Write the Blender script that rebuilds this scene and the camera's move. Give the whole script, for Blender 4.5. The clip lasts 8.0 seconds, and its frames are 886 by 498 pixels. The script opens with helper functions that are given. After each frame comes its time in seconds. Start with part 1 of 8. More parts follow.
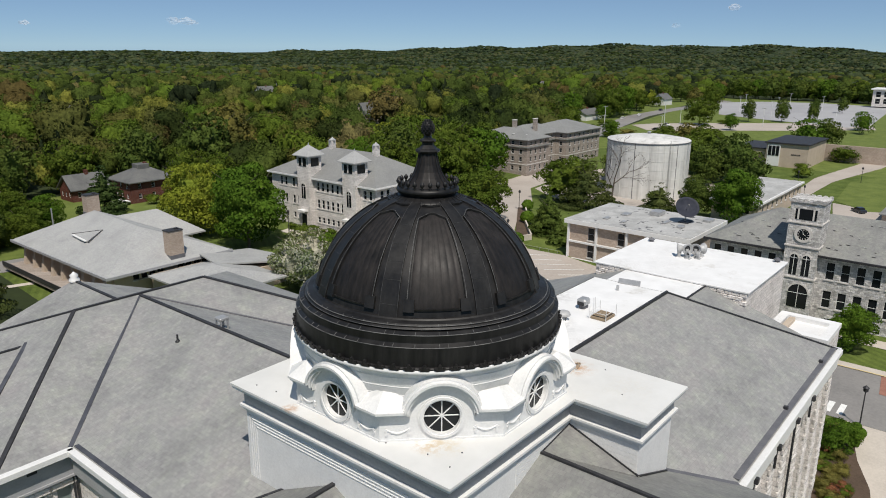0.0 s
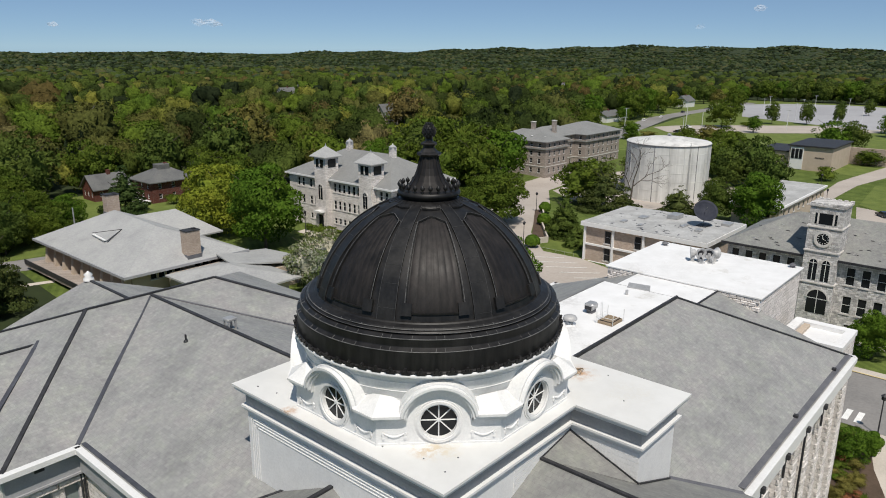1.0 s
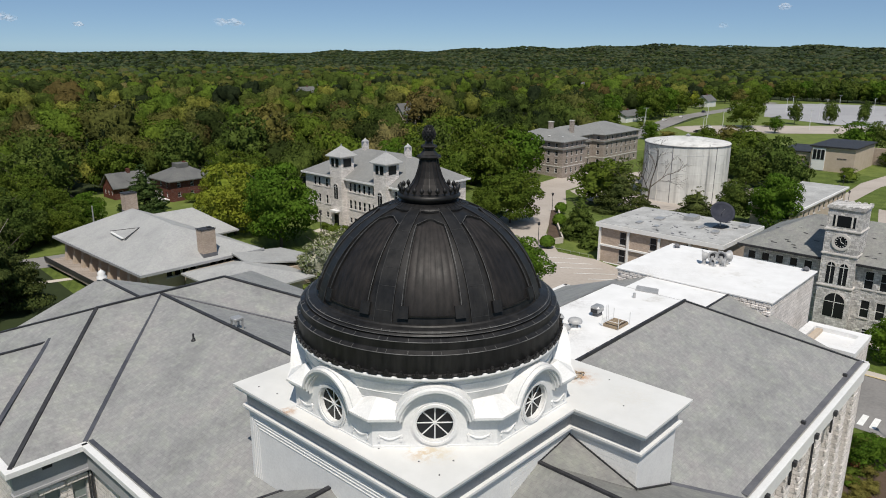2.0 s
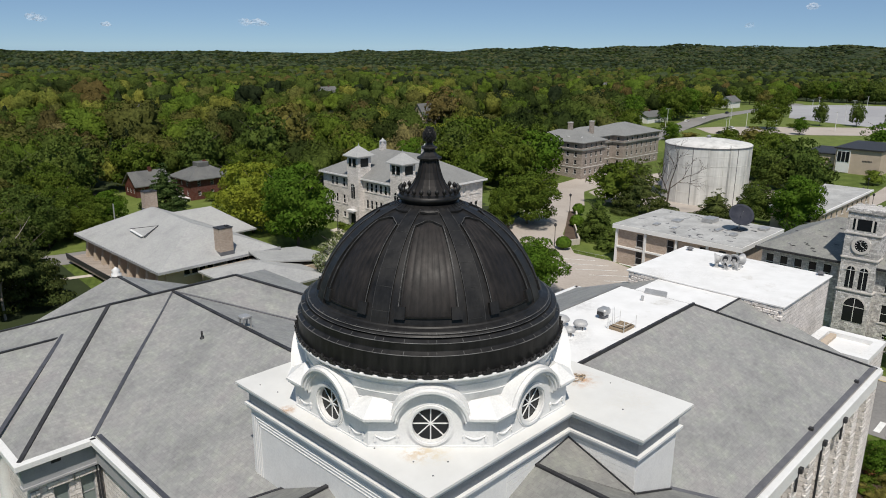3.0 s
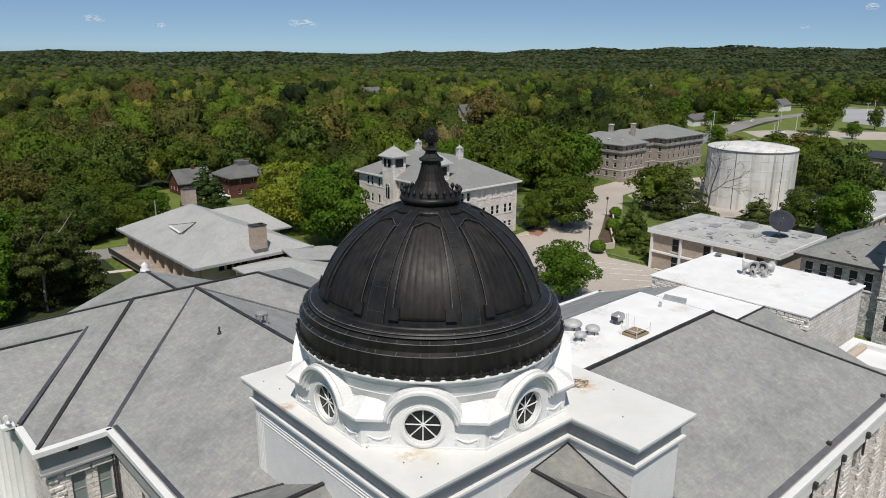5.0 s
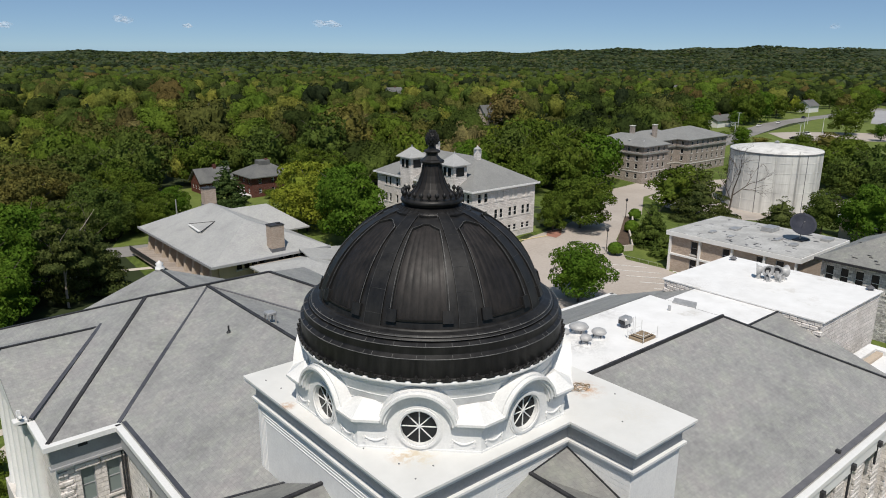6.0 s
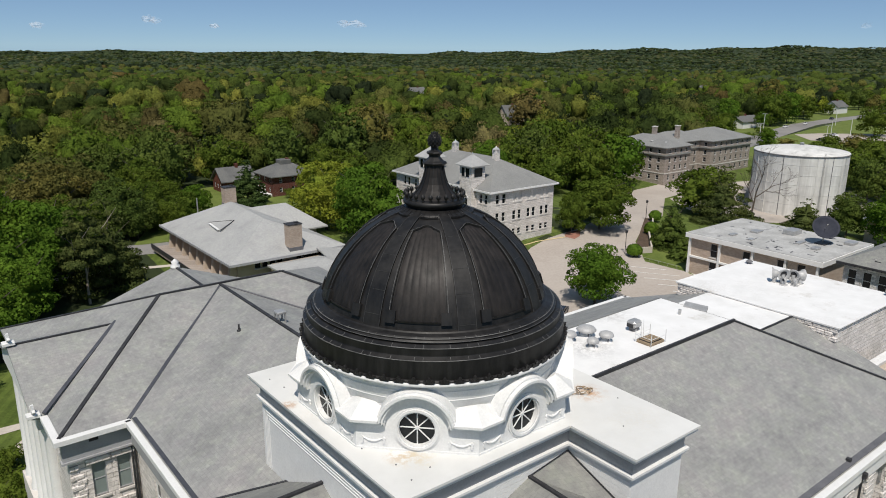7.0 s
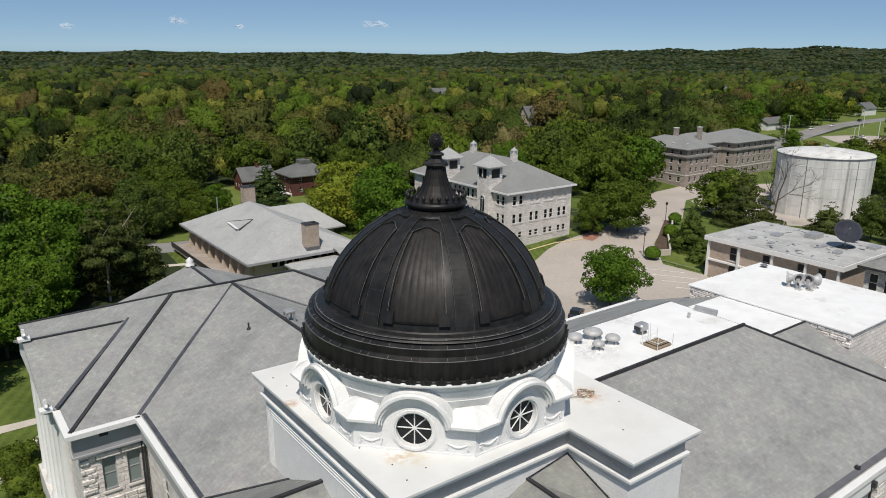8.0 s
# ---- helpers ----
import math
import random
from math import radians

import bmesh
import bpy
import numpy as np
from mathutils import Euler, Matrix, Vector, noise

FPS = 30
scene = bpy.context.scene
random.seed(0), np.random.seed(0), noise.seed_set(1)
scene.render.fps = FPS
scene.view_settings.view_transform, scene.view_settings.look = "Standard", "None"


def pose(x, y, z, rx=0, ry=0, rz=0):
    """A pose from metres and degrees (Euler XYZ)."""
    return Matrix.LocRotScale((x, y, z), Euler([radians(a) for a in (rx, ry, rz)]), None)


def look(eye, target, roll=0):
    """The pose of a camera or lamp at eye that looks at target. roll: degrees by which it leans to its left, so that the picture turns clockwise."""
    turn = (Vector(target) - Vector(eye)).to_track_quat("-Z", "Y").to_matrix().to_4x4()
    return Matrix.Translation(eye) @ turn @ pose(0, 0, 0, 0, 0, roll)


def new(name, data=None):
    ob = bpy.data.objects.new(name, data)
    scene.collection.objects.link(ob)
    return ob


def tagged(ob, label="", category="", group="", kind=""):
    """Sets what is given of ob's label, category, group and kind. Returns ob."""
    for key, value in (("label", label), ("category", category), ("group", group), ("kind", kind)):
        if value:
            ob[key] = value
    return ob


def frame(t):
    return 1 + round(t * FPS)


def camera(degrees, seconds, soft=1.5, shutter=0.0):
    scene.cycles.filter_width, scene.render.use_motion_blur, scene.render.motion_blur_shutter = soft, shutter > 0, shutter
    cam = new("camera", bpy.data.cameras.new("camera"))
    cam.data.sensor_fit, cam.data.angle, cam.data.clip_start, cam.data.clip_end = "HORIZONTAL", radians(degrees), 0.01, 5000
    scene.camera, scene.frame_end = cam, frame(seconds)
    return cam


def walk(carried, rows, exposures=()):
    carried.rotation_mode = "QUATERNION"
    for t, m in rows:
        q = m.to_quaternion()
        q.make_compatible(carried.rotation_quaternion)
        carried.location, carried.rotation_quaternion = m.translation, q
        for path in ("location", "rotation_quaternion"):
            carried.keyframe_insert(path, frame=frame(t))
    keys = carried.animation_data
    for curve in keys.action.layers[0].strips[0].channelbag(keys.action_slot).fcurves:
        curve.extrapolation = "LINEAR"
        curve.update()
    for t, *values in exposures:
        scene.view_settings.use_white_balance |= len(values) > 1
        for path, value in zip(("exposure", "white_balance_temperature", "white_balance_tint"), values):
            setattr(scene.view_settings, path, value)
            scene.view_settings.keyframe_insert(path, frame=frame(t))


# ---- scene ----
# ---- camera ----
cam = camera(63.2, 8.0, soft=1.0)
PATH = [
    (0, (-28.172, -23.778, 44.982), (-26.68, -22.56, 44.443), 0.4),
    (0.5, (-27.802, -24.124, 45.004), (-26.328, -22.884, 44.465), 0.3),
    (1, (-27.41, -24.474, 45.072), (-25.954, -23.212, 44.536), 0.4),
    (1.5, (-27.062, -24.809, 45.169), (-25.623, -23.528, 44.632), 0.4),
    (3, (-26.001, -26.038, 45.339), (-24.62, -24.694, 44.8), 0.4),
    (3.5, (-25.644, -26.423, 45.342), (-24.284, -25.059, 44.804), 0.5),
    (4, (-25.222, -26.823, 45.347), (-23.886, -25.436, 44.809), 0.5),
    (4.5, (-24.815, -27.169, 45.363), (-23.499, -25.762, 44.825), 0.5),
    (6, (-23.55, -28.278, 45.484), (-22.301, -26.811, 44.947), 0.5),
    (6.5, (-23.138, -28.621, 45.55), (-21.914, -27.134, 45.012), 0.5),
    (7, (-22.716, -28.945, 45.582), (-21.515, -27.438, 45.044), 0.5),
    (7.5, (-22.324, -29.277, 45.631), (-21.145, -27.753, 45.094), 0.5),
    (8, (-21.911, -29.675, 45.654), (-20.758, -28.131, 45.117), 0.5),
]
walk(cam, [(t, look(eye, target, roll)) for t, eye, target, roll in PATH])

# ---- sky, sun ----
SUN_EL, SUN_DIR = radians(59), Vector((-0.66, -0.75, 0)).normalized()
world = bpy.data.worlds.new("sky")
scene.world = world
world.use_nodes = True
wn, wl = world.node_tree.nodes, world.node_tree.links
wn.clear()
w_out = wn.new("ShaderNodeOutputWorld")
w_bg = wn.new("ShaderNodeBackground")
w_sky = wn.new("ShaderNodeTexSky")
w_sky.sky_type = "NISHITA"
w_sky.sun_disc = False
w_sky.sun_elevation = SUN_EL
w_sky.sun_rotation = math.atan2(SUN_DIR.x, SUN_DIR.y)
w_sky.altitude = 800
w_sky.air_density, w_sky.dust_density, w_sky.ozone_density = 0.48, 0.0, 2.2
w_bg.inputs["Strength"].default_value = 0.056
w_tint = wn.new("ShaderNodeMix")
w_tint.data_type, w_tint.blend_type = "RGBA", "MULTIPLY"
w_tint.inputs[0].default_value = 1.0
w_tint.inputs[7].default_value = (0.98, 1.13, 1.22, 1)
wl.new(w_sky.outputs["Color"], w_tint.inputs[6])
w_haze = wn.new("ShaderNodeMix")
w_haze.data_type = "RGBA"
w_haze.inputs[0].default_value = 0.33
w_haze.inputs[7].default_value = (5.9, 8.75, 12.2, 1)
wl.new(w_tint.outputs[2], w_haze.inputs[6])
wl.new(w_haze.outputs[2], w_bg.inputs["Color"])
wl.new(w_bg.outputs["Background"], w_out.inputs["Surface"])
sun_data = bpy.data.lights.new("sun", "SUN")
sun_data.energy, sun_data.angle, sun_data.color = 4.35, radians(0.53), (1.0, 0.932, 0.84)
sun = new("sun", sun_data)
sun.matrix_world = look(SUN_DIR * math.cos(SUN_EL) * 300 + Vector((0, 0, math.sin(SUN_EL) * 300)), (0, 0, 0))
# ---- materials ----
def material(name, rough=0.8, metal=0.0, spec=0.3):
    m = bpy.data.materials.new(name)
    m.use_nodes = True
    b = m.node_tree.nodes["Principled BSDF"]
    b.inputs["Roughness"].default_value = rough
    b.inputs["Metallic"].default_value = metal
    b.inputs["Specular IOR Level"].default_value = spec
    return m, m.node_tree.nodes, m.node_tree.links, b


def position(nodes, links, scale=(1, 1, 1)):
    geo = nodes.new("ShaderNodeNewGeometry")
    mp = nodes.new("ShaderNodeMapping")
    mp.inputs["Scale"].default_value = scale
    links.new(geo.outputs["Position"], mp.inputs["Vector"])
    return mp.outputs["Vector"]


def noise_of(nodes, links, vec, scale, detail=4, rough=0.6):
    n = nodes.new("ShaderNodeTexNoise")
    n.inputs["Scale"].default_value = scale
    n.inputs["Detail"].default_value = detail
    n.inputs["Roughness"].default_value = rough
    links.new(vec, n.inputs["Vector"])
    return n.outputs["Fac"]


def ramp(nodes, links, fac, stops):
    r = nodes.new("ShaderNodeValToRGB")
    while len(r.color_ramp.elements) < len(stops):
        r.color_ramp.elements.new(0.5)
    for e, (p, c) in zip(r.color_ramp.elements, stops):
        e.position, e.color = p, (*c, 1)
    links.new(fac, r.inputs["Fac"])
    return r.outputs["Color"]


def mixed(nodes, links, fac, a, b, kind="MIX"):
    n = nodes.new("ShaderNodeMix")
    n.data_type, n.blend_type = "RGBA", kind
    for sock, v in ((n.inputs[0], fac), (n.inputs[6], a), (n.inputs[7], b)):
        if isinstance(v, (int, float)):
            sock.default_value = v
        elif isinstance(v, tuple):
            sock.default_value = (*v, 1)
        else:
            links.new(v, sock)
    return n.outputs[2]


def bump(nodes, links, bsdf, height, strength=0.4, distance=0.05):
    n = nodes.new("ShaderNodeBump")
    n.inputs["Strength"].default_value = strength
    n.inputs["Distance"].default_value = distance
    links.new(height, n.inputs["Height"])
    links.new(n.outputs["Normal"], bsdf.inputs["Normal"])


def speckled(name, a, b, big, small, rough=0.8, metal=0.0, spec=0.3, stretch=(1, 1, 1), relief=0.3, depth=0.03, c=None):
    """Two-scale mottled surface: a and b mixed by a broad noise, broken up by a fine one."""
    m, n, l, p = material(name, rough, metal, spec)
    v = position(n, l, stretch)
    f1 = noise_of(n, l, v, big, 5)
    f2 = noise_of(n, l, v, small, 3)
    col = ramp(n, l, f1, [(0.35, a), (0.65, b)])
    col2 = mixed(n, l, ramp(n, l, f2, [(0.3, (0.0,) * 3), (0.75, (1.0,) * 3)]), col, c or tuple(min(1, x * 1.25) for x in b))
    col = mixed(n, l, 0.45, col, col2)
    l.new(col, p.inputs["Base Color"])
    bump(n, l, p, f2, relief, depth)
    return m


def slate(name, a, b, tint, course=0.24, mottle=1.0):
    """Slate courses: fine horizontal rows, tiles of varied grey, broad weathered patches."""
    m, n, l, p = material(name, 0.68, 0, 0.35)
    v = position(n, l)
    big = noise_of(n, l, v, 0.22, 6, 0.62)
    mid = noise_of(n, l, v, 3.4, 4, 0.65)
    geo = n.new("ShaderNodeNewGeometry")
    sep = n.new("ShaderNodeSeparateXYZ")
    l.new(geo.outputs["Position"], sep.inputs[0])
    nrm = n.new("ShaderNodeSeparateXYZ")
    l.new(geo.outputs["Normal"], nrm.inputs[0])
    ax, ay = n.new("ShaderNodeMath"), n.new("ShaderNodeMath")
    ax.operation, ay.operation = "ABSOLUTE", "ABSOLUTE"
    l.new(nrm.outputs["X"], ax.inputs[0]), l.new(nrm.outputs["Y"], ay.inputs[0])
    gt = n.new("ShaderNodeMath")
    gt.operation = "GREATER_THAN"
    l.new(ax.outputs[0], gt.inputs[0]), l.new(ay.outputs[0], gt.inputs[1])
    add = n.new("ShaderNodeMix")
    l.new(gt.outputs[0], add.inputs[0]), l.new(sep.outputs["X"], add.inputs[2]), l.new(sep.outputs["Y"], add.inputs[3])
    zs = n.new("ShaderNodeMath")
    zs.operation = "MULTIPLY"
    zs.inputs[1].default_value = 2.6
    l.new(sep.outputs["Z"], zs.inputs[0])
    comb = n.new("ShaderNodeCombineXYZ")
    l.new(add.outputs[0], comb.inputs["X"]), l.new(zs.outputs[0], comb.inputs["Y"])
    br = n.new("ShaderNodeTexBrick")
    br.inputs["Scale"].default_value = 1.0
    br.inputs["Brick Width"].default_value, br.inputs["Row Height"].default_value = 0.34, course
    br.inputs["Mortar Size"].default_value, br.inputs["Mortar Smooth"].default_value = 0.012, 0.4
    br.inputs["Color1"].default_value, br.inputs["Color2"].default_value = (0.82, 0.82, 0.82, 1), (1.14, 1.13, 1.1, 1)
    br.inputs["Mortar"].default_value = (0.62, 0.62, 0.62, 1)
    l.new(comb.outputs[0], br.inputs["Vector"])
    col = ramp(n, l, big, [(0.3, a), (0.52, b), (0.72, tint)])
    col = mixed(n, l, mid, col, mixed(n, l, 1.0, col, (1.35, 1.37, 1.33), "MULTIPLY"))
    patch = noise_of(n, l, v, 2.8, 6, 0.72)
    col = mixed(n, l, 0.7 * mottle, col, ramp(n, l, patch, [(0.34, (0.82, 0.79, 0.81)), (0.5, (1, 1, 1)), (0.66, (1.2, 1.24, 1.16))]), "MULTIPLY")
    wide = noise_of(n, l, position(n, l, (1, 1, 0.6)), 0.85, 5, 0.7)
    col = mixed(n, l, 0.8 * mottle, col, ramp(n, l, wide, [(0.36, (0.86, 0.84, 0.87)), (0.5, (1, 1, 1)), (0.64, (1.16, 1.2, 1.1))]), "MULTIPLY")
    moss = noise_of(n, l, v, 1.7, 6, 0.75)
    col = mixed(n, l, ramp(n, l, moss, [(0.56, (0, 0, 0)), (0.7, (0.55 * mottle,) * 3)]), col, mixed(n, l, 1.0, col, (1.3, 1.32, 1.27), "MULTIPLY"))
    col = mixed(n, l, 0.4, col, br.outputs["Color"], "MULTIPLY")
    l.new(col, p.inputs["Base Color"])
    bump(n, l, p, br.outputs["Fac"], -0.2, 0.02)
    return m


def masonry(name, a, b, w=0.7, h=0.32, mortar=(0.3, 0.28, 0.26), relief=0.9, rough_scale=5.0, rough=0.9, depth=0.08):
    """Coursed stone or brick laid along the wall, with rough faces."""
    m, n, l, p = material(name, rough, 0, 0.2)
    v = position(n, l)
    geo = n.new("ShaderNodeNewGeometry")
    sep = n.new("ShaderNodeSeparateXYZ")
    l.new(geo.outputs["Position"], sep.inputs[0])
    add = n.new("ShaderNodeMath")
    l.new(sep.outputs["X"], add.inputs[0]), l.new(sep.outputs["Y"], add.inputs[1])
    comb = n.new("ShaderNodeCombineXYZ")
    l.new(add.outputs[0], comb.inputs["X"]), l.new(sep.outputs["Z"], comb.inputs["Y"])
    br = n.new("ShaderNodeTexBrick")
    br.inputs["Scale"].default_value = 1.0
    br.inputs["Brick Width"].default_value, br.inputs["Row Height"].default_value = w, h
    br.inputs["Mortar Size"].default_value, br.inputs["Mortar Smooth"].default_value = h * 0.05, 0.6
    br.inputs["Color1"].default_value, br.inputs["Color2"].default_value = (*a, 1), (*b, 1)
    br.inputs["Mortar"].default_value = (*mortar, 1)
    l.new(comb.outputs[0], br.inputs["Vector"])
    f = noise_of(n, l, v, rough_scale, 5, 0.65)
    g = noise_of(n, l, v, 0.35, 3)
    col = mixed(n, l, 0.6, br.outputs["Color"], ramp(n, l, f, [(0.3, (0.62,) * 3), (0.7, (1.15,) * 3)]), "MULTIPLY")
    col = mixed(n, l, 0.5, col, ramp(n, l, g, [(0.35, (0.78, 0.76, 0.74)), (0.65, (1.1, 1.1, 1.1))]), "MULTIPLY")
    l.new(col, p.inputs["Base Color"])
    mh = n.new("ShaderNodeMath")
    mh.operation = "SUBTRACT"
    l.new(f, mh.inputs[0]), l.new(br.outputs["Fac"], mh.inputs[1])
    bump(n, l, p, mh.outputs[0], relief, depth)
    return m


def streaked(name, a, b, rough, metal, spec, vert=0.25, relief=0.1):
    """Sheet metal with long vertical runs of weathering and faint cloudy patches."""
    m, n, l, p = material(name, rough, metal, spec)
    v = position(n, l, (1, 1, vert))
    f = noise_of(n, l, v, 2.4, 6, 0.7)
    g = noise_of(n, l, position(n, l), 0.7, 4)
    h = noise_of(n, l, position(n, l), 14, 3)
    col = ramp(n, l, f, [(0.32, a), (0.68, b)])
    col = mixed(n, l, 0.6, col, ramp(n, l, g, [(0.3, (0.6, 0.58, 0.6)), (0.7, (1.3, 1.25, 1.2))]), "MULTIPLY")
    col = mixed(n, l, 0.3, col, ramp(n, l, h, [(0.3, (0.7,) * 3), (0.8, (1.5,) * 3)]), "MULTIPLY")
    l.new(col, p.inputs["Base Color"])
    l.new(ramp(n, l, g, [(0.3, (rough - 0.1,) * 3), (0.7, (rough + 0.12,) * 3)]), p.inputs["Roughness"])
    bump(n, l, p, f, relief, 0.02)
    return m


def foliage(name, dark, mid, light, size=0.1, grain=1.15, depth=0.3, gain=(1.48, 1.33, 1.36), speck=1.0):
    """Leaves: every clump its own shade, trees drifting in hue, shaded gaps and sunlit flecks painted in, some light
    passing through.
    """
    m = bpy.data.materials.new(name)
    m.use_nodes = True
    n, l = m.node_tree.nodes, m.node_tree.links
    n.clear()
    out = n.new("ShaderNodeOutputMaterial")
    geo = n.new("ShaderNodeNewGeometry")
    v = position(n, l)
    low, high = (tuple(0.45 * a + 0.55 * b for a, b in zip(c, mid)) for c in (dark, light))
    low, mid, high = (tuple(x * k for x, k in zip(c, gain)) for c in (low, mid, high))
    col = ramp(n, l, geo.outputs["Random Per Island"], [(0.0, low), (0.5, mid), (1.0, high)])
    drift = noise_of(n, l, v, size, 3)
    col = mixed(n, l, 0.75, col, ramp(n, l, drift, [(0.28, (0.6, 0.72, 0.8)), (0.5, (0.95, 0.95, 1)), (0.72, (1.22, 1.1, 1.05))]), "MULTIPLY")
    # noise darkens leaf gaps and brightens flecks in colour, standing for shade and sun
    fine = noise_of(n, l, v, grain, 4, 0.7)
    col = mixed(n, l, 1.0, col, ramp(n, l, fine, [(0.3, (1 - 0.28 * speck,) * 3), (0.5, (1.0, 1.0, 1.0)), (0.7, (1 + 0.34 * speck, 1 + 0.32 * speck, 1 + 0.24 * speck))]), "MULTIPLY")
    d = n.new("ShaderNodeBsdfDiffuse")
    tr = n.new("ShaderNodeBsdfTranslucent")
    mx = n.new("ShaderNodeMixShader")
    mx.inputs[0].default_value = 0.13
    bp = n.new("ShaderNodeBump")
    bp.inputs["Strength"].default_value, bp.inputs["Distance"].default_value = 0.6, depth
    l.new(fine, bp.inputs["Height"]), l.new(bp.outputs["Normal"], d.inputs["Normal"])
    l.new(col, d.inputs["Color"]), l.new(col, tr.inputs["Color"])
    l.new(d.outputs[0], mx.inputs[1]), l.new(tr.outputs[0], mx.inputs[2]), l.new(mx.outputs[0], out.inputs["Surface"])
    return m


M_SLATE = slate("slate_roof", (0.182, 0.182, 0.184), (0.232, 0.232, 0.232), (0.252, 0.242, 0.244), mottle=0.72)
M_SLATE_OLD = slate("old_slate_roof", (0.15, 0.15, 0.15), (0.19, 0.19, 0.185), (0.21, 0.205, 0.2), 0.3, 0.7)
M_SLATE_PLAIN = slate("plain_grey_slate", (0.165, 0.165, 0.165), (0.19, 0.19, 0.19), (0.2, 0.2, 0.198), 0.3, 0.25)
M_HOUSE_ROOF = slate("dark_house_shingle", (0.085, 0.085, 0.088), (0.115, 0.115, 0.115), (0.13, 0.128, 0.125), 0.2, 0.4)
M_SHINGLE = slate("asphalt_shingle", (0.27, 0.27, 0.275), (0.31, 0.31, 0.315), (0.33, 0.33, 0.33), 0.16, 0.25)
M_WHITE = speckled("white_paint", (0.63, 0.63, 0.625), (0.69, 0.69, 0.68), 0.9, 9, 0.55, 0, 0.35, relief=0.08, depth=0.01)
M_MEMBRANE = speckled("white_roof_membrane", (0.76, 0.76, 0.74), (0.86, 0.86, 0.85), 0.35, 3.0, 0.6, 0, 0.3, relief=0.12, depth=0.01)
M_FLATGREY = speckled("grey_roof_coating", (0.36, 0.36, 0.35), (0.52, 0.52, 0.51), 0.3, 2.0, 0.7, relief=0.1, c=(0.2, 0.2, 0.2))
M_DOME = streaked("dark_dome_metal", (0.007, 0.007, 0.0075), (0.024, 0.0235, 0.0235), 0.48, 0.15, 0.34, 0.12)
M_FLUTE = streaked("brown_black_dome_metal", (0.008, 0.0076, 0.0076), (0.028, 0.0245, 0.0235), 0.58, 0.2, 0.32, 0.05)
M_SEAM = speckled("worn_seam_metal", (0.03, 0.03, 0.031), (0.15, 0.148, 0.145), 1.6, 20, 0.5)
M_SEAM_DARK = speckled("dull_seam_metal", (0.018, 0.018, 0.019), (0.06, 0.06, 0.06), 2.5, 20, 0.5)
M_VALLEY = speckled("blue_black_valley_lead", (0.04, 0.042, 0.052), (0.075, 0.078, 0.092), 0.9, 9, 0.5)
M_BLACK = speckled("black_flashing", (0.018, 0.018, 0.02), (0.04, 0.04, 0.044), 1.5, 20, 0.55)
M_LEAD = speckled("grey_lead_flashing", (0.09, 0.09, 0.1), (0.14, 0.14, 0.15), 0.8, 9, 0.55)
M_STONE = masonry("white_limestone", (0.69, 0.65, 0.62), (0.83, 0.785, 0.755), 0.85, 0.36, (0.46, 0.43, 0.41))
# stone tones spread wide, partly painting light and shade of rough rock faces
M_RUBBLE = masonry("grey_rubble_limestone", (0.46, 0.45, 0.44), (0.82, 0.80, 0.78), 0.62, 0.36, (0.34, 0.33, 0.32), 1.0, 3.2, depth=0.3)
M_STONE_TAN = masonry("tan_stone_facing", (0.33, 0.285, 0.25), (0.43, 0.375, 0.335), 0.6, 0.3, (0.3, 0.27, 0.24))
M_SMOOTH = speckled("smooth_limestone", (0.50, 0.48, 0.45), (0.6, 0.57, 0.54), 0.7, 6, 0.8, relief=0.2)
M_BUFF = speckled("buff_stucco", (0.40, 0.33, 0.26), (0.47, 0.39, 0.31), 0.5, 5, 0.9, relief=0.2)
M_BRICK = masonry("red_brick", (0.095, 0.034, 0.026), (0.15, 0.055, 0.04), 0.22, 0.075, (0.18, 0.15, 0.14), 0.4, 20)
M_TANBRICK = masonry("tan_brick", (0.40, 0.32, 0.26), (0.50, 0.41, 0.34), 0.4, 0.14, (0.4, 0.36, 0.32), 0.4, 14)
M_ENTAB = speckled("grey_entablature_paint", (0.27, 0.275, 0.285), (0.34, 0.345, 0.355), 0.6, 8, 0.6, relief=0.1)
M_GRASS = speckled("grass", (0.075, 0.105, 0.019), (0.13, 0.165, 0.036), 0.25, 3.5, 0.95, relief=0.6, depth=0.05)
m, n, l, p = material("mown_lawn", 0.95, 0, 0.2)
_v = position(n, l)
_f, _g = noise_of(n, l, _v, 0.25, 5), noise_of(n, l, _v, 3.5, 3)
_w = n.new("ShaderNodeTexWave")
_w.inputs["Scale"].default_value, _w.inputs["Distortion"].default_value = 0.22, 0.6
_r = n.new("ShaderNodeMapping")
_r.inputs["Rotation"].default_value = (0, 0, 0.5)
l.new(_v, _r.inputs["Vector"]), l.new(_r.outputs["Vector"], _w.inputs["Vector"])
_c = ramp(n, l, _f, [(0.35, (0.066, 0.096, 0.018)), (0.65, (0.115, 0.152, 0.034))])
_c = mixed(n, l, 1.0, _c, ramp(n, l, _w.outputs["Fac"], [(0.35, (0.9, 0.91, 0.9)), (0.65, (1.1, 1.1, 1.08))]), "MULTIPLY")
_c = mixed(n, l, 0.5, _c, ramp(n, l, _g, [(0.3, (0.65,) * 3), (0.7, (1.3,) * 3)]), "MULTIPLY")
l.new(_c, p.inputs["Base Color"])
bump(n, l, p, _g, 0.6, 0.05)
M_LAWN = m
M_LOT = speckled("worn_concrete", (0.34, 0.30, 0.265), (0.41, 0.365, 0.325), 0.08, 2.0, 0.9, relief=0.15)
M_ASPHALT = speckled("grey_asphalt", (0.17, 0.165, 0.16), (0.24, 0.23, 0.22), 0.07, 2.5, 0.92, relief=0.2)
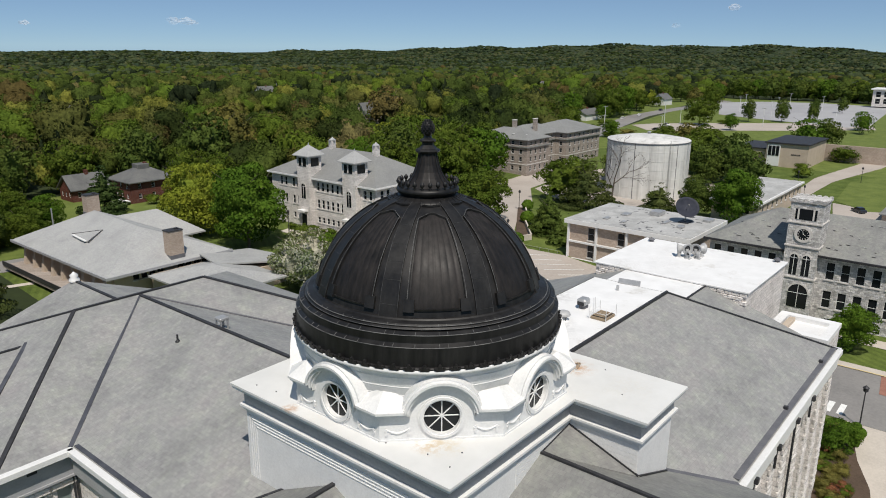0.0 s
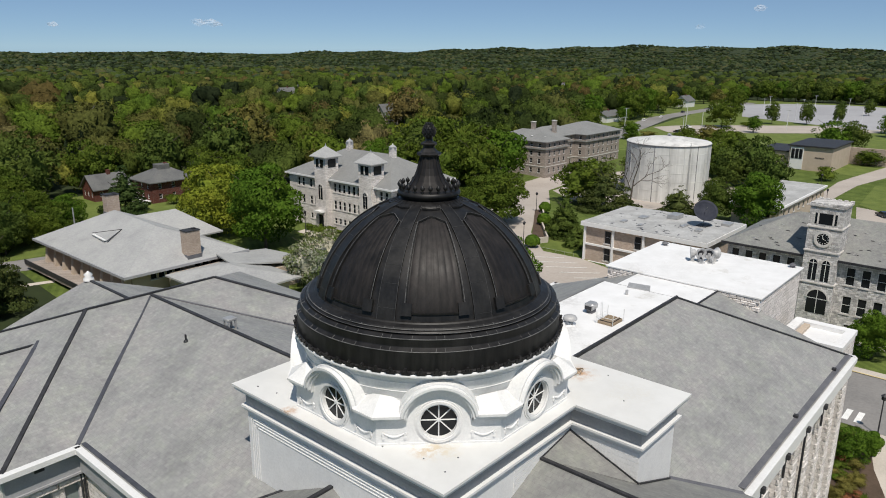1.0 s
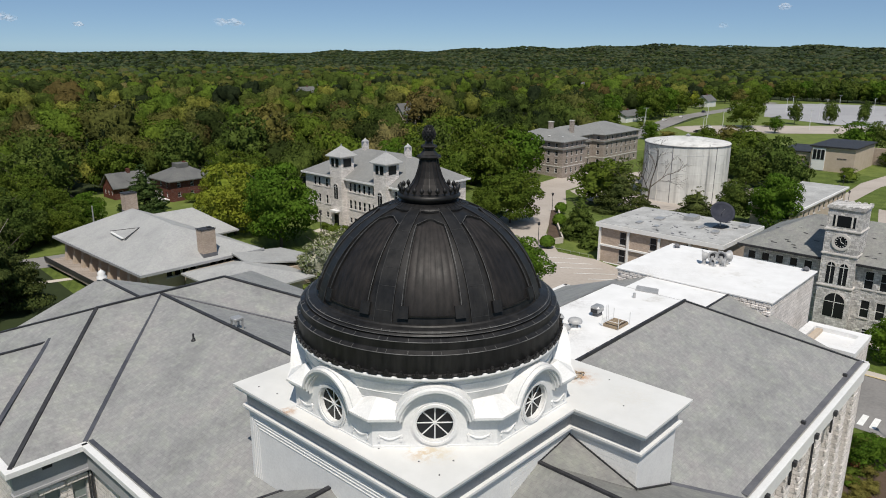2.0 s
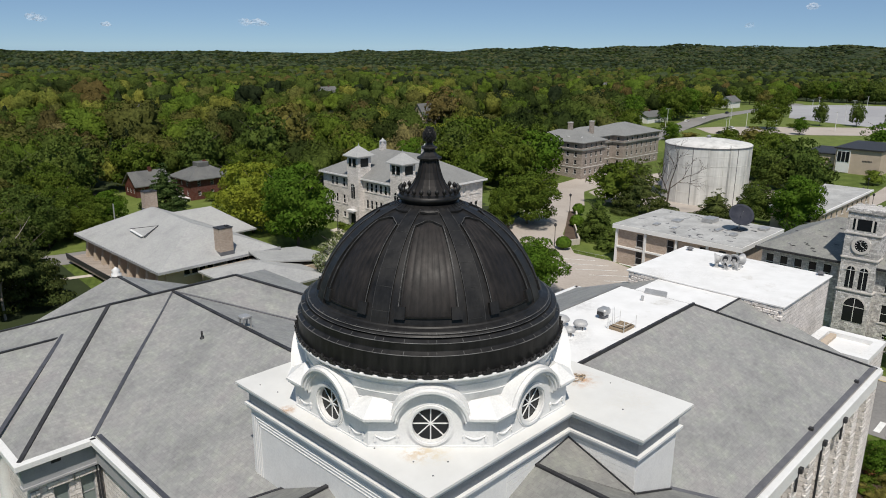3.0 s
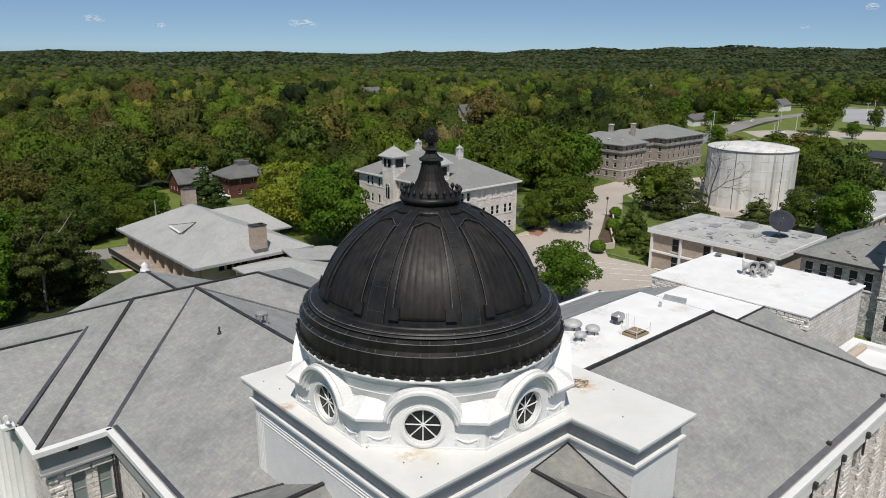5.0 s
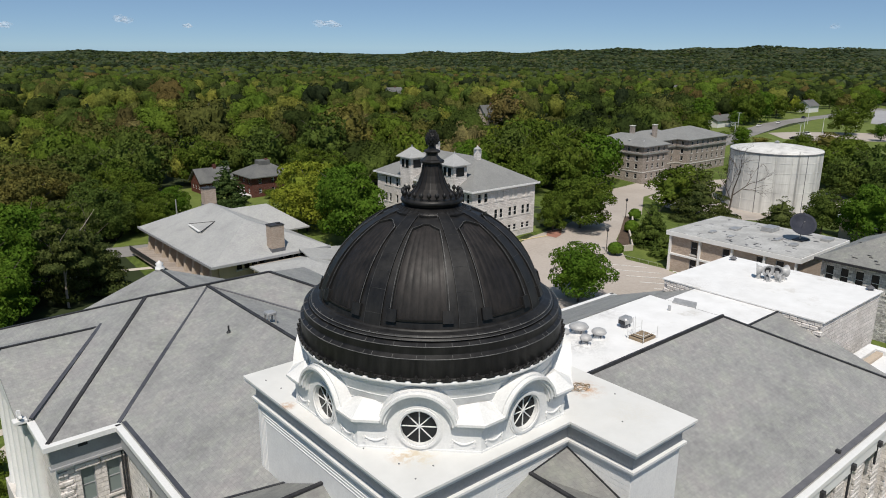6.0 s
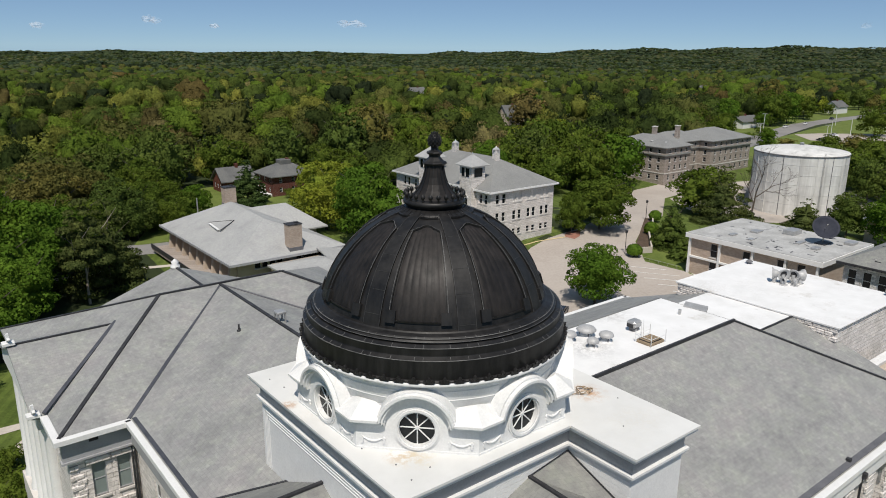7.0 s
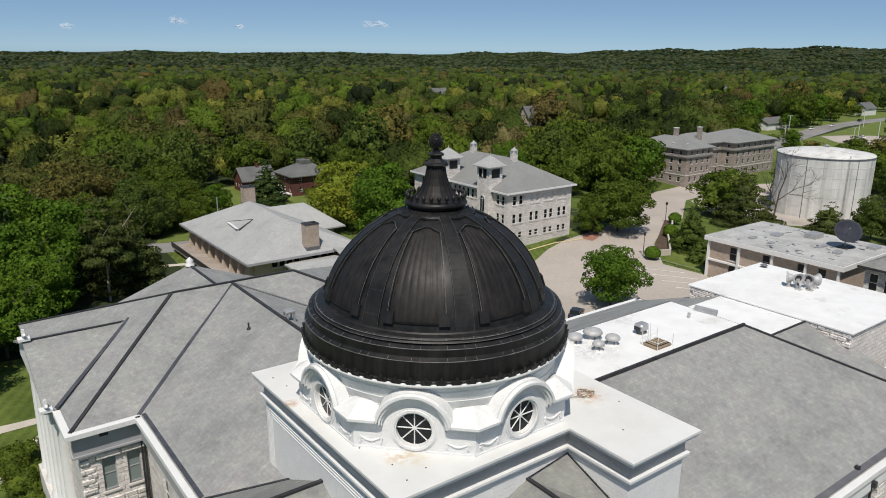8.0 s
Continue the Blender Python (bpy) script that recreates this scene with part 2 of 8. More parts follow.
M_WALK = speckled("pale_concrete", (0.42, 0.38, 0.33), (0.52, 0.47, 0.41), 0.2, 4, 0.9, relief=0.1)
M_FARLOT = speckled("pale_grey_asphalt", (0.27, 0.27, 0.28), (0.34, 0.34, 0.35), 0.02, 0.5, 0.9, relief=0.1)
M_MULCH = speckled("brown_mulch", (0.055, 0.038, 0.026), (0.1, 0.07, 0.05), 0.8, 9, 0.95, relief=0.8)
M_STRIPE = speckled("white_road_paint", (0.62, 0.62, 0.6), (0.75, 0.75, 0.73), 1.0, 8, 0.8, relief=0.1)
M_YELLOW = speckled("yellow_kerb_paint", (0.5, 0.4, 0.2), (0.6, 0.49, 0.27), 1.0, 8, 0.8, relief=0.1)
M_REDBRICKPAVE = speckled("red_brick_paving", (0.22, 0.10, 0.075), (0.3, 0.15, 0.11), 0.9, 8, 0.9)
M_STEEL = speckled("galvanised_steel", (0.34, 0.34, 0.34), (0.46, 0.46, 0.46), 1.5, 12, 0.42, 0.5, 0.5, relief=0.05)
M_ALU = speckled("dull_aluminium", (0.33, 0.33, 0.33), (0.44, 0.44, 0.44), 1.5, 12, 0.5, 0.1, 0.4, relief=0.05)
M_WOOD = speckled("weathered_wood", (0.2, 0.15, 0.1), (0.32, 0.25, 0.17), 1.5, 14, 0.9)
M_BARK = speckled("bark", (0.05, 0.04, 0.032), (0.12, 0.1, 0.085), 1.5, 9, 0.95, stretch=(1, 1, 0.3), relief=0.8)
M_BARK_PALE = speckled("pale_bark", (0.16, 0.135, 0.115), (0.34, 0.3, 0.26), 1.5, 9, 0.95, stretch=(1, 1, 0.3), relief=0.8)
# floor colour taken near black: the shade under the trees is painted in
M_GROUND = speckled("shaded_woodland_floor", (0.014, 0.022, 0.007), (0.03, 0.042, 0.012), 0.02, 0.5, 1.0, relief=0.2)
M_LEAF = foliage("spring_leaves", (0.0180, 0.0338, 0.0051), (0.0479, 0.0795, 0.0112), (0.0919, 0.1331, 0.0228))
M_LEAF_BRIGHT = foliage("bright_green_leaves", (0.0193, 0.0448, 0.0050), (0.0460, 0.0962, 0.0108), (0.0907, 0.1572, 0.0215))
M_LEAF_DARK = foliage("dark_green_leaves", (0.0171, 0.0306, 0.0072), (0.0453, 0.0743, 0.0155), (0.0883, 0.1311, 0.0288))
M_LEAF_YELLOW = foliage("yellow_green_leaves", (0.0493, 0.0754, 0.0070), (0.1119, 0.1492, 0.0166), (0.1890, 0.2337, 0.0348))
M_LEAF_BROWN = foliage("bronze_leaves", (0.04, 0.036, 0.011), (0.085, 0.077, 0.025), (0.14, 0.125, 0.045))
M_LEAF_OLIVE = foliage("olive_brown_leaves", (0.037, 0.0385, 0.0105), (0.078, 0.0815, 0.0215), (0.131, 0.135, 0.037))
M_LEAF_CONIFER = foliage("conifer_needles", (0.015, 0.032, 0.0105), (0.03, 0.056, 0.0175), (0.052, 0.086, 0.026))
M_LEAF_PINE = foliage("pine_needles", (0.02, 0.032, 0.009), (0.046, 0.066, 0.019), (0.085, 0.108, 0.034))
M_LEAF_BLOSSOM = foliage("white_blossom_leaves", (0.05, 0.08, 0.02), (0.1, 0.135, 0.05), (0.62, 0.62, 0.55))
M_LEAF_RED = foliage("reddish_shrub_leaves", (0.1, 0.045, 0.025), (0.15, 0.07, 0.036), (0.2, 0.105, 0.05))
def wood_mat(name, c, k=0.86, size=0.035):
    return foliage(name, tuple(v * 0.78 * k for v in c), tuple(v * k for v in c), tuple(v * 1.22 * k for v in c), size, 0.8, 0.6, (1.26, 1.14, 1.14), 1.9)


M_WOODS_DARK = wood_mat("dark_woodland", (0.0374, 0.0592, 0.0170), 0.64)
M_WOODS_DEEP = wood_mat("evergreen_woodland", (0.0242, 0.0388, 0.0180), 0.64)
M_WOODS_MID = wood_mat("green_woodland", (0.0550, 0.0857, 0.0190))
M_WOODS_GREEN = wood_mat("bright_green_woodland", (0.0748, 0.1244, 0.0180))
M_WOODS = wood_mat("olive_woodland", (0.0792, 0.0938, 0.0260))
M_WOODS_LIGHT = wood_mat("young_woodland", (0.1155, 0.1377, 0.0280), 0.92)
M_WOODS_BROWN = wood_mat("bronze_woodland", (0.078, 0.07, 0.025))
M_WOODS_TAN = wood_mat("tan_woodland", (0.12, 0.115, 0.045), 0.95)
# distance haze is put into these far-woods colours: greyer and bluer than near ones
M_WOODS_FAR = wood_mat("hazed_green_woodland", (0.05, 0.075, 0.036), 0.88, 0.012)
M_WOODS_FAR_DARK = wood_mat("hazed_dark_woodland", (0.035, 0.056, 0.032), 0.88, 0.012)
M_WOODS_FAR_TAN = wood_mat("hazed_olive_woodland", (0.068, 0.083, 0.038), 0.88, 0.012)
m, n, l, p = material("window_glass", 0.2, 0.0, 0.25)
p.inputs["Base Color"].default_value = (0.012, 0.014, 0.016, 1)
M_GLASS = m
m, n, l, p = material("pale_blind", 0.35, 0.0, 0.5)
p.inputs["Base Color"].default_value = (0.2, 0.24, 0.23, 1)
M_BLIND = m


def stained(name, base_a, base_b, stain, amount, scale, rough=0.55, grime=(0.45, 0.43, 0.4), spots=()):
    """Painted or coated deck with scattered rust blooms and grey grime."""
    m, n, l, p = material(name, rough, 0, 0.35)
    v = position(n, l)
    f = noise_of(n, l, v, 0.5, 5)
    g = noise_of(n, l, v, scale, 6, 0.7)
    h = noise_of(n, l, v, 6, 4)
    col = ramp(n, l, f, [(0.35, base_a), (0.65, base_b)])
    col = mixed(n, l, ramp(n, l, g, [(amount, (0, 0, 0)), (amount + 0.14, (0.75,) * 3)]), col, stain)
    col = mixed(n, l, mixed(n, l, 1.0, ramp(n, l, noise_of(n, l, v, 0.17, 4), [(0.5, (0, 0, 0)), (0.75, (0.55,) * 3)]), ramp(n, l, h, [(0.4, (0, 0, 0)), (0.6, (1, 1, 1))]), "MULTIPLY"), col, grime)
    for at, size, tone in spots:
        d = n.new("ShaderNodeVectorMath")
        d.operation = "DISTANCE"
        d.inputs[1].default_value = at
        l.new(v, d.inputs[0])
        sc = n.new("ShaderNodeMath")
        sc.operation = "DIVIDE"
        sc.inputs[1].default_value = size
        l.new(d.outputs["Value"], sc.inputs[0])
        blot = mixed(n, l, 1.0, ramp(n, l, sc.outputs[0], [(0.1, (1, 1, 1)), (1.0, (0, 0, 0))]), ramp(n, l, noise_of(n, l, v, 2.6, 5, 0.7), [(0.42, (0, 0, 0)), (0.62, (1, 1, 1))]), "MULTIPLY")
        col = mixed(n, l, blot, col, tone)
    l.new(col, p.inputs["Base Color"])
    bump(n, l, p, h, 0.08, 0.01)
    return m


SPOTS = [((-5.75, -4.75, 27.4), 1.0, (0.5, 0.33, 0.17)), ((-5.3, -5.1, 27.4), 1.3, (0.6, 0.53, 0.4)), ((-7.65, 2.9, 27.4), 0.6, (0.45, 0.24, 0.1)), ((6.0, -5.8, 27.4), 1.3, (0.52, 0.33, 0.2))]
M_DECK = stained("white_painted_deck", (0.62, 0.62, 0.605), (0.68, 0.68, 0.665), (0.46, 0.31, 0.17), 0.68, 0.9, grime=(0.6, 0.57, 0.5), spots=(SPOTS))
M_MEMBRANE = stained("white_roof_membrane_stained", (0.70, 0.70, 0.695), (0.78, 0.78, 0.78), (0.5, 0.48, 0.44), 0.6, 0.35, 0.6, spots=[((13.5, 0.6, 26.05), 2.4, (0.42, 0.42, 0.42)), ((19.5, 3.6, 26.05), 2.2, (0.5, 0.49, 0.48)), ((12.6, -3.2, 26.05), 1.0, (0.4, 0.36, 0.32))])
# ---- building blocks ----
def empty_thing(name, at, label="", category="", group="", kind=""):
    ob = new(name)
    ob.location = at
    ob.empty_display_size = 0.5
    return tagged(ob, label, category, group, kind)


def mesh_of(name, bm, mat, smooth=False):
    me = bpy.data.meshes.new(name)
    bmesh.ops.recalc_face_normals(bm, faces=bm.faces)
    bm.to_mesh(me)
    bm.free()
    if mat:
        me.materials.append(mat)
    if smooth:
        me.shade_smooth()
    return me


def part(name, bm, mat, parent=None, label="", smooth=False):
    """One bmesh in world coordinates as one mesh object under its thing."""
    ob = new(name, mesh_of(name, bm, mat, smooth))
    if parent:
        ob.parent = parent
        ob.matrix_parent_inverse = world_of(parent).inverted()
    if label:
        ob["label"] = label
    return ob


def world_of(ob):
    m = ob.matrix_basis.copy()
    if ob.parent:
        m = world_of(ob.parent) @ ob.matrix_parent_inverse @ m
    return m


def box(bm, x0, x1, y0, y1, z0, z1, bevel=0.0):
    b = bmesh.new() if bevel else bm
    r = bmesh.ops.create_cube(b, size=1.0)
    for v in r["verts"]:
        v.co = Vector((x0 + (v.co.x + 0.5) * (x1 - x0), y0 + (v.co.y + 0.5) * (y1 - y0), z0 + (v.co.z + 0.5) * (z1 - z0)))
    if bevel:
        bmesh.ops.bevel(b, geom=b.edges[:], offset=bevel, segments=1, affect="EDGES")
        absorb(bm, b)
    return bm


def absorb(bm, other):
    """Take the geometry of another bmesh over, and free it."""
    vs = {v: bm.verts.new(v.co) for v in other.verts}
    for f in other.faces:
        bm.faces.new([vs[v] for v in f.verts])
    other.free()
    return bm


def B(x0, x1, y0, y1, z0, z1, bevel=0.0):
    return box(bmesh.new(), x0, x1, y0, y1, z0, z1, bevel)


def slab(bm, pts, th=0.25):
    """A sloped slab: the polygon and its copy th lower, closed round the rim."""
    top = [bm.verts.new(p) for p in pts]
    low = [bm.verts.new((p[0], p[1], p[2] - th)) for p in pts]
    bm.faces.new(top), bm.faces.new(low[::-1])
    for i in range(len(pts)):
        j = (i + 1) % len(pts)
        bm.faces.new((top[i], low[i], low[j], top[j]))
    return bm


def bar(bm, a, b, w=0.2, h=0.1):
    """A straight bar of width w and height h from a to b, kept level across."""
    a, b = Vector(a), Vector(b)
    d = (b - a).normalized()
    s = d.cross(Vector((0, 0, 1)))
    s = s.normalized() if s.length > 1e-4 else Vector((1, 0, 0))
    u = s.cross(d).normalized()
    vs = [bm.verts.new(p + s * i * w / 2 + u * j * h / 2) for p in (a, b) for i, j in ((-1, -1), (1, -1), (1, 1), (-1, 1))]
    for q in ((0, 1, 2, 3), (7, 6, 5, 4), (0, 4, 5, 1), (1, 5, 6, 2), (2, 6, 7, 3), (3, 7, 4, 0)):
        bm.faces.new([vs[i] for i in q])
    return bm


def lathe(bm, profile, seg=64, at=(0, 0), a0=0.0, a1=2 * math.pi):
    """Turn (radius, z) pairs round an upright axis."""
    full = abs(a1 - a0 - 2 * math.pi) < 1e-6
    cols = seg if full else seg + 1
    rings = []
    for i in range(cols):
        a = a0 + (a1 - a0) * i / seg
        rings.append([bm.verts.new((at[0] + r * math.cos(a), at[1] + r * math.sin(a), z)) for r, z in profile])
    for i in range(seg):
        p, q = rings[i], rings[(i + 1) % cols]
        for k in range(len(profile) - 1):
            bm.faces.new((p[k], q[k], q[k + 1], p[k + 1]))
    return bm


def rod(bm, a, b, r=0.05, seg=8, r2=None):
    a, b = Vector(a), Vector(b)
    m = (b - a).to_track_quat("Z", "Y").to_matrix()
    r2 = r if r2 is None else r2
    lo = [bm.verts.new(a + m @ Vector((r * math.cos(2 * math.pi * i / seg), r * math.sin(2 * math.pi * i / seg), 0))) for i in range(seg)]
    hi = [bm.verts.new(b + m @ Vector((r2 * math.cos(2 * math.pi * i / seg), r2 * math.sin(2 * math.pi * i / seg), 0))) for i in range(seg)]
    for i in range(seg):
        j = (i + 1) % seg
        bm.faces.new((lo[i], lo[j], hi[j], hi[i]))
    bm.faces.new(lo[::-1]), bm.faces.new(hi)
    return bm


def hip_roof(bm, x0, x1, y0, y1, z0, z1, th=0.22, run=None):
    """A hipped roof over a rectangle; run: how far the hips come in at the ends of the ridge."""
    if x1 - x0 < y1 - y0:
        h = (x1 - x0) / 2 if run is None else run
        c = (x0 + x1) / 2
        r0, r1 = (c, y0 + h, z1), (c, y1 - h, z1)
        slab(bm, [(x0, y0, z0), (x1, y0, z0), r0], th)
        slab(bm, [(x1, y0, z0), (x1, y1, z0), r1, r0], th)
        slab(bm, [(x1, y1, z0), (x0, y1, z0), r1], th)
        slab(bm, [(x0, y1, z0), (x0, y0, z0), r0, r1], th)
    else:
        h = (y1 - y0) / 2 if run is None else run
        c = (y0 + y1) / 2
        r0, r1 = (x0 + h, c, z1), (x1 - h, c, z1)
        slab(bm, [(x0, y1, z0), (x0, y0, z0), r0], th)
        slab(bm, [(x0, y0, z0), (x1, y0, z0), r1, r0], th)
        slab(bm, [(x1, y0, z0), (x1, y1, z0), r1], th)
        slab(bm, [(x1, y1, z0), (x0, y1, z0), r0, r1], th)
    return bm


def terrain(x, y):
    """Height of the ground: a rise by the school, a dip by the tank, low hills far out."""
    z = 3.0
    z += 3.3 * math.exp(-((x - 98) ** 2 + (y - 102) ** 2) / (2 * 26 ** 2))
    z -= 3.6 * math.exp(-((x - 192) ** 2 + (y - 72) ** 2) / (2 * 26 ** 2))
    d = math.hypot(x, y)
    if d > 500:
        k = min(1, (d - 500) / 2300)
        far = max(0, min(1, (d - 2900) / 900)) ** 1.2
        az = math.degrees(math.atan2(y + 27, x + 25))
        z += far * (50 * math.exp(-((az - 22) / 16) ** 2) + 8 * math.exp(-((az - 40) / 7) ** 2) + 3 + 9 * math.sin(az * 0.9) * math.sin(az * 0.37 + d * 0.002))
        z += k * k * (5 + 14 * (noise.noise(Vector((x * 0.0011, y * 0.0011, 3.1))) + 0.25)) - 14 * math.sin(math.pi * min(1, (d - 500) / 1900)) * 0.6
    return z


OPENINGS, WALLS = [], []


def wall_box(parent, mat, label, *span):
    """A wall block, built once its windows are known, so that they are sunk into it."""
    WALLS.append((parent, mat, label, span))


def pierced(span, cuts, deep=0.24):
    """A closed block with sunk window openings: cuts holds (face, u0, u1, z0, z1)."""
    x0, x1, y0, y1, z0, z1 = span
    bm = bmesh.new()
    for face, at, (a0, a1), back in (("-x", x0, (y0, y1), 1), ("+x", x1, (y0, y1), -1), ("-y", y0, (x0, x1), 1), ("+y", y1, (x0, x1), -1)):
        P = (lambda u, z, d, at=at, back=back: (at + back * d, u, z)) if face[1] == "x" else (lambda u, z, d, at=at, back=back: (u, at + back * d, z))
        own = [c[1:] for c in cuts if c[0] == face]
        us = sorted({a0, a1, *[v for c in own for v in c[:2]]})
        zs = sorted({z0, z1, *[v for c in own for v in c[2:]]})
        for u, w in zip(us, us[1:]):
            for b, t in zip(zs, zs[1:]):
                hole = any(c[0] < (u + w) / 2 < c[1] and c[2] < (b + t) / 2 < c[3] for c in own)
                k = deep if hole else 0.0
                bm.faces.new([bm.verts.new(P(*q)) for q in ((u, b, k), (w, b, k), (w, t, k), (u, t, k))])
        for c0, c1, b, t in own:
            for (ua, za), (ub, zb) in (((c0, b), (c1, b)), ((c1, b), (c1, t)), ((c1, t), (c0, t)), ((c0, t), (c0, b))):
                bm.faces.new([bm.verts.new(P(*q)) for q in ((ua, za, 0.0), (ub, zb, 0.0), (ub, zb, deep), (ua, za, deep))])
    for z in (z0, z1):
        bm.faces.new([bm.verts.new(q) for q in ((x0, y0, z), (x1, y0, z), (x1, y1, z), (x0, y1, z))])
    bmesh.ops.remove_doubles(bm, verts=bm.verts[:], dist=1e-4)
    return bm


def build_walls():
    for parent, mat, label, span in WALLS:
        x0, x1, y0, y1, z0, z1 = span
        cuts = []
        for who, face, u0, u1, b, t, at in OPENINGS:
            side, lo, hi = {"-x": (x0, y0, y1), "+x": (x1, y0, y1), "-y": (y0, x0, x1), "+y": (y1, x0, x1)}[face]
            if who == parent and abs(side - at) < 1e-3 and lo + 0.02 < u0 and u1 < hi - 0.02 and z0 + 0.02 < b and t < z1 - 0.02:
                cuts.append((face, u0, u1, b, t))
        part("wall", pierced(span, cuts), mat, parent, label)


def wall_window(parent, face, u0, u1, z0, z1, at, mat=None, trim_mat=M_WHITE, cross=True, name="window", sill=True):
    """A sash window sunk into a wall: face is '-x', '-y', '+x' or '+y', u runs along the wall."""
    s = -1 if face[0] == "-" else 1
    OPENINGS.append((parent, face, u0, u1, z0, z1, at))
    def bb(bm, a0, a1, d0, d1, b0, b1):
        lo, hi = sorted((at + s * d0, at + s * d1))
        return box(bm, lo, hi, a0, a1, b0, b1) if face[1] == "x" else box(bm, a0, a1, lo, hi, b0, b1)
    f = bmesh.new()
    t = 0.07
    bb(f, u0, u0 + t, -0.23, -0.12, z0, z1), bb(f, u1 - t, u1, -0.23, -0.12, z0, z1)
    bb(f, u0 + t, u1 - t, -0.23, -0.12, z1 - t, z1), bb(f, u0 + t, u1 - t, -0.23, -0.12, z0, z0 + t)
    if cross:
        zm = (z0 + z1) / 2
        bb(f, u0 + t, u1 - t, -0.22, -0.14, zm - 0.035, zm + 0.035)
    w = part(name, f, trim_mat, parent)
    part("pane", bb(bmesh.new(), u0 + t, u1 - t, -0.22, -0.18, z0 + t, z1 - t), mat or M_GLASS, w)
    if sill:
        part("sill", bb(bmesh.new(), u0 - 0.12, u1 + 0.12, -0.1, 0.12, z0 - 0.16, z0), M_SMOOTH, w)
    return w


def slopes(parent, mat, label, *polys, th=0.25):
    """Each roof slope as a part of its own."""
    for pts in polys:
        part("roof_slope", slab(bmesh.new(), pts, th), mat, parent, label)


def tube(bm, pts, radii, seg=8):
    """A bent tube through points, with a radius at each."""
    rings = []
    for i, p in enumerate(pts):
        d = (Vector(pts[min(i + 1, len(pts) - 1)]) - Vector(pts[max(i - 1, 0)])).normalized()
        q = d.to_track_quat("Z", "Y").to_matrix()
        rings.append([bm.verts.new(Vector(p) + q @ Vector((radii[i] * math.cos(2 * math.pi * k / seg), radii[i] * math.sin(2 * math.pi * k / seg), 0))) for k in range(seg)])
    for a, b in zip(rings, rings[1:]):
        for k in range(seg):
            j = (k + 1) % seg
            bm.faces.new((a[k], a[j], b[j], b[k]))
    bm.faces.new(rings[0][::-1]), bm.faces.new(rings[-1])
    return bm
# ---- ground ----
def grid_ground():
    bm = bmesh.new()
    rings = [0] + [8 * 1.085 ** i for i in range(1, 77)]
    rings = [r for r in rings if r < 4300]
    seg, rows = 144, []
    for r in rings[1:]:
        rows.append([bm.verts.new((60 + r * math.cos(2 * math.pi * i / seg), 50 + r * math.sin(2 * math.pi * i / seg), 0)) for i in range(seg)])
    c = bm.verts.new((60, 50, 0))
    for i in range(seg):
        bm.faces.new((c, rows[0][i], rows[0][(i + 1) % seg]))
    for a, b in zip(rows, rows[1:]):
        for i in range(seg):
            j = (i + 1) % seg
            bm.faces.new((a[i], b[i], b[j], a[j]))
    for v in bm.verts:
        v.co.z = terrain(v.co.x, v.co.y)
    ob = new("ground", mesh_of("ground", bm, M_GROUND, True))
    return tagged(ob, "woodland floor and turf with tree shade in its colour, reaching the hills", "ground", kind="structure")


grid_ground()


def sheet(name, pts, mat, lift, label, category, cells=6.0):
    """A patch of surface draped over the ground a little above it."""
    bm = bmesh.new()
    bm.faces.new([bm.verts.new((x, y, 0)) for x, y in pts])
    xs, ys = [p[0] for p in pts], [p[1] for p in pts]
    for ax, lo, hi in ((0, min(xs), max(xs)), (1, min(ys), max(ys))):
        step = max(cells, (hi - lo) / 40)
        v = lo + step
        while v < hi:
            co, no = Vector((0, 0, 0)), Vector((0, 0, 0))
            co[ax], no[ax] = v, 1
            bmesh.ops.bisect_plane(bm, geom=bm.verts[:] + bm.edges[:] + bm.faces[:], plane_co=co, plane_no=no)
            v += step
    for v in bm.verts:
        v.co.z = terrain(v.co.x, v.co.y) + lift
    ob = new(name, mesh_of(name, bm, mat, True))
    return tagged(ob, label, category, kind="structure")


# ---- domed hall: walls and roofs ----
hall = empty_thing("domed_hall", (0, 0, 3), "white limestone domed college hall with grey slate roofs", "building")
GZ = 3.0
EAVE = 20.15

wall_box(hall, M_STONE, "rough white limestone wall of the north wing", -11.1, 12.0, -6.0, 21.2, GZ - 1, EAVE - 1.5)
wall_box(hall, M_STONE, "rough white limestone wall of the end pavilion", -15.6, 16.6, 20.95, 44.8, GZ - 1, EAVE - 1.5)
wall_box(hall, M_STONE, "rough white limestone wall of the east wing", 5.0, 35.6, -13.55, 14.1, GZ - 1, 19.4)
wall_box(hall, M_STONE, "", -19.6, -7.0, -6.9, 7.3, GZ - 1, EAVE - 1.5)
wall_box(hall, M_STONE, "", -9.6, 10.2, -24.6, -6.5, GZ - 1, EAVE - 1.0)

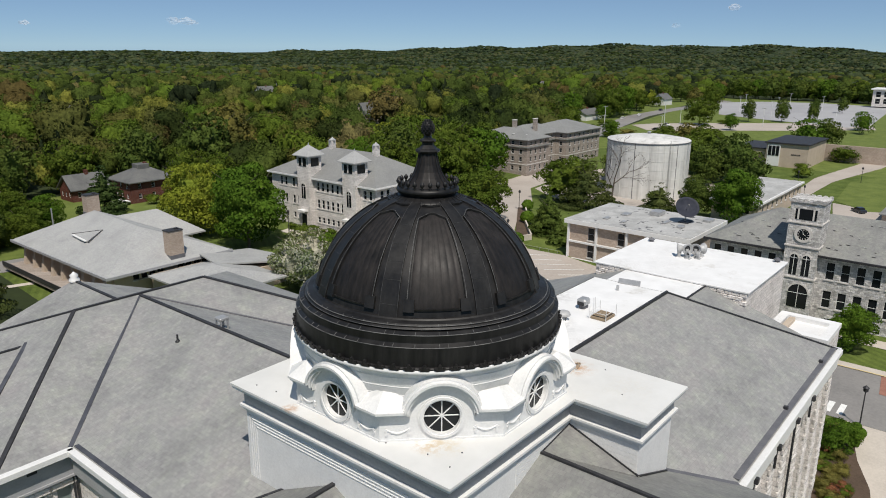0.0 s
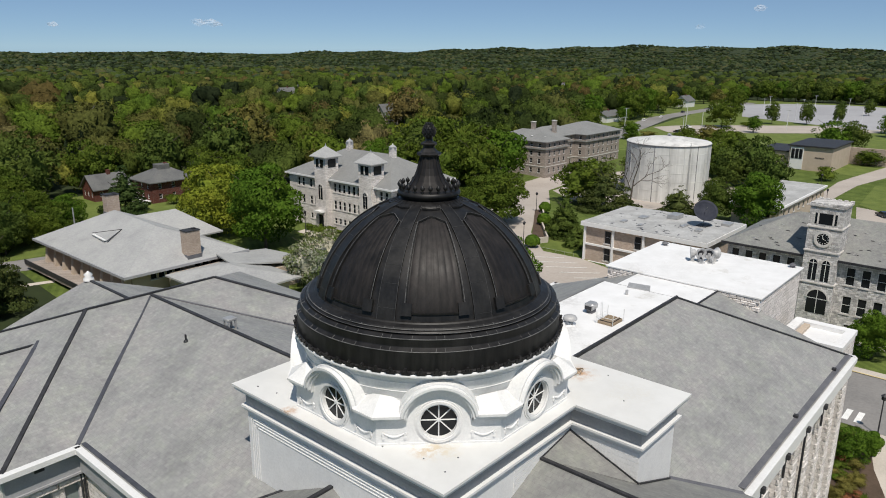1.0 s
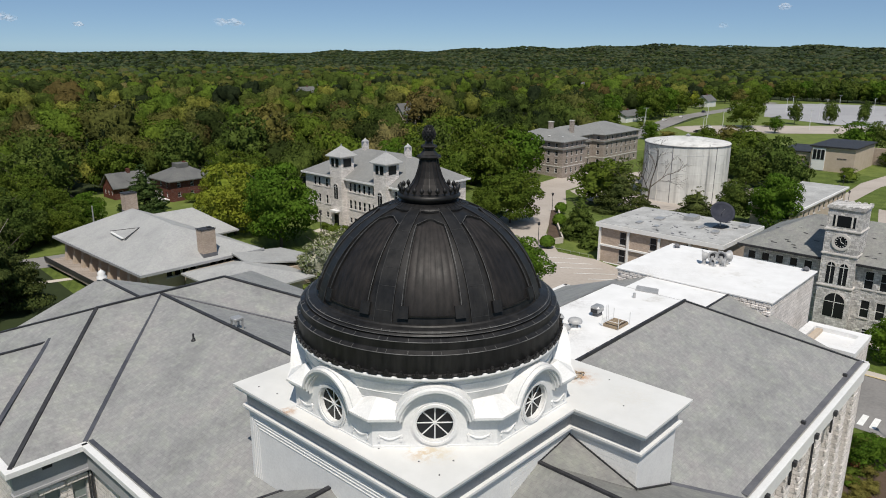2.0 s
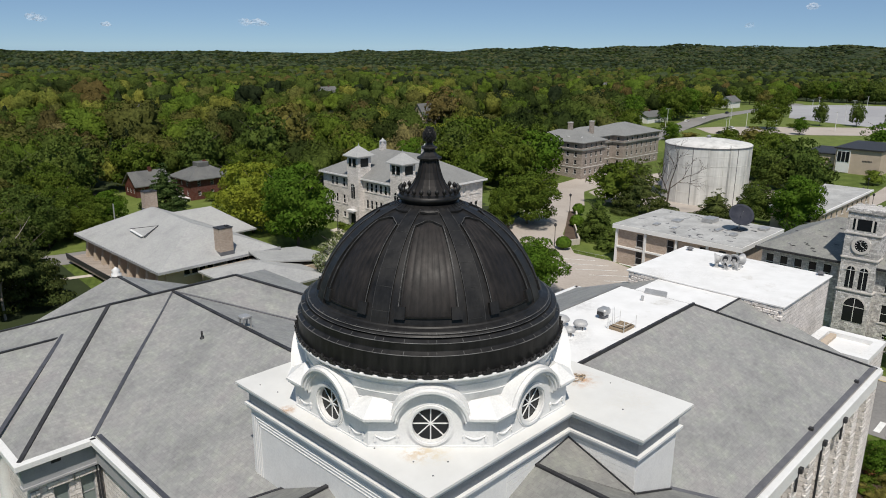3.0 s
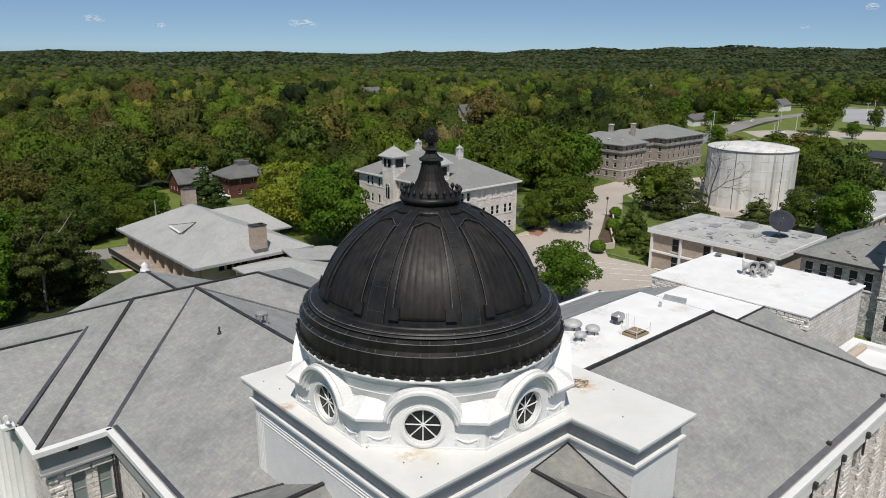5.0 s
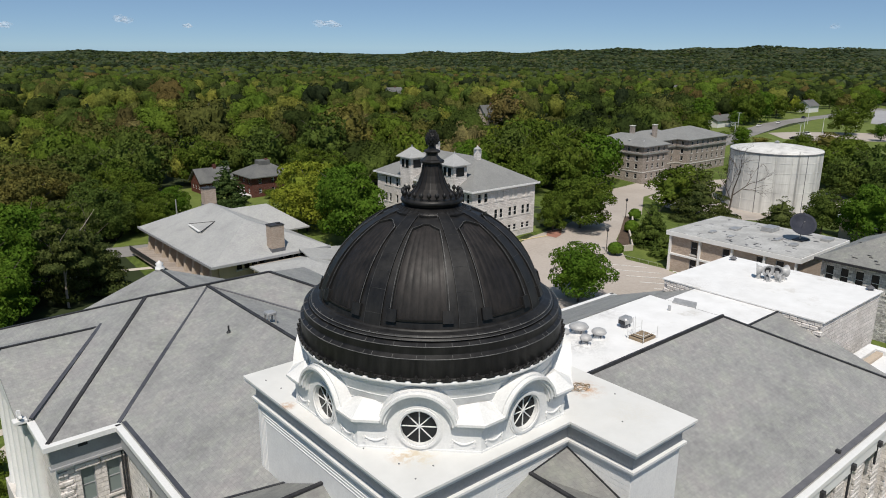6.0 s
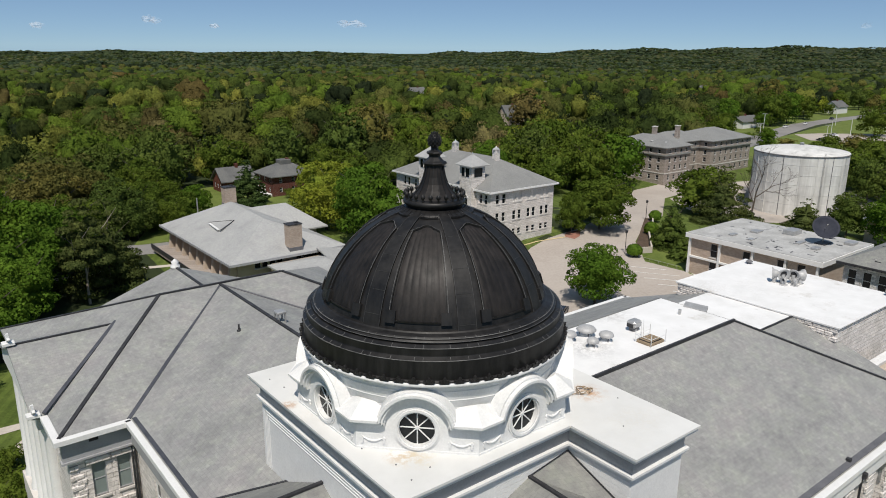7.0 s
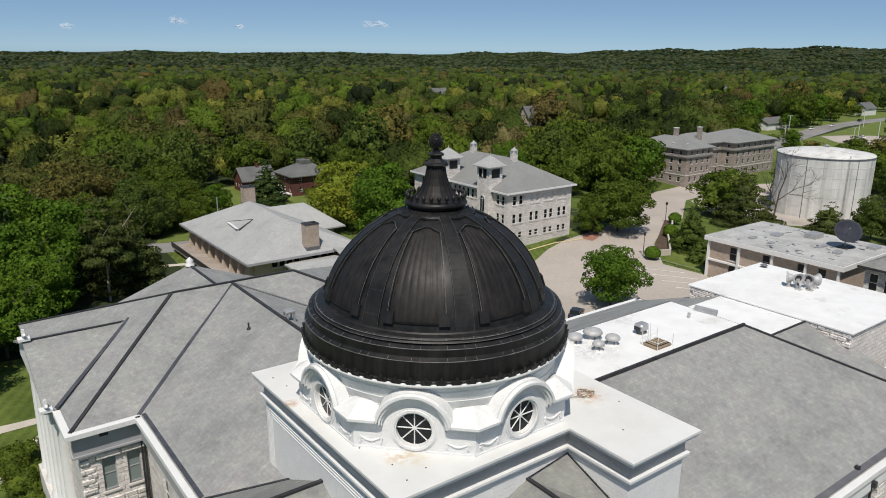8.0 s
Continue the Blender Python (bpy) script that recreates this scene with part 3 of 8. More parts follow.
# slate planes
SL_A, XR, YR, ZR = 0.365, 0.42, 32.9, 24.5
slopes(hall, M_SLATE, "grey slate roof of the north wing",
       [(-11.5, 7.0, EAVE), (-11.5, 20.5, EAVE), (XR, YR, ZR), (XR, 4.0, ZR), (-8.0, 4.0, 21.43)],
       [(-11.5, 7.9, EAVE), (-7.2, 4.1, 21.72), (-8.0, 4.0, 21.43), (-11.5, 7.0, EAVE)],
       [(12.4, 20.5, EAVE), (12.4, 13.5, EAVE), (2.5, 3.8, 23.75), (XR, 4.0, ZR), (XR, YR, ZR)])
slopes(hall, M_SLATE, "grey slate hip roof of the end pavilion",
       [(-11.5, 20.5, EAVE), (-16.0, 20.5, EAVE), (-5.06, YR, 24.62), (XR, YR, 24.6)],
       [(-16.0, 20.5, EAVE), (-16.0, 45.2, EAVE), (-5.06, YR, 24.62)],
       [(12.4, 20.5, EAVE), (XR, YR, 24.6), (6.6, YR, 24.6), (17.2, 20.5, EAVE)],
       [(17.2, 20.5, EAVE), (6.6, YR, 24.6), (17.2, 45.2, EAVE)],
       [(-16.0, 45.2, EAVE), (17.2, 45.2, EAVE), (6.6, YR, 24.6), (-5.06, YR, 24.62)])
slopes(hall, M_SLATE, "",
       [(-16.9, 24.9, EAVE), (-16.1, 24.6, EAVE), (-8.77, 33.0, 22.83), (-16.9, 33.0, 22.83)],
       [(-16.9, 33.0, 22.83), (-8.77, 33.0, 22.83), (-16.1, 41.4, EAVE), (-16.9, 41.2, EAVE)], th=0.2)
slopes(hall, M_SLATE, "",
       [(-7.7, 45.6, EAVE), (-7.6, 45.3, EAVE), (0.42, 36.8, 23.1), (0.42, 45.6, 23.1)],
       [(0.42, 45.6, 23.1), (0.42, 36.8, 23.1), (8.4, 45.3, EAVE), (8.5, 45.6, EAVE)], th=0.2)
ped = bmesh.new()
v = [ped.verts.new(p) for p in ((-16.55, 25.2, 18.9), (-16.55, 40.8, 18.9), (-16.55, 40.8, 19.95), (-16.55, 33, 22.6), (-16.55, 25.2, 19.95))]
w = [ped.verts.new((q.co.x + 0.9, q.co.y, q.co.z)) for q in v]
ped.faces.new(v), ped.faces.new(w[::-1])
for i in range(5):
    ped.faces.new((v[i], w[i], w[(i + 1) % 5], v[(i + 1) % 5]))
part("pediment", ped, M_WHITE, hall)
# east wing: slope, flat top behind, hip end
DZ, DT, DY0, DY1 = 20.8, 26.0, -14.05, -2.95
slopes(hall, M_SLATE, "grey slate roof of the east wing",
       [(10.9, DY0, DZ), (36.2, DY0, DZ), (26.05, DY1, DT), (7.0, DY1, DT), (0.3, -4.9, 25.08)],
       [(36.2, DY0, DZ), (36.2, 14.6, DZ), (26.05, 3.6, DT), (26.05, DY1, DT)],
       [(36.2, 14.6, DZ), (12.4, 14.6, DZ), (4.0, 6.0, 24.8), (7.0, 3.6, DT), (26.05, 3.6, DT)])
roof = B(4.5, 26.0, DY1 + 0.25, 3.5, 25.0, 26.0)
part("flat_roof", roof, M_MEMBRANE, hall, "bright white membrane flat roof")
# south and west arms
slopes(hall, M_SLATE_OLD, "weathered slate roof with plain courses",
       [(0.3, -4.9, 25.1), (10.9, DY0, DZ), (10.9, -25, DZ), (0.3, -25, 25.1)],
       [(0.3, -4.9, 25.1), (0.3, -25, 25.1), (-10.3, -25, DZ), (-10.3, -6.5, DZ), (-6.6, -4.9, 22.3)])
slopes(hall, M_SLATE_OLD, "",
       [(-7.0, 0.2, 24.0), (-7.0, 4.15, 22.0), (-11.5, 7.95, EAVE), (-20, 7.95, EAVE), (-20, 0.2, 24.0)],
       [(-7.0, 0.2, 24.0), (-20, 0.2, 24.0), (-20, -7.5, EAVE), (-7.0, -7.5, EAVE)])
slopes(hall, M_SLATE_OLD, "small tilted slate cricket",
       [(0.3, -7.0, 25.1), (3.15, -7.0, 25.55), (3.15, -11.25, 24.0)], th=0.3)


def line(name, a, b, w, mat=M_BLACK, h=0.12, lift=0.04):
    bm = bmesh.new()
    a, b = Vector(a), Vector(b)
    bar(bm, a + Vector((0, 0, lift)), b + Vector((0, 0, lift)), w, h)
    return part(name, bm, mat, hall)


line("ridge_cap", (XR, 7.0, ZR), (XR, YR, ZR), 0.26)
line("valley_flashing", (-11.5, 20.5, EAVE), (XR, YR, ZR), 0.3, M_VALLEY, 0.06, 0.05)
line("hip_cap", (-16.0, 20.5, EAVE), (-5.06, YR, 24.62), 0.27)
line("ridge_cap", (-5.06, YR, 24.64), (6.6, YR, 24.62), 0.22)
line("hip_cap", (-5.06, YR, 24.62), (-16, 45.2, EAVE), 0.24)
line("valley_flashing", (12.4, 20.5, EAVE), (XR, YR, ZR), 0.2, M_LEAD, 0.1, 0.06)
line("hip_cap", (17.2, 20.5, EAVE), (6.6, YR, 24.62), 0.3)
line("ridge_cap", (-16.9, 33.0, 22.83), (-8.77, 33.0, 22.83), 0.2)
line("valley_flashing", (-16.1, 24.6, EAVE), (-8.77, 33.0, 22.83), 0.3, M_VALLEY, 0.1, 0.24)
line("ridge_cap", (0.42, 45.6, 23.1), (0.42, 36.8, 23.1), 0.25)
line("ridge_cap", (0.3, -7.0, 25.1), (0.3, -25, 25.1), 0.2)
line("base_flashing", (3.08, -7.1, 25.53), (3.08, -11.2, 24.02), 0.08, M_BLACK, 0.08, 0.04)
line("base_flashing", (0.3, -7.1, 25.12), (3.1, -7.1, 25.55), 0.08, M_BLACK, 0.06, 0.03)
line("base_flashing", (3.3, -11.14, 23.9), (7.2, -11.14, 22.32), 0.08, M_BLACK, 0.08, 0.04)
line("valley_flashing", (1.2, -5.7, 24.72), (10.9, DY0, DZ), 0.5, M_LEAD, 0.05, 0.03)
line("valley_flashing", (-7.0, 4.15, 21.97), (-11.5, 7.95, EAVE), 0.18, M_BLACK, 0.08, 0.05)
line("ridge_cap", (-7.0, 0.2, 24.0), (-20, 0.2, 24.0), 0.22)
line("hip_cap", (26.05, DY1, DT), (36.2, DY0, DZ), 0.2)
line("roof_kerb", (7.7, DY1, 26.02), (26.05, DY1, 26.02), 0.17, M_BLACK, 0.22, 0.06)
line("eave_flashing", (11.1, DY0 + 0.28, DZ + 0.13), (36.0, DY0 + 0.28, DZ + 0.13), 0.5, M_LEAD, 0.06, 0.04)
line("eave_flashing", (-11.2, 8.0, EAVE + 0.11), (-11.2, 20.3, EAVE + 0.11), 0.3, M_VALLEY, 0.06, 0.02)

# white gutters and grey entablature bands
g = bmesh.new()
box(g, -11.85, -11.4, 7.9, 20.35, EAVE - 0.35, EAVE + 0.06, 0.03)
part("gutter", g, M_WHITE, hall)
g = bmesh.new()
box(g, -16.4, -11.45, 20.05, 20.55, EAVE - 0.35, EAVE + 0.06, 0.03)
box(g, -16.4, -15.9, 20.55, 24.6, EAVE - 0.35, EAVE + 0.06, 0.03)
part("gutter", g, M_WHITE, hall)
g = bmesh.new()
box(g, -15.95, -11.35, 20.62, 21.1, EAVE - 1.9, EAVE - 0.36)
box(g, -16.05, -11.3, 20.5, 21.1, EAVE - 2.05, EAVE - 1.9)
box(g, -11.5, -11.05, 7.5, 20.95, EAVE - 1.9, EAVE - 0.36)
part("entablature", g, M_ENTAB, hall)
g = bmesh.new()
box(g, 10.9, 36.3, DY0 - 0.42, DY0 + 0.02, DZ - 0.4, DZ + 0.05, 0.04)
box(g, 10.9, 36.1, DY0 - 0.2, DY0 + 0.5, DZ - 1.5, DZ - 0.4)
part("cornice", g, M_WHITE, hall)
g = bmesh.new()
box(g, 36.1, 36.6, -14.3, 14.9, DZ - 0.4, DZ + 0.05, 0.04)
box(g, 12.4, 36.6, 14.5, 15.0, DZ - 0.4, DZ + 0.05, 0.04)
part("cornice", g, M_WHITE, hall)

# east wing: pilasters, downpipes, hoppers, windows
for i in range(8):
    x = 12.3 + i * 3.25
    bm = bmesh.new()
    box(bm, x - 0.55, x + 0.55, -14.0, -13.5, GZ, DZ - 1.5, 0.06)
    box(bm, x - 0.62, x + 0.62, -14.05, -13.5, DZ - 2.0, DZ - 1.5, 0.04)
    pil = part("pilaster", bm, M_STONE, hall)
    for c in range(27):
        z = 8.0 + c * 0.42
        wd = 0.6 if c % 2 else 0.54
        part("stone", B(x - wd, x + wd, -14.07 - 0.04 * random.random(), -13.9, z, z + 0.38, 0.05), M_STONE, pil)
    if i < 7:
        for z in (5.0, 9.6, 14.3):
            wall_window(hall, "-y", x + 1.05, x + 2.2, z, z + 2.7, -13.55)
for x in (13.6, 18.5, 23.1, 27.5):
    bm = bmesh.new()
    rod(bm, (x, -14.22, GZ + 0.2 if x == 23.1 else DZ - 2.6), (x, -14.22, DZ - 1.2), 0.08)
    pipe = part("downpipe", bm, M_BLACK, hall)
    bm = bmesh.new()
    box(bm, x - 0.17, x + 0.17, -14.5, -14.14, DZ - 1.2, DZ - 0.78, 0.04)
    part("hopper", bm, M_BLACK, pipe)
for x in (21.9, 31.9):
    bm = bmesh.new()
    box(bm, x - 0.12, x + 0.12, DY0 + 0.2, DY0 + 0.5, DZ + 0.15, DZ + 0.42, 0.03)
    part("snow_guard", bm, M_BLACK, hall)

# north wing front windows and end pavilion windows
for y in (9.2, 12.6, 16.0):
    for z in (4.6, 9.4, 14.2):
        wall_window(hall, "-x", y, y + 1.3, z, z + 2.7, -11.1)
PAV_WIN = [(x0, z) for x0 in (-14.3, -12.62) for z in (14.75, 9.9, 5.0)]
for x0, z in PAV_WIN:
    wall_window(hall, "-y", x0 + 0.09, x0 + 1.02, z, z + 2.6, 20.95, mat=M_BLIND, trim_mat=M_ENTAB)
    part("lintel", B(x0 - 0.25, x0 + 1.35, 20.7, 21.0, z + 2.72, z + 3.15, 0.06), M_STONE, hall)
# rock-faced courses of the pavilion wall
for row in range(36):
    z = 4.0 + row * 0.39
    x = -15.62 + (0.4 if row % 2 else 0)
    while x < -11.2:
        w = 0.62 + 0.35 * random.random()
        x1 = min(x + w, -11.12)
        if x1 - x > 0.2 and not any(x < a + 1.32 and x1 > a - 0.22 and z < b + 3.15 and z + 0.36 > b - 0.3 for a, b in PAV_WIN):
            part("stone", B(x, x1 - 0.015, 20.8 + 0.07 * random.random(), 21.0, z, z + 0.378, 0.06), M_STONE, hall)
        x = x1
bm = bmesh.new()
for x in (-11.3, -11.5):
    rod(bm, (x, 20.75, GZ), (x, 20.75, EAVE - 1.0), 0.07)
part("downpipe", bm, M_BLACK, hall)
g = B(-14.2, -13.6, 20.58, 20.7, EAVE - 0.85, EAVE - 0.55)
part("vent_grille", g, M_BLACK, hall)
# columns of the pavilion front
for y in (25.9, 28.6, 31.4, 34.4, 37.2, 40.0):
    bm = bmesh.new()
    lathe(bm, [(0.62, 7.6), (0.62, 8.0), (0.5, 8.3), (0.43, 17.9), (0.58, 18.5), (0.6, 18.9)], 16, (-15.75, y))
    part("column", bm, M_WHITE, hall, "cream white fluted column", smooth=True)
bm = B(-16.5, -15.5, 25, 41, GZ - 0.5, 7.6)
part("portico_base", bm, M_SMOOTH, hall)
for y, z in ((33.0, 22.9), (24.9, EAVE)):
    bm = bmesh.new()
    box(bm, -17.2, -16.3, y - 0.35, y + 0.35, z, z + 0.28, 0.04)
    for k in (-0.3, 0, 0.3):
        bar(bm, (-16.75, y, z + 0.25), (-16.75 , y + k * 1.6, z + 0.95 - abs(k)), 0.2, 0.2)
    part("acroterion", bm, M_WHITE, hall)
bm = bmesh.new()
lathe(bm, [(0.5, 23.1), (0.5, 23.3), (0.32, 23.5), (0.42, 23.7), (0.02, 24.05)], 10, (0.42, 45.3))
part("acroterion", bm, M_WHITE, hall, smooth=True)
bm = B(-8.2, 9, 44.8, 45.5, 18.9, 20.0)
part("pediment", bm, M_WHITE, hall)

# ---- dome base ----
AX, AY = -0.11, 0.18
DX, DY = -0.03, 0.09
base = empty_thing("dome", (AX, AY, 27.4), "black ribbed metal dome on a white drum", "dome")
PX0, PX1, PY0, PY1 = -7.83, 7.77, -7.63, 7.7
ZT = 27.4


def footprint(o):
    """The stepped outline of the plinth, moved in by o."""
    return [(PX0 + o, PY1 - o), (PX0 + o, PY0 + o), (2.56 + o, PY0 + o), (2.56 + o, -11.63 + o), (PX1 - o, -11.63 + o), (PX1 - o, PY1 - o)]


def ring_slab(bm, o, z0, z1):
    pts = footprint(o)
    a = [bm.verts.new((x, y, z0)) for x, y in pts]
    b = [bm.verts.new((x, y, z1)) for x, y in pts]
    bm.faces.new(b), bm.faces.new(a[::-1])
    for i in range(6):
        j = (i + 1) % 6
        bm.faces.new((a[i], a[j], b[j], b[i]))
    return bm


part("plinth_top", ring_slab(bmesh.new(), 0.0, ZT - 0.13, ZT), M_DECK, base, "white painted flat metal deck, rust-stained")
part("cornice", ring_slab(ring_slab(bmesh.new(), 0.08, ZT - 0.3, ZT - 0.13), 0.2, ZT - 0.42, ZT - 0.3), M_WHITE, base)
# the cornice's shadow on the frieze is put into its grey colour
part("frieze", ring_slab(bmesh.new(), 0.5, ZT - 1.25, ZT - 0.42), M_ENTAB, base, "grey frieze with cornice shade put into its colour")
part("moulding", ring_slab(ring_slab(bmesh.new(), 0.3, ZT - 1.38, ZT - 1.25), 0.4, ZT - 1.55, ZT - 1.38), M_WHITE, base)
part("plinth_wall", ring_slab(bmesh.new(), 0.55, 20.3, ZT - 1.55), M_WHITE, base, "white painted boarded wall")
# boards and sunk panel mouldings on the plinth
for i in range(14):
    z = 21.9 + i * 0.27
    bm = bmesh.new()
    for (x0, x1, y0, y1) in ((3.1, 3.11, -11.05, -7.08), (-2.0, 3.1, -7.09, -7.08)):
        cx = -0.012
        box(bm, min(x0, x1) + (cx if x1 - x0 < 0.1 else 0), x1, y0 + (cx if y1 - y0 < 0.1 else 0), y1, z, z + 0.25)
    part("board", bm, M_WHITE, base)
for i in range(12):
    z = 21.6 + i * 0.275
    part("board", B(-7.275, -7.2, -6.08, 6.28, z, z + 0.262, 0.012), M_WHITE, base)
for o, z1 in ((0.0, 25.55), (0.18, 25.37), (0.36, 25.19), (0.54, 25.0)):
    bm = bmesh.new()
    x = -7.31
    box(bm, x, x + 0.1, -6.7 + o, 6.9 - o, z1 - 0.05, z1)
    box(bm, x, x + 0.1, 6.85 - o, 6.9 - o, 21.6, z1)
    part("panel_moulding", bm, M_WHITE, base)
# ---- drum: octagon with arched hoods and round windows ----
APO, WZ, HZ = 7.0, 28.55, 28.62
HALF = APO * math.tan(radians(22.5))


drum = bmesh.new()
lathe(drum, [(6.3, 27.4), (6.3, 29.0), (6.72, 29.1), (6.72, 30.75)], 96, (AX, AY))
drum_ob = part("drum", drum, M_WHITE, base, "white painted round drum", True)
for z in (29.45, 29.85, 30.3):
    part("drum_seam", lathe(bmesh.new(), [(6.72, z), (6.745, z + 0.01), (6.745, z + 0.03), (6.72, z + 0.04)], 96, (AX, AY)), M_WHITE, drum_ob, smooth=True)
part("drum_ring", lathe(bmesh.new(), [(6.7, 30.6), (7.0, 30.66), (7.14, 30.74), (7.16, 30.84), (7.1, 30.92), (6.7, 30.94)], 128, (AX, AY)), M_WHITE, base, smooth=True)


def face_frame(k):
    """Local frame of octagon face k: u along the face, w outwards, z up from the deck."""
    a = radians(45 * k)
    return Matrix.Translation((DX, DY, 0)) @ Matrix.Rotation(a, 4, "Z") @ Matrix.Translation((APO, 0, 0)) @ Matrix(((0, 0, 1, 0), (1, 0, 0, 0), (0, 1, 0, 0), (0, 0, 0, 1)))


def extruded(bm, m, outline, w0, w1):
    """A closed outline of (u, z) between the depths w0 and w1."""
    a = [bm.verts.new(m @ Vector((u, z, w0))) for u, z in outline]
    b = [bm.verts.new(m @ Vector((u, z, w1))) for u, z in outline]
    n = len(a)
    bm.faces.new(a[::-1]), bm.faces.new(b)
    for i in range(n):
        j = (i + 1) % n
        bm.faces.new((a[i], a[j], b[j], b[i]))
    return bm


def annulus(bm, m, r0, r1, w0, w1, zc, a0=0.0, a1=2 * math.pi, seg=40):
    full = abs(a1 - a0 - 2 * math.pi) < 1e-6
    cols = seg if full else seg + 1
    q = []
    for i in range(cols):
        a = a0 + (a1 - a0) * i / seg
        c, s = math.cos(a), math.sin(a)
        q.append([bm.verts.new(m @ Vector((r * c, zc + r * s, w))) for r, w in ((r0, w0), (r1, w0), (r1, w1), (r0, w1))])
    for i in range(seg):
        p, t = q[i], q[(i + 1) % cols]
        for k in range(4):
            bm.faces.new((p[k], t[k], t[(k + 1) % 4], p[(k + 1) % 4]))
    if not full:
        bm.faces.new(q[0][::-1]), bm.faces.new(q[-1])
    return bm


def wall_with_hole(bm, m, half, z0, z1, arch, r, zc, w0, w1, seg=48):
    """A face wall with an arched head and a round opening that goes through it."""
    outer, inner = [], []
    for i in range(seg):
        a = 2 * math.pi * i / seg
        c, s = math.cos(a), math.sin(a)
        inner.append((r * c, zc + r * s))
        k = 1e9
        if abs(c) > 1e-6:
            k = min(k, half / abs(c))
        if s < -1e-6:
            k = min(k, (zc - z0) / -s)
        if s > 1e-6:
            k = min(k, max(arch, min((z1 - zc) / s, k)))
        if abs(k * c) > half:
            k = half / abs(c)
        outer.append((k * c, zc + k * s))
    for sx in (-1, 1):
        i = min(range(seg), key=lambda q: (outer[q][0] - sx * half) ** 2 + (outer[q][1] - z0) ** 2)
        outer[i] = (sx * half, z0)
    va = [[bm.verts.new(m @ Vector((*p, w))) for p in ring] for ring in (outer, inner) for w in (w0, w1)]
    o0, o1, i0, i1 = va
    for i in range(seg):
        j = (i + 1) % seg
        bm.faces.new((o1[i], o1[j], i1[j], i1[i])), bm.faces.new((o0[j], o0[i], i0[i], i0[j]))
        bm.faces.new((o0[i], o0[j], o1[j], o1[i])), bm.faces.new((i0[j], i0[i], i1[i], i1[j]))
    return bm


def mitre(bm, m, s, u0, z0, z1, w0, w1):
    """A level moulding beside the arch, cut to a mitre at the corner of the octagon."""
    k = math.tan(radians(22.5)) * 0.997
    plan = [(s * u0, w0), (s * (HALF + w0 * k), w0), (s * (HALF + w1 * k), w1), (s * u0, w1)]
    lo = [bm.verts.new(m @ Vector((u, z0, w))) for u, w in plan]
    hi = [bm.verts.new(m @ Vector((u, z1, w))) for u, w in plan]
    bm.faces.new(lo), bm.faces.new(hi[::-1])
    for i in range(4):
        j = (i + 1) % 4
        bm.faces.new((lo[i], lo[j], hi[j], hi[i]))
    return bm


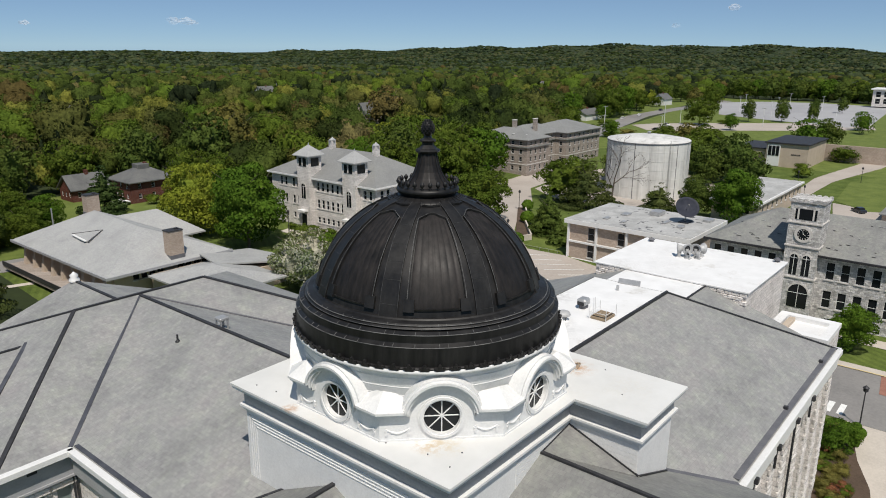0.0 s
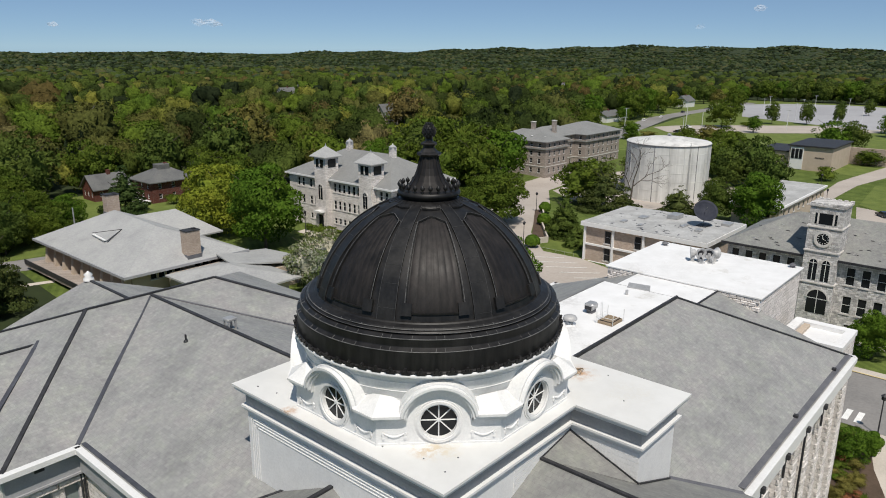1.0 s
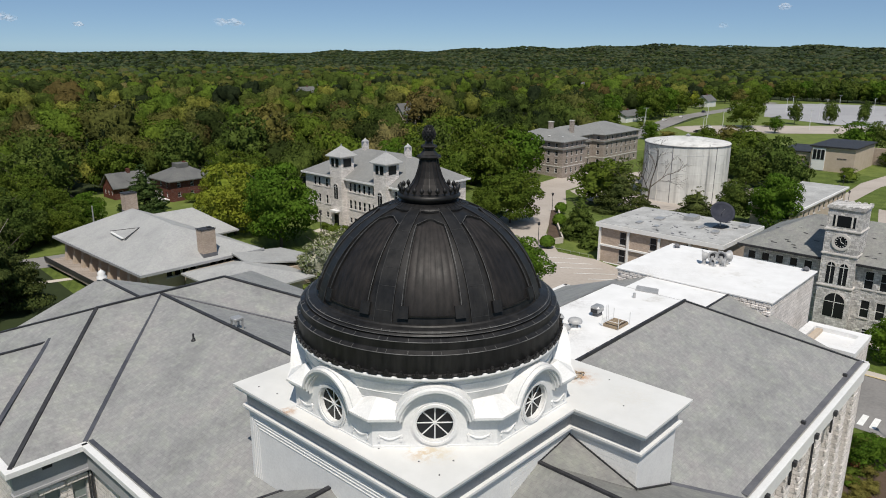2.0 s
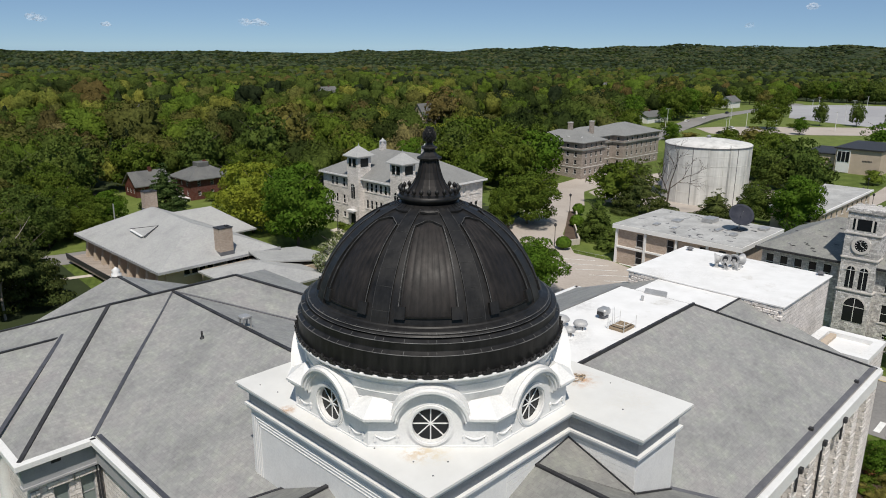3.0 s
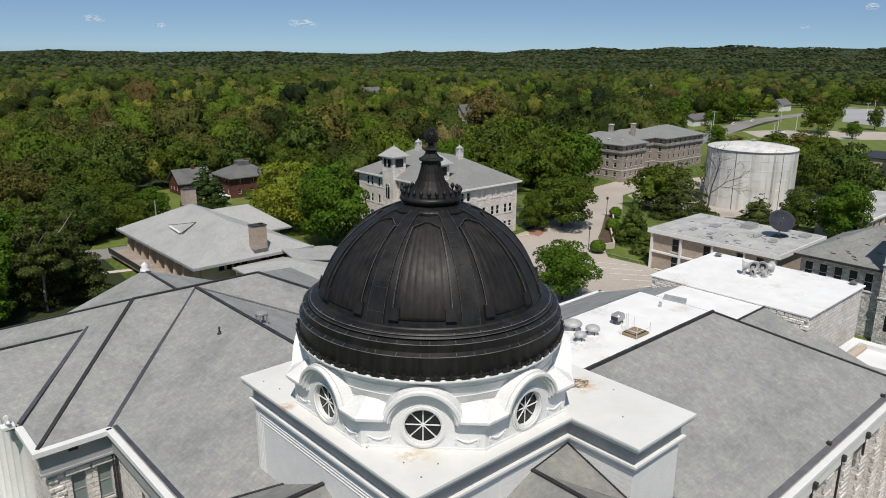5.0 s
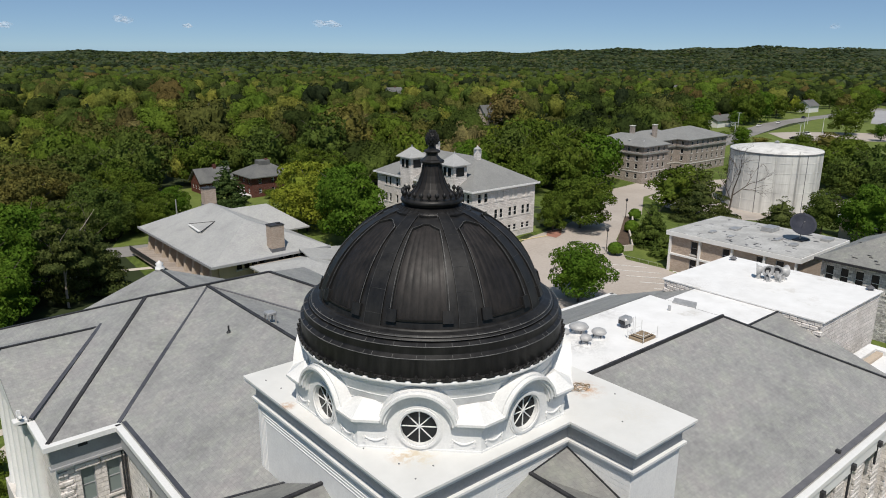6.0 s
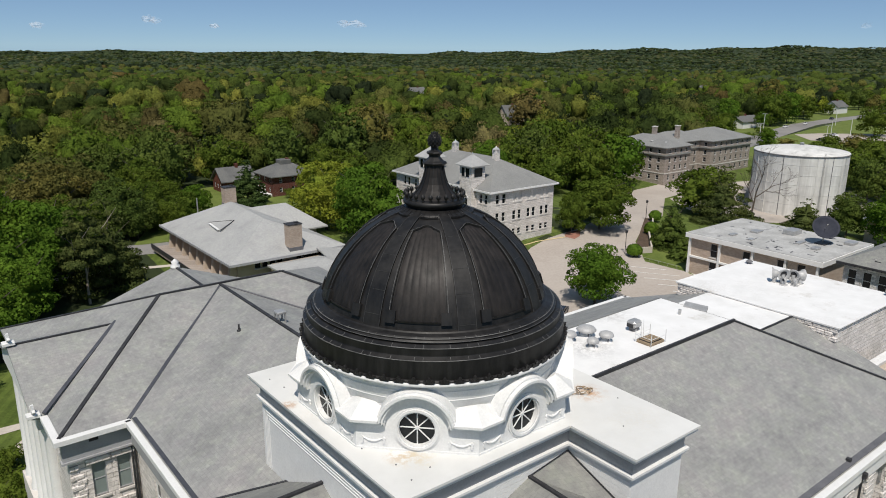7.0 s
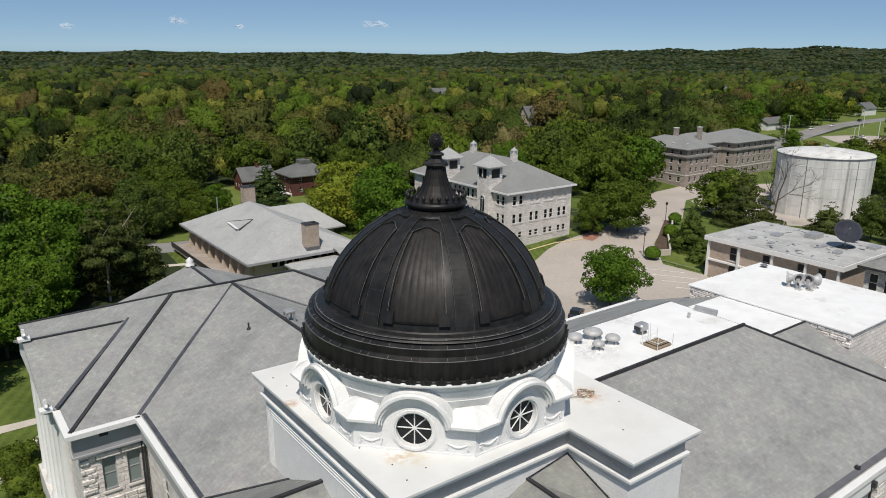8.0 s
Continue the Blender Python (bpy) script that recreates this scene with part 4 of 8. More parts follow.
for k in range(8):
    m = face_frame(k)
    wall = part("drum_face", wall_with_hole(bmesh.new(), m, HALF, 27.4, 28.9, 1.6, 0.86, WZ, -0.55, 0.0), M_WHITE, base)
    rim = bmesh.new()
    annulus(rim, m, 0.85, 0.92, -0.35, 0.05, WZ), annulus(rim, m, 0.92, 1.04, 0.0, 0.11, WZ), annulus(rim, m, 1.04, 1.13, 0.0, 0.05, WZ)
    part("window_surround", rim, M_WHITE, wall)
    pane = bmesh.new()
    annulus(pane, m, 0.0001, 0.87, -0.22, -0.19, WZ, seg=32)
    part("pane", pane, M_GLASS, wall)
    for j in range(4):
        a = math.pi * j / 4
        bm = bmesh.new()
        c, s = math.cos(a) * 0.86, math.sin(a) * 0.86
        p, q = m @ Vector((-c, WZ - s, -0.16)), m @ Vector((c, WZ + s, -0.16))
        rod(bm, p, q, 0.032, 6)
        part("glazing_bar", bm, M_WHITE, wall)
    part("glazing_boss", annulus(bmesh.new(), m, 0.0001, 0.085, -0.17, -0.1, WZ, seg=12), M_WHITE, wall)
    # eyebrow hood: three mouldings bent over the window and running out level to the corners
    for (r0, r1, w1), (z0, z1), u0, e in zip(((1.5, 1.58, 0.2), (1.58, 1.71, 0.32), (1.71, 1.83, 0.42)), ((28.66, 28.8), (28.8, 28.93), (28.93, 29.05)), (1.5, 1.62, 1.74), (1.5, 6.5, 10.5)):
        part("arched_hood", annulus(bmesh.new(), m, r0, r1, -0.7, w1, HZ, radians(e), radians(180 - e), 40), M_WHITE, wall)
        for s in (-1, 1):
            ledge = bmesh.new()
            mitre(ledge, m, s, u0, z0, z1, -0.5, w1)
            part("ledge", ledge, M_WHITE, wall)
    part("hood_back", annulus(bmesh.new(), m, 1.7, 1.92, -0.8, 0.2, HZ, radians(10), radians(170), 40), M_WHITE, wall)
    # raised swags beside the window
    for s in (-1, 1):
        pts = [m @ Vector((s * (1.62 + 0.1 * t), 27.98 - 0.16 * math.sin(math.pi * t / 9), 0.02)) for t in range(10)]
        part("swag", tube(bmesh.new(), pts, [0.022 + 0.03 * math.sin(math.pi * t / 9) + 0.014 * (t % 2) for t in range(10)]), M_WHITE, wall, smooth=True)
        for f in (0, 1):
            u = s * (1.56 + f * 1.02)
            part("tassel", extruded(bmesh.new(), m, [(u - 0.03, 27.7), (u + 0.03, 27.7), (u + 0.07, 27.82), (u + 0.04, 27.9), (u + 0.085, 27.98), (u, 28.07), (u - 0.085, 27.98), (u - 0.04, 27.9), (u - 0.07, 27.82)], 0.0, 0.07), M_WHITE, wall)
    part("foot_board", mitre(bmesh.new(), m, 1, -HALF, 27.4, 27.5, -0.3, 0.035), M_WHITE, wall)
    # pointed buttress cap over the corner
    a = radians(45 * k + 22.5)
    rc = APO / math.cos(radians(22.5)) + 0.455
    d, t = Vector((math.cos(a), math.sin(a), 0)), Vector((-math.sin(a), math.cos(a), 0))
    o = Vector((DX, DY, 0))
    cap = bmesh.new()
    pts = [o + d * (rc - 0.05) + Vector((0, 0, 29.05)), o + d * (rc - 0.56) + t * 1.12 + Vector((0, 0, 29.05)), o + d * 6.3 + t * 1.3 + Vector((0, 0, 29.3)), o + d * 6.3 - t * 1.3 + Vector((0, 0, 29.3)), o + d * (rc - 0.56) - t * 1.12 + Vector((0, 0, 29.05))]
    vs = [cap.verts.new(p) for p in pts]
    apex = cap.verts.new(o + d * 7.0 + Vector((0, 0, 29.72)))
    for i in range(5):
        cap.faces.new((vs[i], vs[(i + 1) % 5], apex))
    cap.faces.new(vs[::-1])
    part("buttress_cap", cap, M_WHITE, base)

# ---- dome shell ----
RD, ZC = 6.03, 31.68


def on_dome(a, e, r=RD):
    """A point of the dome: a round the axis, e the angle up from its springing."""
    return Vector((AX + r * math.cos(e) * math.cos(a), AY + r * math.cos(e) * math.sin(a), ZC + r * math.sin(e)))


shell = bmesh.new()
prof = [(RD * math.cos(radians(e)), ZC + RD * math.sin(radians(e))) for e in range(8, 75, 2)]
lathe(shell, prof, 128, (AX, AY))
part("dome_shell", shell, M_DOME, base, "black weathered metal dome shell", True)
skirt = bmesh.new()
lathe(skirt, [(5.8, 33.02), (6.0, 32.99), (6.06, 32.93), (6.2, 32.9), (6.33, 32.86), (6.41, 32.79), (6.38, 32.765), (6.45, 32.74), (6.5, 32.69), (6.5, 32.64), (6.43, 32.6), (6.42, 32.575), (6.6, 32.6), (6.8, 32.5), (6.8, 32.12), (6.82, 32.08), (6.98, 31.99), (7.0, 31.95), (7.0, 31.0), (6.95, 30.93), (6.6, 30.92)], 128, (AX, AY))
sk = part("dome_skirt", skirt, M_DOME, base, "stepped black metal skirt", True)
for me in (sk.data,):
    me.set_sharp_from_angle(angle=radians(16))
# worn lips along the steps of the skirt
for r, z in ((6.41, 32.8), (6.5, 32.67), (6.805, 32.49), (7.0, 31.965)):
    lip = lathe(bmesh.new(), [(r - 0.02, z + 0.018), (r + 0.012, z + 0.014), (r + 0.012, z - 0.014), (r - 0.02, z - 0.018)], 128, (AX, AY))
    part("step_lip", lip, M_SEAM, sk, smooth=True)
# standing seams of the skirt
for i in range(50):
    a = 2 * math.pi * (i + 0.3 * math.sin(i * 2.3)) / 50
    c, s = math.cos(a), math.sin(a)
    P = lambda r, z: (AX + r * c, AY + r * s, z)
    for p, q in ((P(6.61, 32.605), P(6.81, 32.505)), (P(6.83, 32.085), P(6.99, 31.995)), (P(6.33, 32.87), P(6.43, 32.79))):
        part("seam", bar(bmesh.new(), p, q, 0.018, 0.02), M_SEAM, sk)
part("foot_band", lathe(bmesh.new(), [(6.98, 31.05), (7.09, 31.02), (7.12, 30.96), (7.09, 30.9), (6.98, 30.88)], 128, (AX, AY)), M_DOME, sk, smooth=True)
# cresting along the foot
one = bmesh.new()
leaf = [(0.2, 0.0), (0.22, 0.08), (0.27, 0.12), (0.25, 0.2), (0.17, 0.2), (0.12, 0.12), (0.07, 0.18), (0.09, 0.27), (0.04, 0.36)]
extruded(one, Matrix(((0, 0, 1, 0), (1, 0, 0, 0), (0, 1, 0, 0), (0, 0, 0, 1))), leaf + [(-u, z) for u, z in leaf[::-1]], -0.04, 0.05)
crest = mesh_of("cresting", one, M_DOME)
for i in range(64):
    a = 2 * math.pi * i / 64
    ob = new("cresting", crest)
    ob.parent = base
    ob.matrix_parent_inverse = Matrix.Translation((-AX, -AY, -27.4))
    ob.matrix_basis = Matrix.Translation((AX + 7.1 * math.cos(a), AY + 7.1 * math.sin(a), 30.9)) @ Matrix.Rotation(a, 4, "Z") @ Matrix.Rotation(radians(14), 4, "Y")
# ribs on the corners, fluted panels between them
for k in range(8):
    a = radians(45 * k + 22.5)
    rib = bmesh.new()
    rows = []
    for i in range(29):
        e = radians(8 + i * 2.34)
        wd = 0.184 + 0.277 * math.cos(e)
        da = wd / (RD * math.cos(e))
        rows.append([rib.verts.new(on_dome(a + s * da, e, r)) for s, r in ((-1, RD - 0.02), (-0.96, RD + 0.09), (0.96, RD + 0.09), (1, RD - 0.02))])
    for p, q in zip(rows, rows[1:]):
        for j in range(3):
            rib.faces.new((p[j], p[j + 1], q[j + 1], q[j]))
    rib_ob = part("rib", rib, M_DOME, base)
    for s in (-1, 1):
        lip = bmesh.new()
        for i in range(14):
            p, q = [on_dome(a + s * (0.184 + 0.277 * math.cos(e)) * 0.97 / (RD * math.cos(e)), e, RD + 0.095) for e in (radians(9 + i * 4.6), radians(9 + i * 4.6 + 4.6))]
            bar(lip, p, q, 0.022, 0.02)
        part("rib_edge", lip, M_SEAM_DARK, rib_ob)
    for i in range(5):
        e = radians(15 + i * 11 + 3 * math.sin(k * 5 + i))
        da = (0.184 + 0.277 * math.cos(e)) / (RD * math.cos(e))
        part("seam", bar(bmesh.new(), on_dome(a - da * 0.95, e, RD + 0.092), on_dome(a + da * 0.95, e, RD + 0.092), 0.016, 0.014), M_SEAM_DARK, rib_ob)
    a = radians(45 * k)

    def half_width(e):
        """Half the panel's opening, as an angle round the axis, at the height e."""
        return (1.27 - 1.41 * (0.959 - math.cos(e))) / (RD * math.cos(e))
    panel = bmesh.new()
    NF, rows = 60, []
    for i in range(33):
        f = i / 32
        e = radians(16.5 + f * 47.2)
        row = []
        for j in range(NF + 1):
            u = -1 + 2 * j / NF
            lim = radians(60.4 + 3.3 * math.sqrt(max(0, 1 - (u / 0.6) ** 2)) if abs(u) < 0.6 else 60.4)
            ee = min(e, lim)
            fl = 0.019 * abs(math.sin(math.pi * 6.5 * (u + 1) * 0.5)) ** 0.6 if f > 0.02 else 0
            row.append(panel.verts.new(on_dome(a + u * half_width(ee), ee, RD + 0.012 + fl)))
        rows.append(row)
    for p, q in zip(rows, rows[1:]):
        for j in range(NF):
            if (p[j].co - q[j].co).length > 1e-4 or (p[j + 1].co - q[j + 1].co).length > 1e-4:
                panel.faces.new((p[j], p[j + 1], q[j + 1], q[j]))
    bmesh.ops.remove_doubles(panel, verts=panel.verts[:], dist=1e-4)
    pan = part("fluted_panel", panel, M_FLUTE, base, "brown-black fluted dome panel", True)
    # moulding round the panel, with blocks at its feet
    edge = bmesh.new()
    pts = []
    for i in range(12):
        e = radians(15.5 + (60.8 - 15.5) * i / 11)
        pts.append((-half_width(e) - 0.02, e))
    for i in range(1, 10):
        u = -0.66 + 1.32 * i / 10
        e = radians(61.0 + 3.7 * math.sqrt(max(0, 1 - (u / 0.66) ** 2)))
        pts.append((u * half_width(radians(60)), e))
    for i in range(12):
        e = radians(60.8 - (60.8 - 15.5) * i / 11)
        pts.append((half_width(e) + 0.02, e))
    for (p, e), (q, g) in zip(pts, pts[1:]):
        bar(edge, on_dome(a + p, e, RD + 0.05), on_dome(a + q, g, RD + 0.05), 0.07, 0.09)
    lip = bmesh.new()
    for (p, e), (q, g) in zip(pts, pts[1:]):
        bar(lip, on_dome(a + p * 1.018, e, RD + 0.1), on_dome(a + q * 1.018, g, RD + 0.1), 0.02, 0.016)
    part("moulding_lip", lip, M_SEAM, pan)
    for s in (-1, 1):
        e = radians(60.9)
        part("seam", bar(bmesh.new(), on_dome(a + s * half_width(e), e, RD + 0.02), on_dome(a + s * 1.34 * half_width(e), e, RD + 0.02), 0.02, 0.02), M_SEAM, pan)
    hw = half_width(radians(15.5))
    n = 10
    for i in range(n):
        bar(edge, on_dome(a - hw + 2 * hw * i / n, radians(16), RD + 0.04), on_dome(a - hw + 2 * hw * (i + 1) / n, radians(16), RD + 0.04), 0.07, 0.08)
    part("panel_moulding", edge, M_DOME, pan)
    for s in (-1, 1):
        blk = bmesh.new()
        q = []
        for e in (15.0, 20.5):
            for r in (RD - 0.02, RD + 0.17):
                for du in (-0.035, 0.05):
                    q.append(blk.verts.new(on_dome(a + s * (half_width(radians(e)) + du), radians(e), r)))
        for f in ((0, 1, 3, 2), (4, 6, 7, 5), (0, 4, 5, 1), (2, 3, 7, 6), (0, 2, 6, 4), (1, 5, 7, 3)):
            blk.faces.new([q[i] for i in f])
        part("block", blk, M_DOME, pan)
    # small collar plate under the lantern
    bm = bmesh.new()
    pts = [on_dome(a + u * radians(13), radians(70.5 + 0.6 * abs(u)), RD + 0.05) for u in (-1, -0.5, 0, 0.5, 1)]
    for p, q in zip(pts, pts[1:]):
        bar(bm, p, q, 0.1, 0.08)
    part("collar_plate", bm, M_DOME, base)
bm = bmesh.new()
lathe(bm, [(1.98, 37.3), (2.0, 37.42), (1.75, 37.55), (1.55, 37.66), (1.4, 37.7)], 64, (AX, AY))
part("lantern_apron", bm, M_DOME, base, smooth=True)
for i in range(40):
    a = 2 * math.pi * i / 40
    bm = bmesh.new()
    bar(bm, (AX + 1.99 * math.cos(a), AY + 1.99 * math.sin(a), 37.42), (AX + 1.57 * math.cos(a), AY + 1.57 * math.sin(a), 37.66), 0.025, 0.03)
    part("seam", bm, M_DOME, base)

# ---- lantern and finial ----
top = bmesh.new()
lathe(top, [(1.45, 37.6), (1.46, 37.72), (1.52, 37.76), (1.62, 37.86), (1.64, 37.96), (1.58, 38.06), (1.5, 38.1), (1.38, 38.12), (1.3, 38.14)], 64, (AX, AY))
part("lantern_ring", top, M_DOME, base, smooth=True)
cone = bmesh.new()
cp = [(1.32, 38.12), (1.06, 38.3), (0.86, 38.55), (0.7, 38.85), (0.58, 39.2), (0.5, 39.55), (0.46, 39.8)]
lathe(cone, cp, 16, (AX, AY))
part("lantern_cone", cone, M_FLUTE, base)
for i in range(16):
    a = 2 * math.pi * (i + 0.0) / 16
    bm = bmesh.new()
    for (r0, z0), (r1, z1) in zip(cp, cp[1:]):
        bar(bm, (AX + r0 * math.cos(a), AY + r0 * math.sin(a), z0), (AX + r1 * math.cos(a), AY + r1 * math.sin(a), z1), 0.045, 0.05)
    part("cone_rib", bm, M_DOME, base)
knob = bmesh.new()
lathe(knob, [(0.46, 39.78), (0.6, 39.82), (0.64, 39.9), (0.6, 39.98), (0.48, 40.02), (0.38, 40.12), (0.3, 40.2), (0.3, 40.3), (0.4, 40.36), (0.42, 40.42), (0.38, 40.48), (0.22, 40.54), (0.18, 40.66), (0.22, 40.74)], 8, (AX, AY))
part("finial_stem", knob, M_DOME, base)
pine = bmesh.new()
lathe(pine, [(0.16, 40.68), (0.27, 40.82), (0.31, 41.0), (0.27, 41.2), (0.16, 41.38), (0.02, 41.5)], 16, (AX, AY))
for r in range(7):
    z = 40.78 + r * 0.1
    rr = 0.29 * math.sin(math.pi * min(1, 0.25 + (z - 40.72) / 1.05)) + 0.03
    for i in range(10):
        a = 2 * math.pi * (i + 0.5 * (r % 2)) / 10
        p = Vector((AX + rr * math.cos(a), AY + rr * math.sin(a), z))
        rod(pine, p, p + Vector((0.04 * math.cos(a), 0.04 * math.sin(a), 0.11)), 0.06, 5, 0.005)
part("pine_cone", pine, M_DOME, base)
for i in range(24):
    a = 2 * math.pi * i / 24
    bm = bmesh.new()
    lathe(bm, [(0.04, 38.06), (0.05, 38.16), (0.035, 38.2), (0.1, 38.28), (0.115, 38.36), (0.08, 38.44), (0.01, 38.52)], 8, (AX + 1.52 * math.cos(a), AY + 1.52 * math.sin(a)))
    part("antefix", bm, M_DOME, base, smooth=True)
# ---- paved and planted ground ----
sheet("lawn", [(-140, -120), (290, -120), (290, 20), (262, 133), (20, 133), (16, 78), (-140, 92)], M_LAWN, 0.03, "mown campus lawn with mowing stripes", "lawn")
sheet("lawn", [(19, 132.5), (112, 133), (95, 164), (80, 190), (56, 190), (40, 172), (28, 150)], M_GRASS, 0.06, "sunny grass yards round the brick houses", "lawn")
sheet("lawn", [(262, 140), (640, 215), (660, 262), (420, 222), (290, 186)], M_GRASS, 0.04, "rough grass round the houses along the street", "lawn", 20)
sheet("lawn", [(255, 10), (690, 40), (690, 215), (262, 140)], M_GRASS, 0.05, "grass verges round the far car park", "lawn", 20)
sheet("car_park", [(50, 14.5), (94.5, 14.5), (97.5, 40), (99.5, 48), (98, 56), (108, 66), (120, 73), (138, 80), (165, 98), (202, 106), (202, 116), (165, 110), (150, 104), (128, 92), (113, 82), (104, 79), (92, 77.5), (84, 75), (76, 71), (62, 66), (55, 55)], M_LOT, 0.08, "worn pale concrete car park and drive", "car park")
sheet("road", [(60.5, -120), (77, -120), (77.6, 15), (61, 15)], M_ASPHALT, 0.08, "grey asphalt campus street", "road")
sheet("pavement", [(77, -120), (78.6, -120), (79.2, 15), (77.6, 15)], M_WALK, 0.16, "pale concrete pavement along the street", "pavement")
sheet("kerb", [(76.7, -120), (77.0, -120), (77.6, 15), (77.3, 15)], M_YELLOW, 0.17, "yellow painted kerb", "kerb")
sheet("pavement", [(86.6, -60), (90.4, -60), (91, -1), (88, -1)], M_WALK, 0.1, "pale concrete walk beside the stone building", "pavement")
sheet("pavement", [(30, -80), (60.5, -80), (60.8, -12.5), (58, -13.6), (52, -15.2), (47, -17.2), (38, -19.2), (30, -20.0)], M_WALK, 0.1, "pale concrete forecourt path", "pavement")
sheet("planting_bed", [(30, -20.0), (38, -19.2), (47, -17.2), (52, -15.2), (58, -13.6), (60.5, -12.4), (59, -9.6), (49, -10.5), (37.5, -12.8), (30, -14.0)], M_MULCH, 0.14, "brown mulched bed beside the hall", "planting bed")
sheet("paving", [(70.5, -19), (77.0, -19), (77.1, -13.5), (71.0, -14.2)], M_REDBRICKPAVE, 0.12, "red brick paving at the crossing", "paving")
sheet("pavement", [(-60, 57.4), (-13.2, 58.9), (-13.2, 60.4), (-60, 62.6)], M_WALK, 0.09, "pale concrete path across the lawn", "pavement")
sheet("pavement", [(-57, 1), (-14.0, 54.3), (-13.4, 57.5), (-60, 7)], M_WALK, 0.1, "pale concrete path across the lawn", "pavement")
sheet("planting_bed", [(-17.5, 40), (-15.4, 40), (-15.4, 50), (-17.2, 50)], M_MULCH, 0.12, "brown mulched bed beside the hall", "planting bed")
sheet("road", [(-60, 136), (8, 129), (19, 124.2), (27, 121.3), (29, 130.8), (21, 132.5), (8, 138), (-60, 145)], M_ASPHALT, 0.09, "grey asphalt side street", "road")
sheet("pavement", [(-30, 117), (10, 115.5), (21, 112), (21.5, 113.6), (10, 117.2), (-30, 119)], M_WALK, 0.1, "pale concrete pavement by the side street", "pavement")
sheet("road", [(118, -60), (126, -60), (150, 4), (170, 12), (202, 26.5), (236, 25.5), (278, 18), (330, 14), (330, 22), (280, 27), (240, 32), (205, 31), (185, 24.5), (165, 19), (146, 12)], M_LOT, 0.09, "pale concrete campus drive", "road")
sheet("car_park", [(130, -60), (150, -60), (196, 9), (200, 18), (176, 13), (152, 4)], M_LOT, 0.085, "pale concrete service yard", "car park")
sheet("road", [(205, 118), (240, 128), (314, 147), (360, 158), (421, 172), (515, 179), (640, 190), (640, 200), (515, 190), (415, 184), (355, 170), (300, 154), (235, 136), (203, 125)], M_ASPHALT, 0.12, "grey asphalt street running out to the houses", "road", 20)
sheet("road", [(342, 138), (362, 156), (378, 150), (398, 132), (431, 96), (462, 52), (428, 44), (388, 83), (362, 112), (346, 124)], M_LOT, 0.13, "pale concrete slip road", "road", 20)
sheet("car_park", [(431, 59), (459, 51), (564, 60), (655, 72), (672, 127), (650, 168), (608, 190), (467, 143), (450, 110)], M_FARLOT, 0.14, "large pale grey empty car park", "car park", 20)
sheet("lawn", [(203, 18), (240, 21), (262, 12), (262, -30), (205, -30), (192, 8)], M_GRASS, 0.13, "bright round lawn inside the drive", "lawn")
sheet("service_yard", [(166, 97), (156, 84), (158, 66), (176, 54), (212, 52), (226, 70), (224, 96), (202, 105)], M_LOT, 0.11, "pale concrete yard round a water tank", "yard", 4)
sheet("paving", [(95.9, 76.2), (98.7, 78.4), (103.2, 77.9), (99.4, 74.8), (96.6, 73.9)], M_REDBRICKPAVE, 0.1, "red brick paving at the corner of a drive", "paving", 3)
sheet("kerb", [(80, 76.6), (88, 76.9), (92.5, 76.2), (95.9, 75.7), (95.9, 76.15), (92.5, 76.6), (88, 77.3), (80, 77.0)], M_YELLOW, 0.15, "worn yellow painted kerb in front of the school", "kerb", 3)
sheet("pavement", [(70.0, 103), (70.8, 100.2), (74.9, 99.8), (74.9, 101.6)], M_WALK, 0.12, "pale concrete path to the school door", "pavement", 3)
sheet("pavement", [(68.5, 82), (70.6, 82), (72.6, 104), (70.4, 104)], M_WALK, 0.1, "pale concrete walk along the school front", "pavement", 3)
sheet("planting_bed", [(73.0, 88.5), (75.9, 88.5), (75.9, 98.4), (73.4, 98.4)], M_MULCH, 0.14, "brown mulched bed along the school wall", "planting bed", 3)
sheet("lawn", [(86, 77.8), (92, 79), (101, 80), (97, 86), (86, 82)], M_GRASS, 0.12, "small lawn beside the school", "lawn", 3)

for k in range(2):
    bm = B(62.0, 65.1, -10.45 - k * 1.29, -9.78 - k * 1.29, 3.1, 3.112)
    tagged(part("crossing_stripe", bm, M_STRIPE), "white painted zebra crossing stripe", "road marking", "zebra crossing stripes")
for ax, ay, bx, by in ((91.8, 56.6, 97.0, 50.2), (90.6, 53.1, 96.0, 46.4), (89.3, 49.7, 94.6, 43.4), (88.3, 45.9, 93.4, 39.9), (87.3, 42.0, 92.2, 36.4)):
    bm = bar(bmesh.new(), (ax, ay, terrain(ax, ay) + 0.13), (bx, by, terrain(bx, by) + 0.13), 0.16, 0.03)
    tagged(part("parking_line", bm, M_STRIPE), "white painted parking bay line", "road marking", "parking bay lines")

# ---- stone annexe, connector and porch behind the hall ----
annexe = empty_thing("stone_annexe", (42, 1, 3), "white rough-stone annexe with a bright white flat roof", "building")
part("wall", B(36.3, 48.6, -6.3, 8.6, 2, 23.95), M_STONE, annexe)
part("roof", B(36.1, 48.8, -6.5, 8.8, 23.95, 24.12, 0.03), M_MEMBRANE, annexe, "bright white flat membrane roof")
